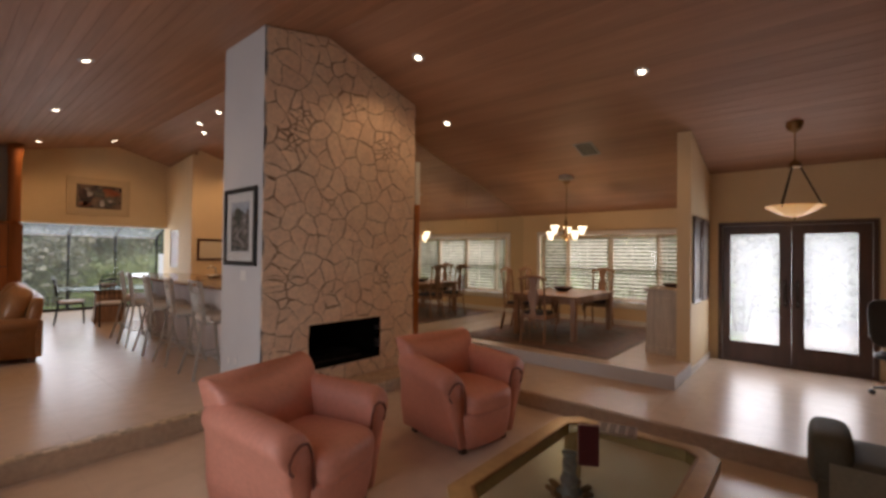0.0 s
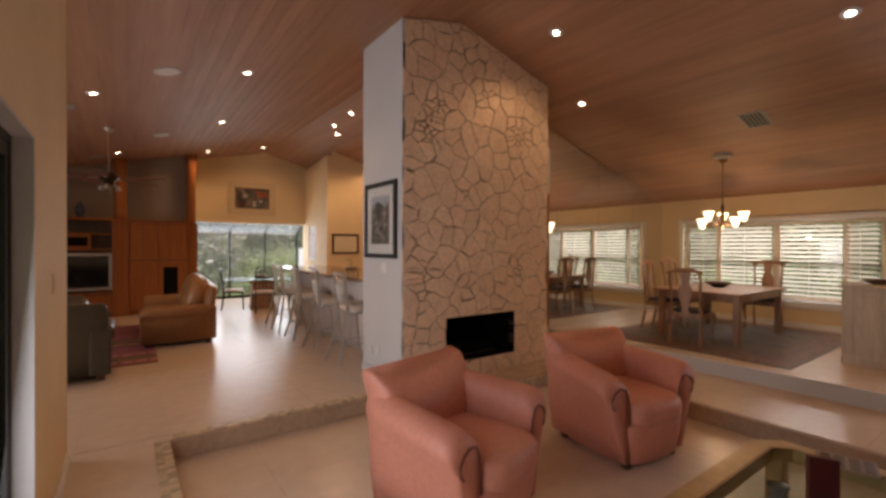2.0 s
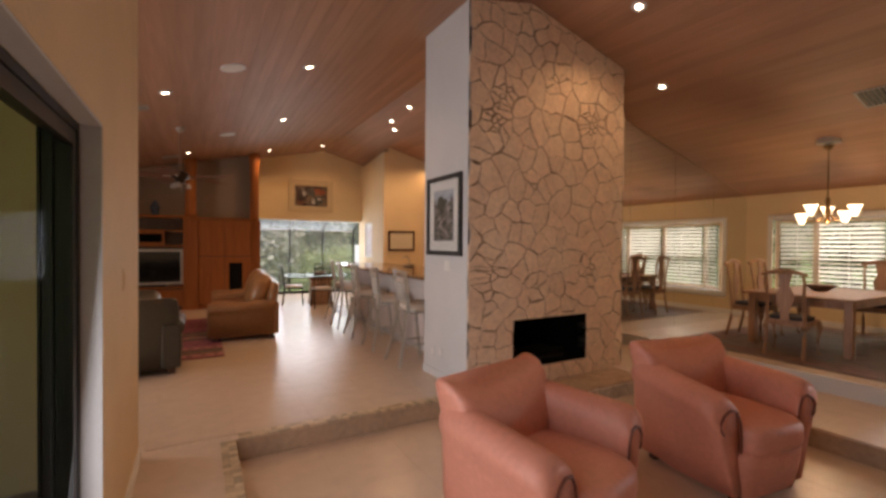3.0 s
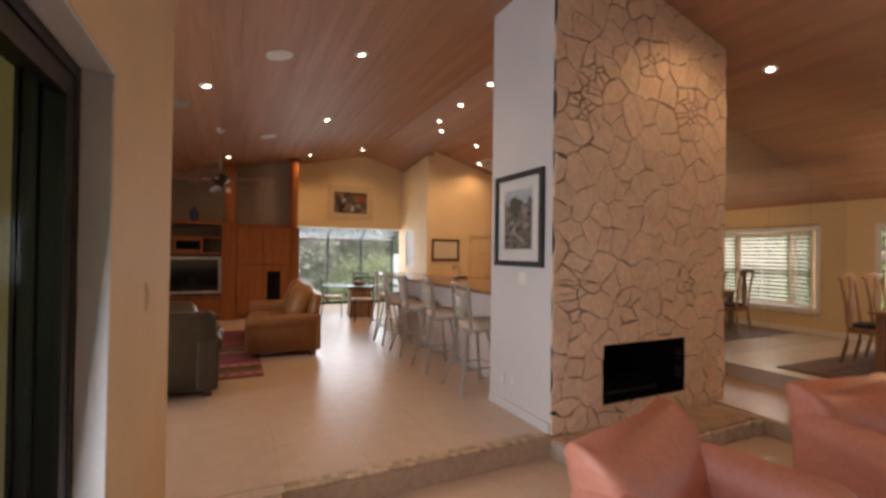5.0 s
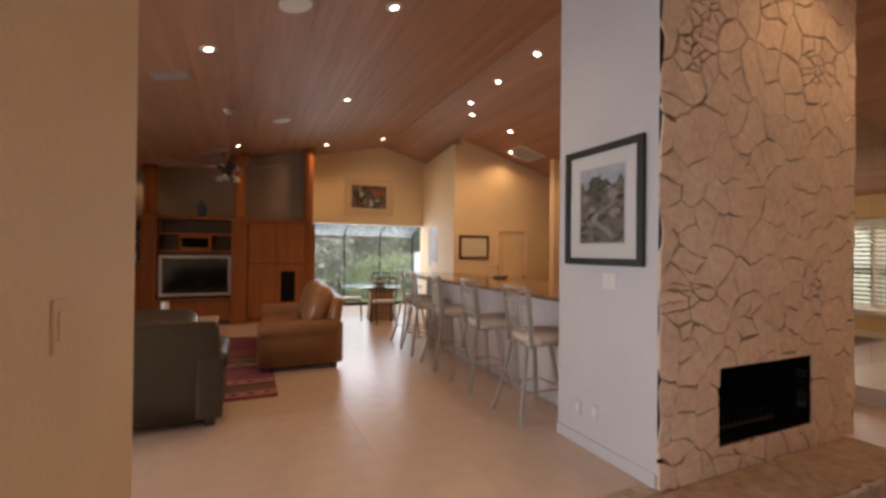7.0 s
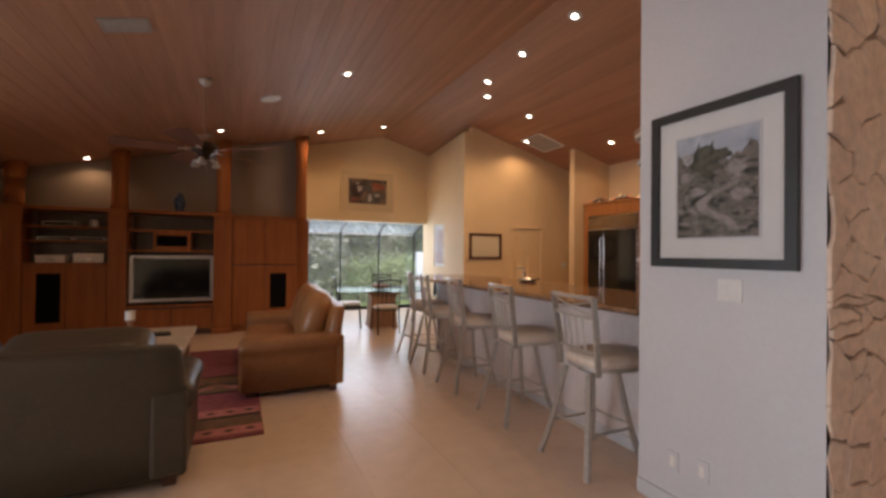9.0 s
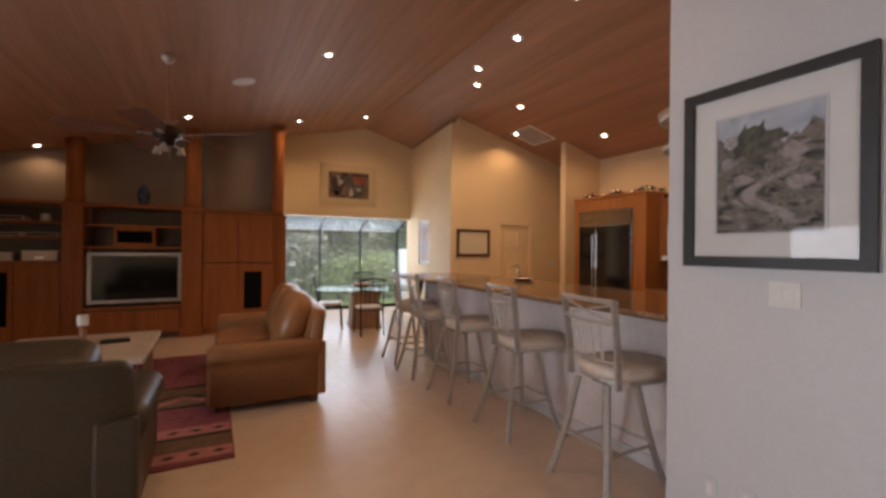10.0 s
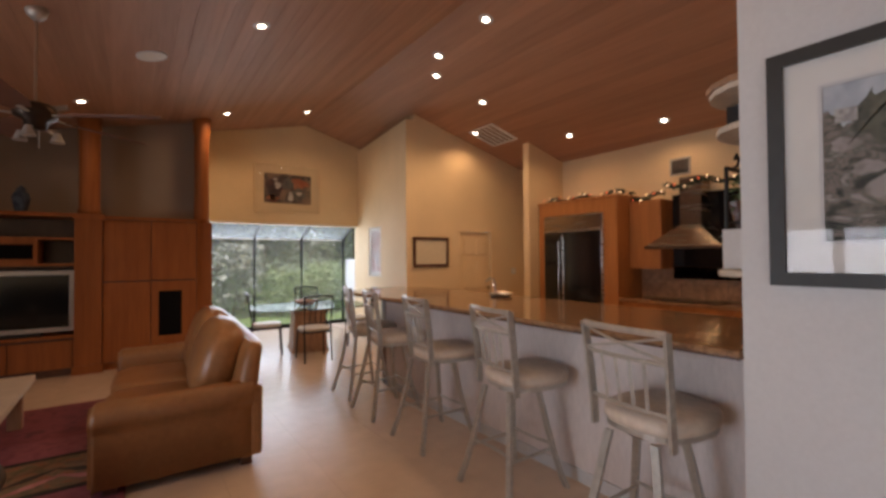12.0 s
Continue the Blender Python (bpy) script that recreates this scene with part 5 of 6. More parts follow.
part("spout", rod([(0, 0, 0), (0, 0, 0.10), (-0.02, 0.0, 0.16), (-0.09, -0.02, 0.18), (-0.16, -0.04, 0.15)], 0.012, 8), STEEL, faucet)
part("lever", rod([(0, 0.02, 0.08), (0.05, 0.1, 0.13)], 0.008, 8), STEEL, faucet)
tray = thing("steel_dish", pose(3.42, 7.78, 1.14, 0, 0, 20), "small steel dish beside the faucet", "dish")
part("dish", lathe([(0.08, 0), (0.13, 0.03), (0.125, 0.035), (0.07, 0.01)], seg=18), STEEL, tray)


def stool(m, swivel):
    """Bar stool that faces +x; its seat and back swivel over the legs."""
    ob = thing("bar_stool", m, "pewter metal bar stool with padded beige seat", "bar stool", "stools along the bar")
    sw = pose(0.045, 0, 0, 0, 0, swivel)
    for sx, sy in ((-1, -1), (-1, 1), (1, -1), (1, 1)):
        rings = []
        for r, z, w in ((0.125, 0.665, 0.020), (0.145, 0.55, 0.020), (0.168, 0.40, 0.020), (0.198, 0.24, 0.020), (0.228, 0.10, 0.021), (0.252, 0.012, 0.023), (0.255, 0.0, 0.022)):
            x, y = sx * r * 1.03, sy * r * 0.96
            rings.append([(x - 0.011, y - w, z), (x + 0.011, y - w, z), (x + 0.011, y + w, z), (x - 0.011, y + w, z)])
        part("leg", loft(rings), STOOLMETAL, ob)
    for sx in (-1, 1):
        part("footrest_bar", rod([(sx * 0.19, -0.185, 0.29), (sx * 0.175, -0.09, 0.29), (sx * 0.17, 0, 0.29), (sx * 0.175, 0.09, 0.29), (sx * 0.19, 0.185, 0.29)], 0.010, 6), STOOLMETAL, ob)
    for sy in (-1, 1):
        part("footrest_bar", rod([(-0.197, sy * 0.18, 0.255), (0.197, sy * 0.18, 0.255)], 0.010, 6), STOOLMETAL, ob)
    part("swivel", turned(lathe([(0.12, 0.645), (0.14, 0.655), (0.14, 0.672), (0.10, 0.68)], seg=18), sw), BRONZE, ob)
    ring = [(0.262 * math.copysign(abs(math.cos(t)) ** 0.72, math.cos(t)) + 0.09, 0.235 * math.copysign(abs(math.sin(t)) ** 0.72, math.sin(t))) for t in [2 * math.pi * k / 28 for k in range(28)]]
    part("seat_pan", turned(prism([(0.085 + (x - 0.085) * 0.98, y * 0.98) for x, y in ring], 0.672, 0.70), sw), STOOLMETAL, ob)
    rings = [[(0.085 + (x - 0.085) * f, y * f, z) for x, y in ring] for f, z in ((0.98, 0.70), (1.02, 0.712), (1.035, 0.735), (1.02, 0.757), (0.95, 0.775), (0.80, 0.787), (0.45, 0.793))]
    part("seat_cushion", turned(loft(rings), sw), SEATFAB, ob, smooth=True)
    for sy in (-1, 1):
        rings = []
        for x, y, z in ((-0.150, 0.222, 0.655), (-0.158, 0.222, 0.78), (-0.175, 0.226, 0.95), (-0.195, 0.232, 1.10), (-0.207, 0.236, 1.20)):
            y *= sy
            rings.append([(x - 0.022, y - 0.008, z), (x + 0.022, y - 0.008, z), (x + 0.022, y + 0.008, z), (x - 0.022, y + 0.008, z)])
        part("back_upright", turned(loft(rings), sw), STOOLMETAL, ob)

    def bow(y0, x0, z0, dip, r, n=8):
        """A rail between the uprights, bowed backwards."""
        return turned(rod([(x0 - dip * (1 - (2 * k / n - 1) ** 2), y0 * (2 * k / n - 1), z0) for k in range(n + 1)], r, 6, flat=1.25), sw)

    part("crest_rail", bow(0.236, -0.207, 1.192, 0.03, 0.014), STOOLMETAL, ob)
    part("mid_rail", bow(0.230, -0.190, 1.055, 0.028, 0.009), STOOLMETAL, ob)
    part("low_rail", bow(0.222, -0.160, 0.815, 0.022, 0.009), STOOLMETAL, ob)
    for sg in (-1, 1):
        part("cross_bar", turned(rod([(-0.205, sg * -0.225, 1.175), (-0.225, sg * -0.08, 1.14), (-0.225, sg * 0.08, 1.105), (-0.195, sg * 0.225, 1.07)], 0.007, 6), sw), STOOLMETAL, ob)
    for k in range(4):
        y = -0.12 + 0.08 * k
        part("spindle", turned(rod([(-0.176, y * 0.95, 0.815), (-0.213, y, 1.055)], 0.010, 4), sw), STOOLMETAL, ob)
    return ob


for x, y, swivel in ((2.50, 5.73, -6), (2.50, 6.69, -9), (2.50, 7.65, -9), (2.50, 8.51, -12), (2.56, 9.20, -16)):
    stool(pose(x, y, 0), swivel)

# ---- kitchen ----
fridge = thing("refrigerator", pose(6.20, 8.53, 0), "built-in black glass refrigerator with steel trim", "refrigerator")
part("body", box(0.02, 0.66, 0, 1.15, 0.0, 2.20), STEEL, fridge)
part("grille", box(-0.01, 0.02, 0.01, 1.14, 1.96, 2.19, 0.004), HOODSTEEL, fridge, "brushed steel top grille")
for k in range(3):
    part("grille_slat", box(-0.014, -0.008, 0.03, 1.12, 2.0 + 0.065 * k, 2.004 + 0.065 * k), HOODSTEEL, fridge)
for a, b, hy in ((0.01, 0.74, 0.70), (0.755, 1.14, 0.79)):
    d = part("door", box(-0.012, 0.02, a, b, 0.10, 1.945, 0.004), STEEL, fridge)
    part("door_panel", box(-0.016, -0.011, a + 0.008, b - 0.008, 0.11, 1.935), BLACKGLOSS, d, "glossy black panel")
    part("handle", rod([(-0.03, hy + 0.02, 0.5), (-0.03, hy + 0.02, 1.8)], 0.008, 6), STEEL, d)
part("toe_kick", box(0.04, 0.6, 0.02, 1.13, 0, 0.1), BLACK, fridge)
tall = thing("fridge_surround", pose(6.22, 8.29, 0), "cherry wood cabinet frame round the refrigerator", "cabinet")
part("side_panel", box(0, 0.64, 0.0, 0.235, 0, 2.42), KITCHENWOOD, tall)
part("side_panel", box(0, 0.64, 1.395, 1.52, 0, 2.42), KITCHENWOOD, tall)
part("bridge", box(0, 0.64, 0.235, 1.395, 2.215, 2.42), KITCHENWOOD, tall)
part("crown", box(-0.03, 0.64, -0.02, 1.52, 2.42, 2.455, 0.008), KITCHENWOOD, tall)
upper = thing("wall_cabinet", pose(6.52, 7.80, 1.38), "cherry wood wall cabinet beside the hood", "cabinet")
part("body", box(0.02, 0.355, 0, 0.485, 0, 0.97), KITCHENWOOD, upper)
part("door", box(0.0, 0.02, 0.004, 0.481, 0.004, 0.966, 0.004), KITCHENWOOD, upper)
part("light_rail", box(0.0, 0.34, 0.0, 0.485, -0.03, 0.0), KITCHENWOOD, upper)
splash = thing("hood_backing", pose(6.858, 6.55, 0), "dark glass panel behind the range hood", "panel")
part("panel", box(0, 0.018, 0.0, 1.25, 1.20, 2.42), BLACKGLOSS, splash)
bs = thing("backsplash", pose(6.858, 5.25, 0), "brown slate backsplash over the counter", "backsplash")
for r in range(2):
    for k in range(10):
        part("tile", box(0, 0.016, 0.305 * k + 0.002, 0.305 * (k + 1) - 0.002, 0.925 + 0.225 * r, 0.925 + 0.225 * (r + 1) - 0.004, 0.002, 1), SPLASH, bs)
hood = thing("range_hood", pose(6.86, 7.42, 0), "stainless steel pyramid range hood", "range hood")
bm = loft([[(-0.56, -0.5, 1.63), (0, -0.5, 1.63), (0, 0.5, 1.63), (-0.56, 0.5, 1.63)], [(-0.56, -0.5, 1.66), (0, -0.5, 1.66), (0, 0.5, 1.66), (-0.56, 0.5, 1.66)], [(-0.36, -0.2, 1.9), (0, -0.2, 1.9), (0, 0.2, 1.9), (-0.36, 0.2, 1.9)], [(-0.30, -0.15, 1.96), (0, -0.15, 1.96), (0, 0.15, 1.96), (-0.30, 0.15, 1.96)]])
part("canopy", bm, HOODSTEEL, hood)
part("duct_cover", box(-0.28, 0, -0.14, 0.14, 1.95, 2.62), HOODSTEEL, hood)
for k in range(4):
    base = thing("base_cabinet", pose(6.26, 5.3 + 0.745 * k, 0), "cherry wood base cabinet under a dark counter", "cabinet", "kitchen base cabinets")
    part("body", box(0.02, 0.60, 0, 0.74, 0.1, 0.88), KITCHENWOOD, base)
    part("toe_kick", box(0.07, 0.60, 0, 0.74, 0, 0.1), BLACK, base)
    for q in range(2):
        d = part("door", box(0, 0.02, 0.004 + 0.37 * q, 0.366 + 0.37 * q, 0.11, 0.72, 0.004), KITCHENWOOD, base)
        part("knob", lathe([(0.005, 0), (0.014, 0.02), (0.004, 0.028)], seg=10), STEEL, d).matrix_local = pose(0.0, 0.32 + 0.09 * q, 0.62, 0, -90)
    part("drawer", box(0, 0.02, 0.004, 0.736, 0.73, 0.875, 0.004), KITCHENWOOD, base)
ct = thing("kitchen_counter", pose(0, 0, 0), "dark polished granite kitchen counter", "countertop")
part("slab", box(6.22, 6.86, 5.25, 8.285, 0.88, 0.92, 0.006), GRANITE, ct)
hob = thing("cooktop", pose(6.5, 7.42, 0.92), "black glass cooktop set on the counter", "cooktop")
part("glass", box(-0.2, 0.2, -0.42, 0.42, 0, 0.012, 0.003), BLACKGLOSS, hob)
setting("kitchen_return_wall", prism([(2.53, 1.14), (6.88, 1.14), (6.88, roof(6.88)), (RIDGE, TOP), (2.53, roof(2.53))], 5.2, 5.23, axis="y"), CREAM, "cream painted kitchen side of the mirror wall")
# corner shelves with iron plant holder
shelf = thing("corner_shelf", pose(2.52, 5.23, 0), "white rounded display shelves on the wall above the bar", "shelf")


def half_round(w, d):
    return [(0, 0), (w, 0)] + [(w / 2 + w / 2 * math.cos(radians(a)), d * math.sin(radians(a)) ** 0.8) for a in range(20, 180, 20)]


for z, d in ((1.46, 0.24), (2.11, 0.24), (2.29, 0.27)):
    part("board", prism(half_round(0.5, d), z - 0.014, z + 0.014, bevel=0.005), WHITEWASH, shelf)
part("crown", prism(half_round(0.53, 0.29), 2.305, 2.335, bevel=0.006), OAK, shelf)
part("back_panel", box(0.02, 0.48, 0.0, 0.02, 1.46, 2.305), WHITE, shelf)
part("lower_panel", box(0.175, 0.49, 0.02, 0.215, 1.475, 1.665, 0.004), WHITE, shelf)
speaker = thing("shelf_speaker", pose(2.80, 5.36, 2.125), "small black loudspeaker on the shelf", "speaker")
part("case", box(-0.08, 0.08, -0.07, 0.07, 0, 0.13, 0.008), BLACK, speaker)
rack = thing("iron_plant_rack", pose(2.74, 5.44, 1.82), "black wrought iron rack with scrolls", "plant rack")
part("post", rod([(0, 0, -0.155), (0, 0, 0.15)], 0.009, 6), BLACK, rack)
part("far_post", rod([(0.24, 0, -0.155), (0.24, 0, 0.15)], 0.009, 6), BLACK, rack)
part("upper_arm", rod([(0.06, 0, 0.145), (0.12, 0, 0.165), (0.15, 0, 0.20), (0.12, 0, 0.225), (0.10, 0, 0.20)], 0.008, 6), BLACK, rack)
for z in (-0.145, 0.0, 0.145):
    part("cross_bar", rod([(0, 0, z), (0.24, 0, z)], 0.009, 6), BLACK, rack)
part("lower_ring", rod([(0.12 + 0.10 * math.cos(radians(a)), -0.04 + 0.08 * math.sin(radians(a)), -0.12) for a in range(0, 361, 30)], 0.008, 6), BLACK, rack)
part("scroll", rod([(0.14 + 0.05 * math.cos(radians(a)) * (1 - a / 700), 0.012, -0.20 + 0.05 * math.sin(radians(a)) * (1 - a / 700)) for a in range(0, 540, 40)], 0.007, 6), BLACK, rack)


def leafy(bm, centre, radii, count, size, rnd):
    """Loose leaves about a centre."""
    for _ in range(count):
        while True:
            p = Vector((rnd.uniform(-1, 1), rnd.uniform(-1, 1), rnd.uniform(-1, 1)))
            if p.length < 1:
                break
        p = Vector(centre) + Vector((p.x * radii[0], p.y * radii[1], p.z * radii[2]))
        m = Matrix.Translation(p) @ Euler((rnd.uniform(-1, 1), rnd.uniform(-1, 1), rnd.uniform(0, 6.3))).to_matrix().to_4x4()
        s = size * rnd.uniform(0.6, 1.3)
        v = [bm.verts.new(m @ Vector(q)) for q in ((0, -s, 0), (0.38 * s, -0.2 * s, 0.1 * s), (0, s, 0), (-0.38 * s, -0.2 * s, 0.1 * s))]
        bm.faces.new(v)


rnd = random.Random(3)
plant = thing("trailing_plant", pose(2.86, 5.37, 1.685), "bushy green plant in the iron rack", "plant")
bm = bmesh.new()
leafy(bm, (0, 0, 0.14), (0.12, 0.09, 0.14), 260, 0.03, rnd)
part("foliage", bm, LEAF, plant)
part("pot", lathe([(0.07, -0.02), (0.1, 0.1), (0.105, 0.12), (0.09, 0.12), (0.06, 0.0)], seg=16), DARKWOOD, plant)
# garland
garland = thing("light_garland", pose(0, 0, 0), "green garland with tiny warm lights along the cabinets", "garland")
line = []
for k in range(60):
    y = 9.75 - k * (9.75 - 6.7) / 59
    x = 6.38 if y > 8.3 else 6.56
    line.append(Vector((x + 0.02 * math.sin(k), y, (2.49 if y > 8.25 else (2.40 if y > 7.75 else 2.52)) + 0.035 * math.sin(k * 0.55))))
bm = bmesh.new()
for p in line:
    leafy(bm, p, (0.05, 0.05, 0.035), 22, 0.03, rnd)
part("foliage", bm, material("garland_needle", (0.05, 0.065, 0.03), 0.6, grain=0.2, scale=10, spread=0.3, bump=0), garland)
WARM = glow("tiny_warm_bulb", (1.0, 0.66, 0.36), 5)
REDB = glow("tiny_red_bulb", (1.0, 0.14, 0.05), 3)
for k, p in enumerate(line):
    if k % 2 == 0:
        part("bulb", turned(lathe([(0.002, -0.009), (0.009, 0.0), (0.002, 0.01)], seg=6), Matrix.Translation(p + Vector((-0.055, rnd.uniform(-0.02, 0.02), rnd.uniform(-0.02, 0.04))))), REDB if k % 6 == 0 else WARM, garland)
# framed things near the pantry
framed("empty_frame", pose(4.62, 10.848, 1.625), 0.735, 0.515, 0.05, 0.0, "dark frame round a blank cream board", material("blank_board", (0.66, 0.58, 0.42), 0.7, grain=0.03, scale=20), DARKWOOD, False)
framed("pink_print", pose(4.268, 12.15, 1.65, 0, 0, -83.5), 0.6, 0.95, 0.02, 0.06, "pale framed print with pink flowers", painted("pink_art", [(0.35, (0.42, 0.22, 0.20)), (0.5, (0.55, 0.45, 0.42)), (0.65, (0.40, 0.38, 0.42))], 6, 1.0), PAPER)
ACRYLIC = clear_glass("acrylic_sheet", sheen=0.05, most=0.5)
art = framed("clear_framed_painting", pose(2.92, 13.455, 2.92), 1.28, 0.95, 0.012, 0.17, "abstract painting in a clear acrylic frame", painted("abstract_art", [(0.38, (0.03, 0.025, 0.025)), (0.47, (0.10, 0.075, 0.06)), (0.55, (0.26, 0.17, 0.12)), (0.63, (0.10, 0.085, 0.07))], 4.5, 1.2), CREAM)
# mount in wall cream stands in for clear acrylic over the wall
for child in art.children:
    if child.name.startswith("mount") or child.name.startswith("fillet"):
        child.data.materials[0] = CREAM
    if child.name.startswith("glazing"):
        child.data.materials[0] = ACRYLIC


def blot(cx, cz, w, h, turns, seed):
    """An uneven brush blot in the picture plane."""
    pts = []
    for k in range(36):
        a = 2 * math.pi * k / 36
        f = 1 + 0.16 * math.sin(turns * a + seed) + 0.09 * math.sin((2 * turns + 1) * a + 2 * seed)
        pts.append((cx + w * f * math.cos(a), cz + h * f * math.sin(a)))
    return pts


INKY = painted("inky_paint", [(0.35, (0.012, 0.012, 0.014)), (0.6, (0.06, 0.03, 0.03)), (0.75, (0.20, 0.06, 0.04))], 7, 1.2)
RUST = painted("rust_paint", [(0.35, (0.30, 0.07, 0.03)), (0.6, (0.42, 0.16, 0.08)), (0.75, (0.12, 0.06, 0.05))], 8, 1.2)
CHALK = painted("chalk_paint", [(0.35, (0.62, 0.58, 0.54)), (0.65, (0.38, 0.35, 0.33))], 12, 0.8)
SLATEP = painted("slate_paint", [(0.35, (0.05, 0.06, 0.06)), (0.65, (0.16, 0.17, 0.15))], 9, 0.9)
for name, mat, layer, spot in (("dark_mass", INKY, 1, (-0.27, -0.02, 0.15, 0.20, 3, 0.4)), ("rust_mass", RUST, 1, (0.22, 0.12, 0.18, 0.10, 3, 1.7)), ("rust_mass", RUST, 1, (-0.30, -0.20, 0.11, 0.06, 4, 0.9)),
                               ("slate_mass", SLATEP, 2, (0.20, -0.10, 0.14, 0.12, 4, 2.2)), ("slate_mass", SLATEP, 2, (0.0, 0.10, 0.11, 0.11, 3, 3.0)), ("chalk_stroke", CHALK, 3, (-0.20, 0.06, 0.06, 0.07, 3, 1.1)),
                               ("chalk_stroke", CHALK, 3, (0.22, -0.08, 0.06, 0.03, 3, 0.2)), ("chalk_stroke", CHALK, 3, (-0.25, 0.18, 0.04, 0.025, 2, 0.7)), ("chalk_stroke", CHALK, 3, (0.05, -0.16, 0.05, 0.09, 3, 2.7))):
    part(name, prism(blot(*spot), -0.0145 - 0.001 * layer, -0.0145 - 0.001 * (layer - 1), axis="y"), mat, art)
switch = wall_plate(pose(6.6, 10.848, 1.25), 0.12, 0.115, 2, "cream double switch beside the pantry door")

# ---- family room ----
wallunit = thing("wall_unit", pose(0, 12.15, 0), "cherry wood wall unit with fluted columns and open shelves", "wall unit")
DEEP = 0.58
def back_box(x0, x1, z0, z1, y0=0.0, y1=DEEP, name="panel", mat=None, lab=""):
    return part(name, box(x0, x1, y0, y1, z0, z1, 0.003), mat or CHERRY, wallunit, lab)


for x0, x1, in ((-3.15, -2.87), (-1.79, -1.54), (-0.25, 0.045)):
    back_box(x0, x1, 0.0, 2.10, -0.04, 0.3, "pilaster")
    back_box(x0 - 0.025, x1 + 0.025, 2.08, 2.16, -0.07, 0.33, "capital")
    back_box(x0 - 0.02, x1 + 0.02, 0.0, 0.12, -0.06, 0.32, "plinth")
    xm = (x0 + x1) / 2
    r = 0.12
    c = part("column", lathe([(r * 1.1, 2.16), (r * 1.1, 2.22), (r, 2.24), (r * 0.98, 2.6), (r, roof(xm) - 0.26), (r * 1.05, roof(xm) - 0.24), (r * 1.1, roof(xm) - 0.2), (r * 1.12, roof(xm) - 0.19), (r * 1.12, roof(xm) + 0.02)], xm, 0.12, 0, 20), CHERRY, wallunit, smooth=True)
    for k in range(3):
        part("flute", box(x0 + 0.055 + 0.06 * k, x0 + 0.08 + 0.06 * k, -0.046, -0.038, 0.22, 1.98), CHERRY, wallunit)
# end column by the nook
back_box(1.19, 1.41, 0.0, 2.10, 0.1, 0.58, "pilaster")
part("column", lathe([(0.13, 2.1), (0.11, 2.2), (0.105, 2.9), (0.11, roof(1.3) - 0.3), (0.125, roof(1.3) - 0.2), (0.14, roof(1.3) + 0.01)], 1.30, 0.45, 0, 20), CHERRY, wallunit, smooth=True)
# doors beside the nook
# dark carcass puts the shade of the door gaps into its colour
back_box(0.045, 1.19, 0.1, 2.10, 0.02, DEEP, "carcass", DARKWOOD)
back_box(0.045, 1.19, 0.0, 0.1, 0.05, DEEP, "kick_board")
back_box(0.045, 1.21, 2.10, 2.14, -0.03, DEEP, "cornice")
for a, b in ((0.055, 0.60), (0.61, 1.18)):
    back_box(a, b, 1.235, 2.09, 0.0, 0.02, "door")
back_box(0.055, 0.60, 0.11, 1.215, 0.0, 0.02, "door")
back_box(0.61, 1.18, 0.11, 1.215, 0.0, 0.02, "door")
back_box(0.70, 0.99, 0.42, 1.07, -0.008, 0.0, "speaker_grille", CLOTH, "black cloth loudspeaker grille")
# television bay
# dark again, so the gaps between these doors look shaded
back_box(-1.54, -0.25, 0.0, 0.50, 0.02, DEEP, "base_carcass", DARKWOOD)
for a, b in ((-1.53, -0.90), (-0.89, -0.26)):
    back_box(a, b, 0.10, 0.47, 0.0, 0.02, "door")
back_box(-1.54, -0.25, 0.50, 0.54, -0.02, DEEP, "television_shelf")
# bay back darker than the cherry round it
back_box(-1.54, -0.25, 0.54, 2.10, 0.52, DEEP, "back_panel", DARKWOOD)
back_box(-1.54, -0.25, 1.455, 1.49, 0.0, 0.52, "shelf")
back_box(-1.54, -0.25, 1.80, 1.835, 0.0, 0.52, "shelf")
back_box(-1.54, -0.25, 2.11, 2.16, -0.04, DEEP, "cornice")
back_box(-1.17, -1.13, 1.49, 1.80, 0.0, 0.5, "divider")
back_box(-0.66, -0.62, 1.49, 1.80, 0.0, 0.5, "divider")
back_box(-1.13, -0.66, 1.74, 1.80, 0.0, 0.02, "rail")
back_box(-1.13, -0.66, 1.49, 1.55, 0.0, 0.02, "rail")
back_box(-1.12, -0.67, 1.555, 1.735, 0.03, 0.05, "speaker_grille", CLOTH, "black centre loudspeaker grille")
# left bay
back_box(-2.87, -1.79, 0.0, 1.24, 0.02, DEEP, "base_carcass")
for a, b in ((-2.86, -2.34), (-2.33, -1.80)):
    back_box(a, b, 0.10, 1.22, 0.0, 0.02, "door")
back_box(-2.70, -2.40, 0.32, 1.10, -0.008, 0.0, "speaker_grille", CLOTH, "black cloth loudspeaker grille")
# darker back, as in the television bay
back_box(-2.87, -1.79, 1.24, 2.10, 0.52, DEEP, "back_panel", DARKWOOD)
for z in (1.24, 1.60, 1.83):
    back_box(-2.87, -1.79, z, z + 0.028, 0.0, 0.52, "shelf")
back_box(-2.87, -1.79, 2.11, 2.16, -0.04, DEEP, "cornice")
tv = thing("television", pose(-0.88, 12.22, 0.54), "flat silver-framed television on the wall unit", "television")
part("screen", box(-0.575, 0.575, 0.0, 0.06, 0.10, 0.80), BLACKGLOSS, tv, "dark glossy screen")
part("bezel", turned(ring_prism([(-0.63, 0.05), (0.63, 0.05), (0.63, 0.855), (-0.63, 0.855)], [(-0.575, 0.105), (0.575, 0.105), (0.575, 0.80), (-0.575, 0.80)], -0.06, 0.02), pose(0, 0, 0, 90)), SILVER, tv, "silver bezel")
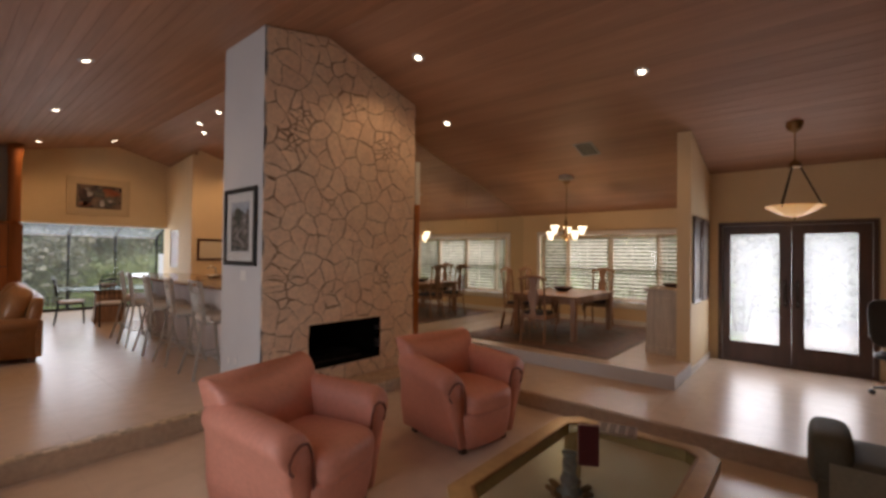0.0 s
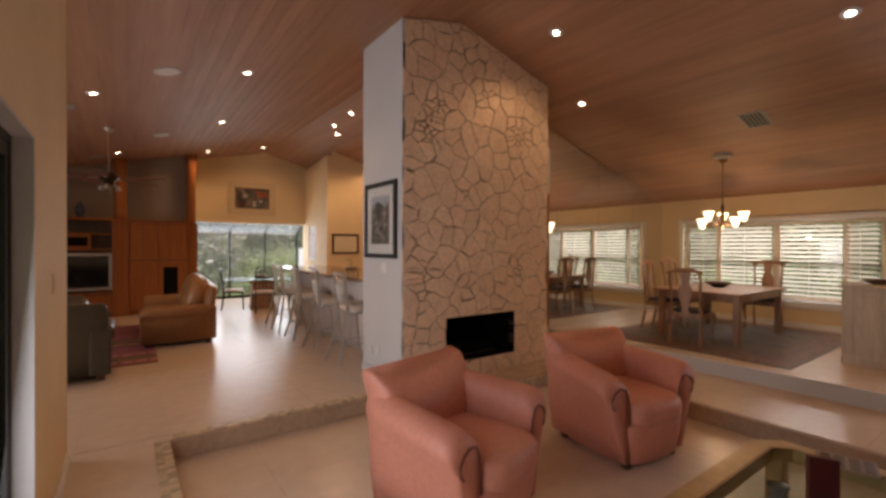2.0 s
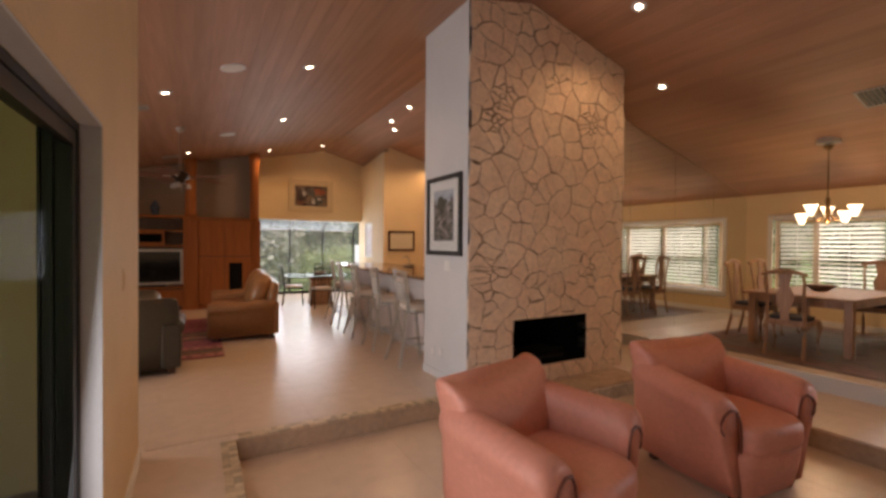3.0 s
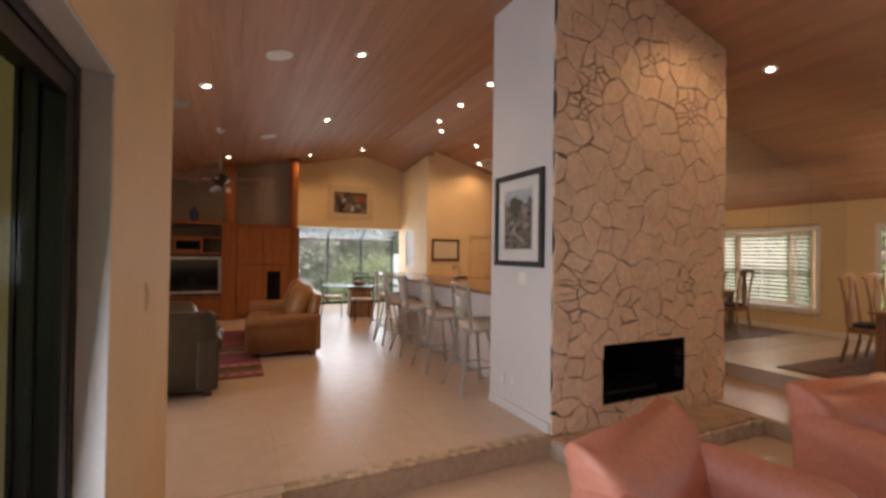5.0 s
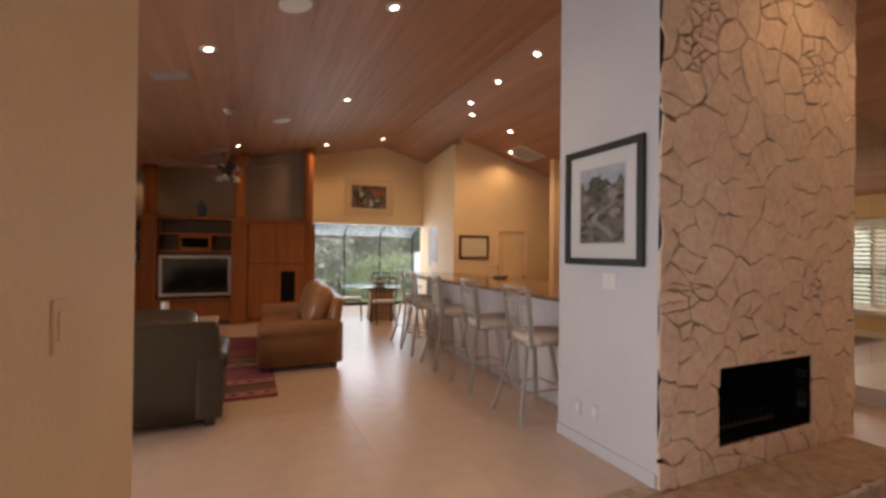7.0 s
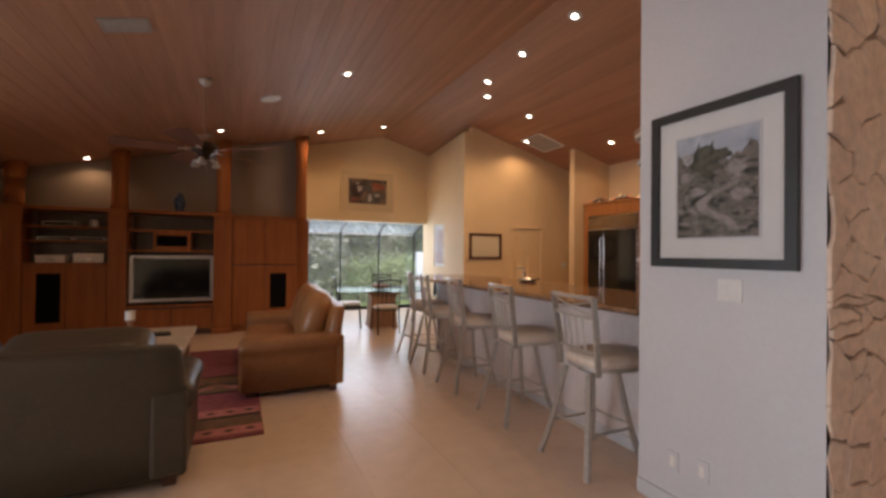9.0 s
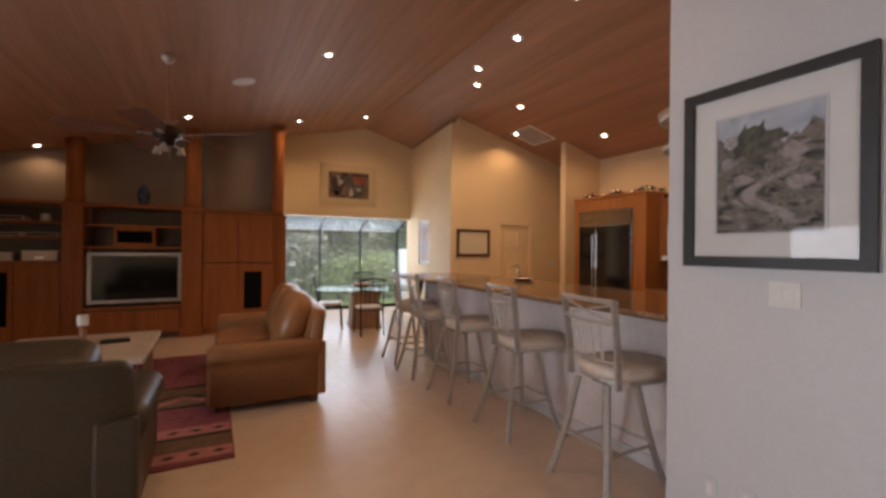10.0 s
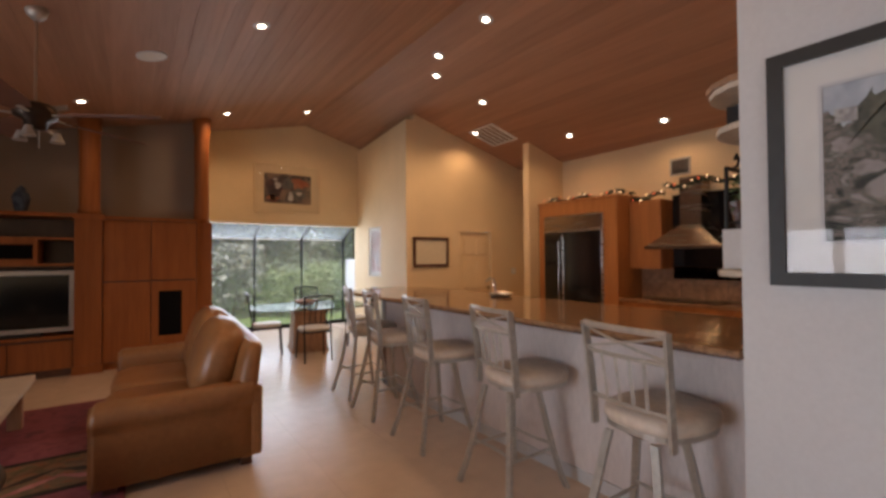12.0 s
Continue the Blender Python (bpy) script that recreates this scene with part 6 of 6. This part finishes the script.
part("stand", box(-0.3, 0.3, -0.02, 0.15, 0.0, 0.06, 0.008), BLACK, tv)
for x, z, w, h, lab, mat in ((-2.55, 1.268, 0.36, 0.12, "white storage box with a label plate on the shelf", PAPER), (-2.06, 1.268, 0.40, 0.15, "white storage box with a label plate on the shelf", PAPER)):
    b = thing("storage_box", pose(x, 12.2, z), lab, "box", "white storage boxes")
    part("carton", box(-w / 2, w / 2, 0, 0.3, 0, h - 0.03, 0.004), mat, b)
    part("lid", box(-w / 2 - 0.008, w / 2 + 0.008, -0.008, 0.31, h - 0.035, h, 0.004), mat, b)
    part("label_plate", box(-0.05, 0.05, -0.005, 0.0, 0.03, 0.06), STEEL, b)
for x, z, w, h, lab in ((-2.5, 1.628, 0.45, 0.055, "flat grey video player on the shelf"), (-2.05, 1.628, 0.38, 0.06, "flat grey video player on the shelf"), (-2.45, 1.858, 0.42, 0.07, "flat grey video player on the shelf")):
    b = thing("media_player", pose(x, 12.2, z), lab, "electronics", "media players")
    part("case", box(-w / 2, w / 2, 0, 0.3, 0.008, h, 0.004), PEWTER, b)
    part("front_panel", box(-w / 2 + 0.02, w / 2 - 0.02, -0.004, 0.0, 0.016, h - 0.012), BLACKGLOSS, b)
    for q in (-1, 1):
        part("foot", box(q * w * 0.4 - 0.01, q * w * 0.4 + 0.01, 0.02, 0.04, 0, 0.008), BLACK, b)
b = thing("white_jar", pose(-2.02, 12.3, 1.858), "small white jar on the shelf", "jar")
part("jar", lathe([(0.05, 0), (0.06, 0.02), (0.06, 0.1), (0.045, 0.11)], seg=14), PAPER, b)
vase = thing("blue_vase", pose(-0.80, 12.3, 2.16), "dark blue-grey glazed ginger jar with lid", "vase")
VASEB = painted("blue_glaze", [(0.4, (0.02, 0.03, 0.06)), (0.6, (0.07, 0.10, 0.14))], 12, 0.6)
part("body", lathe([(0.055, 0), (0.06, 0.02), (0.085, 0.12), (0.095, 0.19), (0.075, 0.25), (0.045, 0.28), (0.045, 0.29)], seg=20), VASEB, vase, smooth=True)
part("lid", lathe([(0.05, 0.29), (0.05, 0.305), (0.025, 0.33), (0.012, 0.345), (0.002, 0.35)], seg=16), VASEB, vase, smooth=True)


def sofa(m, name, label, width, mat, seats, crown=0.0, plump=2.8):
    """A leather sofa that faces -y; width is its outer length."""
    ob = thing(name, m, label, "sofa")
    h = width / 2
    part("base", box(-h + 0.03, h - 0.03, -0.46, 0.44, 0.07, 0.30, 0.02), mat, ob)
    roll = [(0.115 + 0.115 * math.cos(radians(a)), 0.515 + 0.10 * math.sin(radians(a))) for a in range(180, -31, -15)]
    sec = [(0.0, 0.07), (0.0, 0.3)] + roll + [(0.195, 0.44), (0.19, 0.40), (0.19, 0.07)]
    for s in (-1, 1):
        rings = [[(s * (h - 0.2 + x), y, z + dz) for x, z in sec] for y, dz in ((-0.53, -0.02), (-0.51, 0.0), (-0.2, 0.0), (0.2, 0.01), (0.42, 0.02))]
        arm = part("arm", loft(rings), mat, ob, smooth=True)
        front = [(0.115 + (x - 0.115) * 0.86, 0.3 + (z - 0.3) * 0.9) for x, z in sec]
        shift = Matrix.Translation((h - 0.2, 0, 0)) if s > 0 else Matrix.Translation((-h + 0.2, 0, 0)) @ Matrix.Diagonal((-1, 1, 1, 1))
        part("rear_panel", box(s * (h - 0.1) - 0.10, s * (h - 0.1) + 0.10, 0.40, 0.485, 0.075, 0.60, 0.025), mat, arm)
        part("arm_front", turned(prism(front, -0.55, -0.53, axis="y"), shift), mat, arm)
    w = (width - 0.42) / seats
    for k in range(seats):
        a = -h + 0.21 + k * w
        part("seat_cushion", pillow(a + 0.005, a + w - 0.005, -0.55, 0.18, 0.27, 0.47, 5, 8), mat, ob, smooth=True)
        part("back_cushion", turned(pillow(-w / 2 + 0.005, w / 2 - 0.005, -0.19, 0.16, 0, 0.60 + crown, plump, 10), pose(a + w / 2, 0.14, 0.42, -17)), mat, ob, smooth=True)
    rings = []
    for z, y0, y1, q in ((0.07, 0.28, 0.46, 0.0), (0.3, 0.28, 0.465, 0.0), (0.55, 0.29, 0.48, 0.0), (0.75, 0.33, 0.50, 0.005), (0.85, 0.36, 0.515, 0.015), (0.89, 0.39, 0.505, 0.04), (0.90, 0.42, 0.48, 0.07)):
        ring = []
        for k in range(24):
            t = 2 * math.pi * k / 24
            cx, cy = math.copysign(abs(math.cos(t)) ** 0.25, math.cos(t)), math.copysign(abs(math.sin(t)) ** 0.5, math.sin(t))
            ring.append(((h - 0.02 - q) * cx, (y0 + y1) / 2 + (y1 - y0) / 2 * cy, z))
        rings.append(ring)
    part("backrest", loft(rings), mat, ob, smooth=True)
    for sx in (-1, 1):
        for y in (-0.44, 0.38):
            part("foot", prism([(sx * (h - 0.1) - 0.04, y - 0.04), (sx * (h - 0.1) + 0.04, y - 0.04), (sx * (h - 0.1) + 0.04, y + 0.04), (sx * (h - 0.1) - 0.04, y + 0.04)], 0, 0.075, bevel=0.006), DARKWOOD, ob)
    return ob


sofa(pose(0.77, 9.12, 0, 0, 0, -93), "tan_sofa", "tan leather sofa with plump back cushions", 2.2, TAN, 2, 0.04)
sofa(pose(-1.12, 6.95, 0, 0, 0, 180), "olive_sofa", "dark olive leather sofa seen from behind", 1.98, OLIVE, 2, -0.05, 7.0)

rugm = thing("southwest_rug", pose(0, 0, 0), "red, pink and brown southwestern patterned wool rug", "rug")
RUGR = painted("rug_red", [(0.35, (0.16, 0.035, 0.045)), (0.55, (0.25, 0.06, 0.075)), (0.7, (0.13, 0.03, 0.04))], 8, 0.8)
RUGB = painted("rug_brown", [(0.35, (0.12, 0.075, 0.05)), (0.65, (0.20, 0.13, 0.09))], 14, 0.5)
RUGK = painted("rug_black", [(0.35, (0.015, 0.012, 0.012)), (0.65, (0.035, 0.025, 0.022))], 14, 0.5)
RUGP = painted("rug_pink", [(0.35, (0.42, 0.15, 0.17)), (0.65, (0.52, 0.24, 0.24))], 14, 0.5)
part("field", box(-2.4, 0.36, 7.13, 10.6, 0.0, 0.012, 0.003), RUGR, rugm)
RUGM = painted("rug_magenta", [(0.35, (0.22, 0.055, 0.08)), (0.55, (0.30, 0.095, 0.125)), (0.7, (0.17, 0.04, 0.06))], 9, 0.8)
RUGG = painted("rug_olive", [(0.35, (0.10, 0.095, 0.05)), (0.5, (0.22, 0.15, 0.09)), (0.65, (0.28, 0.10, 0.05))], 11, 1.0)
for y0, y1, mat in ((7.13, 7.20, RUGR), (7.20, 7.37, RUGP), (7.37, 7.60, RUGB), (7.60, 7.66, RUGK), (7.66, 7.84, RUGP), (7.84, 8.36, RUGM), (8.36, 8.42, RUGK), (8.42, 9.0, RUGG), (9.0, 9.06, RUGK), (9.06, 9.5, RUGM)):
    part("stripe", box(-2.39, 0.35, y0 + 0.002, y1 - 0.002, 0.011, 0.0145), mat, rugm)
for y in (7.285, 7.75):
    for k in range(17):
        part("dash", prism([(0.26 - 0.16 * k - 0.045, y), (0.26 - 0.16 * k, y - 0.032), (0.26 - 0.16 * k + 0.045, y), (0.26 - 0.16 * k, y + 0.032)], 0.0145, 0.016), RUGK, rugm)
for k in range(9):
    for q, mat in ((0, RUGP), (1, RUGK), (2, RUGB)):
        part("lozenge", turned(prism([(-0.20, 0), (0, -0.035), (0.20, 0), (0, 0.035)], 0.0145, 0.0165), pose(0.12 - 0.28 * k - 0.03 * q, 8.55 + 0.14 * q, 0, 0, 0, 32 if k % 2 else -32)), mat, rugm)

TRAV = material("travertine", (0.62, 0.53, 0.43), 0.35, grain=0.08, scale=12, bump=0.04, second=(0.54, 0.45, 0.36), mix_scale=3)
lowt = thing("stone_coffee_table", pose(-1.05, 9.35, 0), "low coffee table with a pale travertine top", "coffee table")
part("tabletop", box(-0.62, 0.70, -0.75, 0.78, 0.40, 0.46, 0.012), TRAV, lowt)
part("apron", box(-0.52, 0.60, -0.65, 0.68, 0.30, 0.40), OAK, lowt)
for sx in (-0.5, 0.58):
    for sy in (-0.62, 0.65):
        part("leg", box(sx - 0.05, sx + 0.05, sy - 0.05, sy + 0.05, 0.014, 0.32, 0.008), OAK, lowt)
candle = thing("candle_holder", pose(-1.02, 9.65, 0.46), "thick white candle on a turned wooden holder", "candle")
part("holder", lathe([(0.06, 0), (0.06, 0.015), (0.025, 0.04), (0.035, 0.10), (0.025, 0.15), (0.055, 0.175), (0.055, 0.185)], seg=16), OAK, candle, smooth=True)
part("wax", lathe([(0.05, 0.185), (0.052, 0.19), (0.052, 0.29), (0.04, 0.295), (0.002, 0.29)], seg=18), PAPER, candle, "white wax candle")
slate = thing("dark_tablet", pose(-0.72, 9.55, 0.46, 0, 0, 10), "flat dark book on the travertine table", "book")
part("cover", box(-0.13, 0.13, -0.10, 0.10, 0, 0.018, 0.003), BLACK, slate)
dish = thing("pale_dish", pose(-1.3, 9.2, 0.46), "shallow pale bowl on the travertine table", "bowl")
part("dish", lathe([(0.06, 0), (0.14, 0.03), (0.17, 0.06), (0.16, 0.06), (0.05, 0.02)], seg=20), WHITEWASH, dish, smooth=True)

# ---- breakfast nook ----
nook = thing("glass_breakfast_table", pose(2.82, 11.93, 0, 0, 0, -8), "round-cornered glass table on a rattan pedestal", "table")
part("pedestal", loft([[(sx * w, sy * w, z) for sx, sy in ((-1, -1), (1, -1), (1, 1), (-1, 1))] for z, w in ((0, 0.30), (0.1, 0.27), (0.6, 0.24), (0.70, 0.32))]), OAK, nook)
pts = [(0.90 * math.copysign(abs(math.cos(2 * math.pi * k / 36)) ** 0.5, math.cos(2 * math.pi * k / 36)), 0.66 * math.copysign(abs(math.sin(2 * math.pi * k / 36)) ** 0.5, math.sin(2 * math.pi * k / 36))) for k in range(36)]
g = part("glass_top", prism(pts, 0.72, 0.735, bevel=0.003), TABLEGLASS, nook)
g.visible_shadow = False
part("glass_edge", ring_prism([(x * 1.004, y * 1.004) for x, y in pts], [(x * 0.985, y * 0.985) for x, y in pts], 0.719, 0.737), material("glass_edge_green", (0.10, 0.16, 0.13), 0.15, grain=0.03, scale=10), nook, "thick greenish glass edge")
bowl = thing("fruit_bowl", pose(2.8, 11.95, 0.737), "low wooden bowl on the glass table", "bowl")
part("dish", lathe([(0.08, 0), (0.14, 0.03), (0.19, 0.09), (0.18, 0.09), (0.1, 0.03), (0.01, 0.02)], seg=20), OAK, bowl, smooth=True)


def nook_chair(m):
    ob = thing("metal_dining_chair", m, "dark metal dining chair with padded beige seat", "chair", "chairs round the glass table")
    for sx in (-1, 1):
        part("front_leg", rod([(sx * 0.2, -0.2, 0.43), (sx * 0.215, -0.225, 0.0)], 0.013, 6), BLACK, ob)
        part("rear_post", rod([(sx * 0.2, 0.27, 0.0), (sx * 0.195, 0.21, 0.43), (sx * 0.2, 0.25, 0.75), (sx * 0.21, 0.29, 0.97)], 0.014, 6), BLACK, ob)
    part("seat_frame", box(-0.215, 0.215, -0.215, 0.215, 0.42, 0.44), BLACK, ob)
    part("seat_cushion", pillow(-0.22, 0.22, -0.22, 0.21, 0.435, 0.50, 4, 5), SEATFAB, ob, smooth=True)
    part("crest_rail", rod([(-0.215, 0.29, 0.965), (0, 0.315, 0.985), (0.215, 0.29, 0.965)], 0.017, 6), BLACK, ob)
    part("mid_rail", rod([(-0.205, 0.268, 0.85), (0.205, 0.268, 0.85)], 0.009, 6), BLACK, ob)
    part("low_rail", rod([(-0.197, 0.225, 0.57), (0.197, 0.225, 0.57)], 0.009, 6), BLACK, ob)
    for k in range(4):
        part("spindle", rod([(-0.12 + 0.08 * k, 0.225, 0.57), (-0.12 + 0.08 * k, 0.268, 0.85)], 0.008, 4), BLACK, ob)
    for s in (-1, 1):
        part("cross_bar", rod([(-0.2 * s, 0.275, 0.95), (0.2 * s, 0.268, 0.86)], 0.007, 6), BLACK, ob)
    return ob


nc = nook_chair(pose(2.16, 11.95, 0, 0, 0, 78))
for x, y, r in ((3.05, 12.62, -12), (3.72, 11.85, -105), (2.66, 11.15, 176)):
    copy_thing(nc, pose(x, y, 0, 0, 0, r))


# ---- outdoors ----
bm = box(-300, 300, -300, 300, -0.55, -0.42)
setting("ground", bm, GRASS, "mown green lawn round the house", "ground")
setting("patio", box(-9, -0.62, -4, 4.0, -0.42, -0.06), PAVING, "pale patio paving outside the sliding door", "pavement")
setting("patio", box(-9, -4.8, 4.0, 13, -0.42, -0.06), PAVING, "pale patio paving outside the family room", "pavement")
# unseen slab, added to keep sun and sky off the slider jamb
setting("shade_roof", box(-7.5, -0.60, -9.0, 4.05, 2.55, 2.67), TRIMW, "unseen plain roof added to shade the sliding door", "roof")
setting("entry_walk", box(8.4, 16, -2.4, 0.8, -0.42, -0.06), PAVING, "pale paved walk before the entry", "pavement")
rnd = random.Random(21)


def shrub(name, x, y, r, h, mat, label, leaf=0.09, count=900):
    ob = thing(name, pose(x, y, -0.42), label, "shrub", "garden shrubs")
    bm = bmesh.new()
    for _ in range(9):
        c = (rnd.uniform(-0.6, 0.6) * r, rnd.uniform(-0.6, 0.6) * r, h * rnd.uniform(0.35, 0.75))
        leafy(bm, c, (r * 0.6, r * 0.6, h * 0.36), count // 6, leaf * 1.25, rnd)
    part("foliage", bm, mat, ob)
    for k in range(4):
        a = radians(90 * k + 20)
        part("stem", rod([(0.1 * math.cos(a), 0.1 * math.sin(a), -0.02), (0.45 * r * math.cos(a), 0.45 * r * math.sin(a), h * 0.6)], [0.04, 0.012], 6), BARK, ob)


def tree(x, y, h, r, mat):
    ob = thing("garden_tree", pose(x, y, -0.42), "leafy green garden tree behind the lawn", "tree", "garden trees")
    part("trunk", rod([(0, 0, -0.03), (0.1, 0.05, h * 0.3), (0.0, 0.12, h * 0.7)], [0.2, 0.15, 0.06], 8), BARK, ob)
    for k in range(6):
        a = radians(60 * k + rnd.uniform(0, 30))
        part("limb", rod([(0.08, 0.05, h * (0.3 + 0.06 * k)), (r * 0.7 * math.cos(a), r * 0.7 * math.sin(a), h * (0.5 + 0.07 * k))], [0.07, 0.02], 6), BARK, ob)
    bm = bmesh.new()
    for _ in range(26):
        a, q = rnd.uniform(0, 6.28), rnd.uniform(0.2, 0.95) * r
        leafy(bm, (q * math.cos(a), q * math.sin(a), h * rnd.uniform(0.28, 1.0)), (r * 0.38, r * 0.38, h * 0.13), 130, 0.19, rnd)
    part("crown", bm, mat, ob)


for k in range(9):
    shrub("hedge_shrub", -1.0 + 1.55 * k, 22.2 + rnd.uniform(-0.5, 0.5), 1.2, 2.0 + rnd.uniform(-0.3, 0.4), HEDGE, "rounded green hedge shrub at the edge of the lawn")
for k in range(9):
    tree(-3 + 2.2 * k + rnd.uniform(-0.5, 0.5), 25.5 + rnd.uniform(-1.5, 1.5), 6.0 + rnd.uniform(-1, 1.5), 2.2, LEAF if k % 2 else HEDGE)
for k in range(9):
    shrub("hedge_shrub", 14.2 + rnd.uniform(-0.4, 0.4), -1.5 + 1.35 * k, 1.15, 3.4, HEDGE, "green shrub outside the dining room window", 0.11, 900)
PALELEAF = material("silvery_leaf", (0.56, 0.58, 0.53), 0.45, grain=0.15, scale=4, spread=0.4, bump=0, second=(0.30, 0.34, 0.27))
MOUND = material("clipped_hedge_leaf", (0.40, 0.52, 0.26), 0.5, grain=0.15, scale=4, spread=0.25, bump=0, second=(0.27, 0.38, 0.17))
for x, y, r, h in ((1.9, 20.0, 1.2, 3.0), (3.0, 20.3, 1.1, 2.5)):
    shrub("silvery_shrub", x, y, r, h, PALELEAF, "tall silvery green shrub by the screen", 0.11, 1000)
for x, y, r, h in ((4.5, 20.0, 1.0, 1.6), (5.7, 20.0, 1.1, 1.75), (6.9, 20.0, 1.0, 1.5)):
    shrub("clipped_hedge", x, y, r, h, MOUND, "rounded bright green hedge on the lawn", 0.06, 1800)
for k in range(4):
    tree(20 + rnd.uniform(-1, 1), -6 + 4.2 * k, 6, 2.3, HEDGE)
# tall and near, to cut the sky light from the patio side
for k in range(5):
    shrub("hedge_shrub", -9.2, -2 + 2.6 * k, 1.5, 3.2, LEAF, "green shrub beyond the patio", 0.12, 600)


# screened enclosure beyond the nook
SCREEN = bpy.data.materials.new("insect_screen")
SCREEN.use_nodes = True
nt = SCREEN.node_tree
holes, mesh_a, mesh_b = nt.nodes.new("ShaderNodeBsdfTransparent"), nt.nodes.new("ShaderNodeBsdfTranslucent"), nt.nodes.new("ShaderNodeMixShader")
mesh_a.inputs["Color"].default_value = (0.78, 0.80, 0.78, 1)
nt.nodes["Principled BSDF"].inputs["Base Color"].default_value = (0.78, 0.80, 0.78, 1)
nt.nodes["Principled BSDF"].inputs["Roughness"].default_value = 0.7
both = nt.nodes.new("ShaderNodeMixShader")
both.inputs[0].default_value = 0.5
nt.links.new(nt.nodes["Principled BSDF"].outputs[0], both.inputs[1])
nt.links.new(mesh_a.outputs[0], both.inputs[2])
# pale share of the mesh, set to lay haze over the garden
mesh_b.inputs[0].default_value = 0.15
nt.links.new(holes.outputs[0], mesh_b.inputs[1])
nt.links.new(both.outputs[0], mesh_b.inputs[2])
nt.links.new(mesh_b.outputs[0], nt.nodes["Material Output"].inputs["Surface"])
cage = thing("screen_enclosure", pose(0, 0, -0.42), "tall insect screen panels round the garden terrace", "screen enclosure")
for k in range(3):
    x = -3.5 + 4.8 * k
    panel = part("screen_panel", box(x, x + 4.77, 17.49, 17.5, 0.0, 3.6), SCREEN, cage, "fine pale insect mesh")
    part("post", box(x + 4.77, x + 4.80, 17.48, 17.51, 0.0, 3.6), BRONZE, panel)


# ---- floor tiles ----
def tile_mesh(w, d):
    bm = box(-w / 2 + 0.0006, w / 2 - 0.0006, -d / 2 + 0.0006, d / 2 - 0.0006, -0.011, 0.0)
    me = bpy.data.meshes.new("floor_tile")
    bm.to_mesh(me)
    bm.free()
    me.materials.append(TILE)
    return me


shared = {}


def tile(x0, x1, y0, y1, z):
    key = (round(x1 - x0, 3), round(y1 - y0, 3))
    if key not in shared:
        shared[key] = tile_mesh(*key)
    ob = new("floor_tile", shared[key])
    ob.parent = floor
    ob.location = ((x0 + x1) / 2, (y0 + y1) / 2, z)


def tiled(x0, x1, y0, y1, z, size, near):
    """Whole and cut tiles over a rectangle; singly where near, else joined."""
    rest = []
    nx, ny = math.ceil((x1 - x0) / size - 1e-6), math.ceil((y1 - y0) / size - 1e-6)
    for i in range(nx):
        for j in range(ny):
            a, b = x0 + i * size, min(x0 + (i + 1) * size, x1)
            c, d = y0 + j * size, min(y0 + (j + 1) * size, y1)
            if near:
                tile(a, b, c, d, z)
            else:
                rest.append((a, b, c, d))
    if rest:
        bm = bmesh.new()
        for a, b, c, d in rest:
            v = [bm.verts.new(p) for p in ((a + 0.0006, c + 0.0006, z), (b - 0.0006, c + 0.0006, z), (b - 0.0006, d - 0.0006, z), (a + 0.0006, d - 0.0006, z), (a + 0.0006, c + 0.0006, z - 0.011), (b - 0.0006, c + 0.0006, z - 0.011), (b - 0.0006, d - 0.0006, z - 0.011), (a + 0.0006, d - 0.0006, z - 0.011))]
            for q in ((0, 1, 2, 3), (0, 4, 5, 1), (1, 5, 6, 2), (2, 6, 7, 3), (3, 7, 4, 0)):
                bm.faces.new([v[k] for k in q])
        tagged(part("distant_tiles", bm, TILE, floor), "", "", "", "stuff")


S = 0.61
tiled(-0.30, 2.47, 4.38, 10.6, 0, S, True)
tiled(-4.58, -0.30, 4.23, 14.4, 0, S, False)
tiled(-0.30, 2.47, 10.6, 14.4, 0, S, False)
tiled(2.47, 4.13, 5.2, 14.4, 0, S, False)
tiled(4.13, 7.6, 5.2, 10.85, 0, S, False)
tiled(-0.33, 0.185, -3.6, 4.27, 0, S, False)
tiled(0.30, 4.645, -0.2, 4.25, SUNK, S, True)
tiled(0.30, 4.645, -3.6, -0.2, SUNK, S, False)
tiled(4.66, 8.2, -3.6, 0.955, 0, S, False)
tiled(4.66, 5.86, 0.955, 5.12, 0, S, True)
tiled(5.88, 9.55, 1.14, 5.12, DINE, S, False)
tiled(5.88, 6.775, 0.955, 1.14, DINE, S, False)
# mosaic strip at the step edges
mosaic_mesh = {}
rnd = random.Random(4)


def mosaic(x, y, w, d):
    key = (w, d)
    if key not in mosaic_mesh:
        me = bpy.data.meshes.new("mosaic_tile")
        bm = box(-w / 2 + 0.001, w / 2 - 0.001, -d / 2 + 0.001, d / 2 - 0.001, -0.012, 0.0)
        bm.to_mesh(me)
        bm.free()
        me.materials.append(MOSAIC)
        mosaic_mesh[key] = me
    ob = new("mosaic_tile", mosaic_mesh[key])
    ob.parent = floor
    ob.location = (x, y, 0.001)


for k in range(43):
    for q in range(2):
        mosaic(0.32 + 0.05 * k + 0.025, 4.295 + 0.055 * q + 0.0, 0.05, 0.055)
for k in range(58):
    for q in range(2):
        mosaic(0.215 + 0.055 * q, 4.24 - 0.05 * k, 0.055, 0.05)
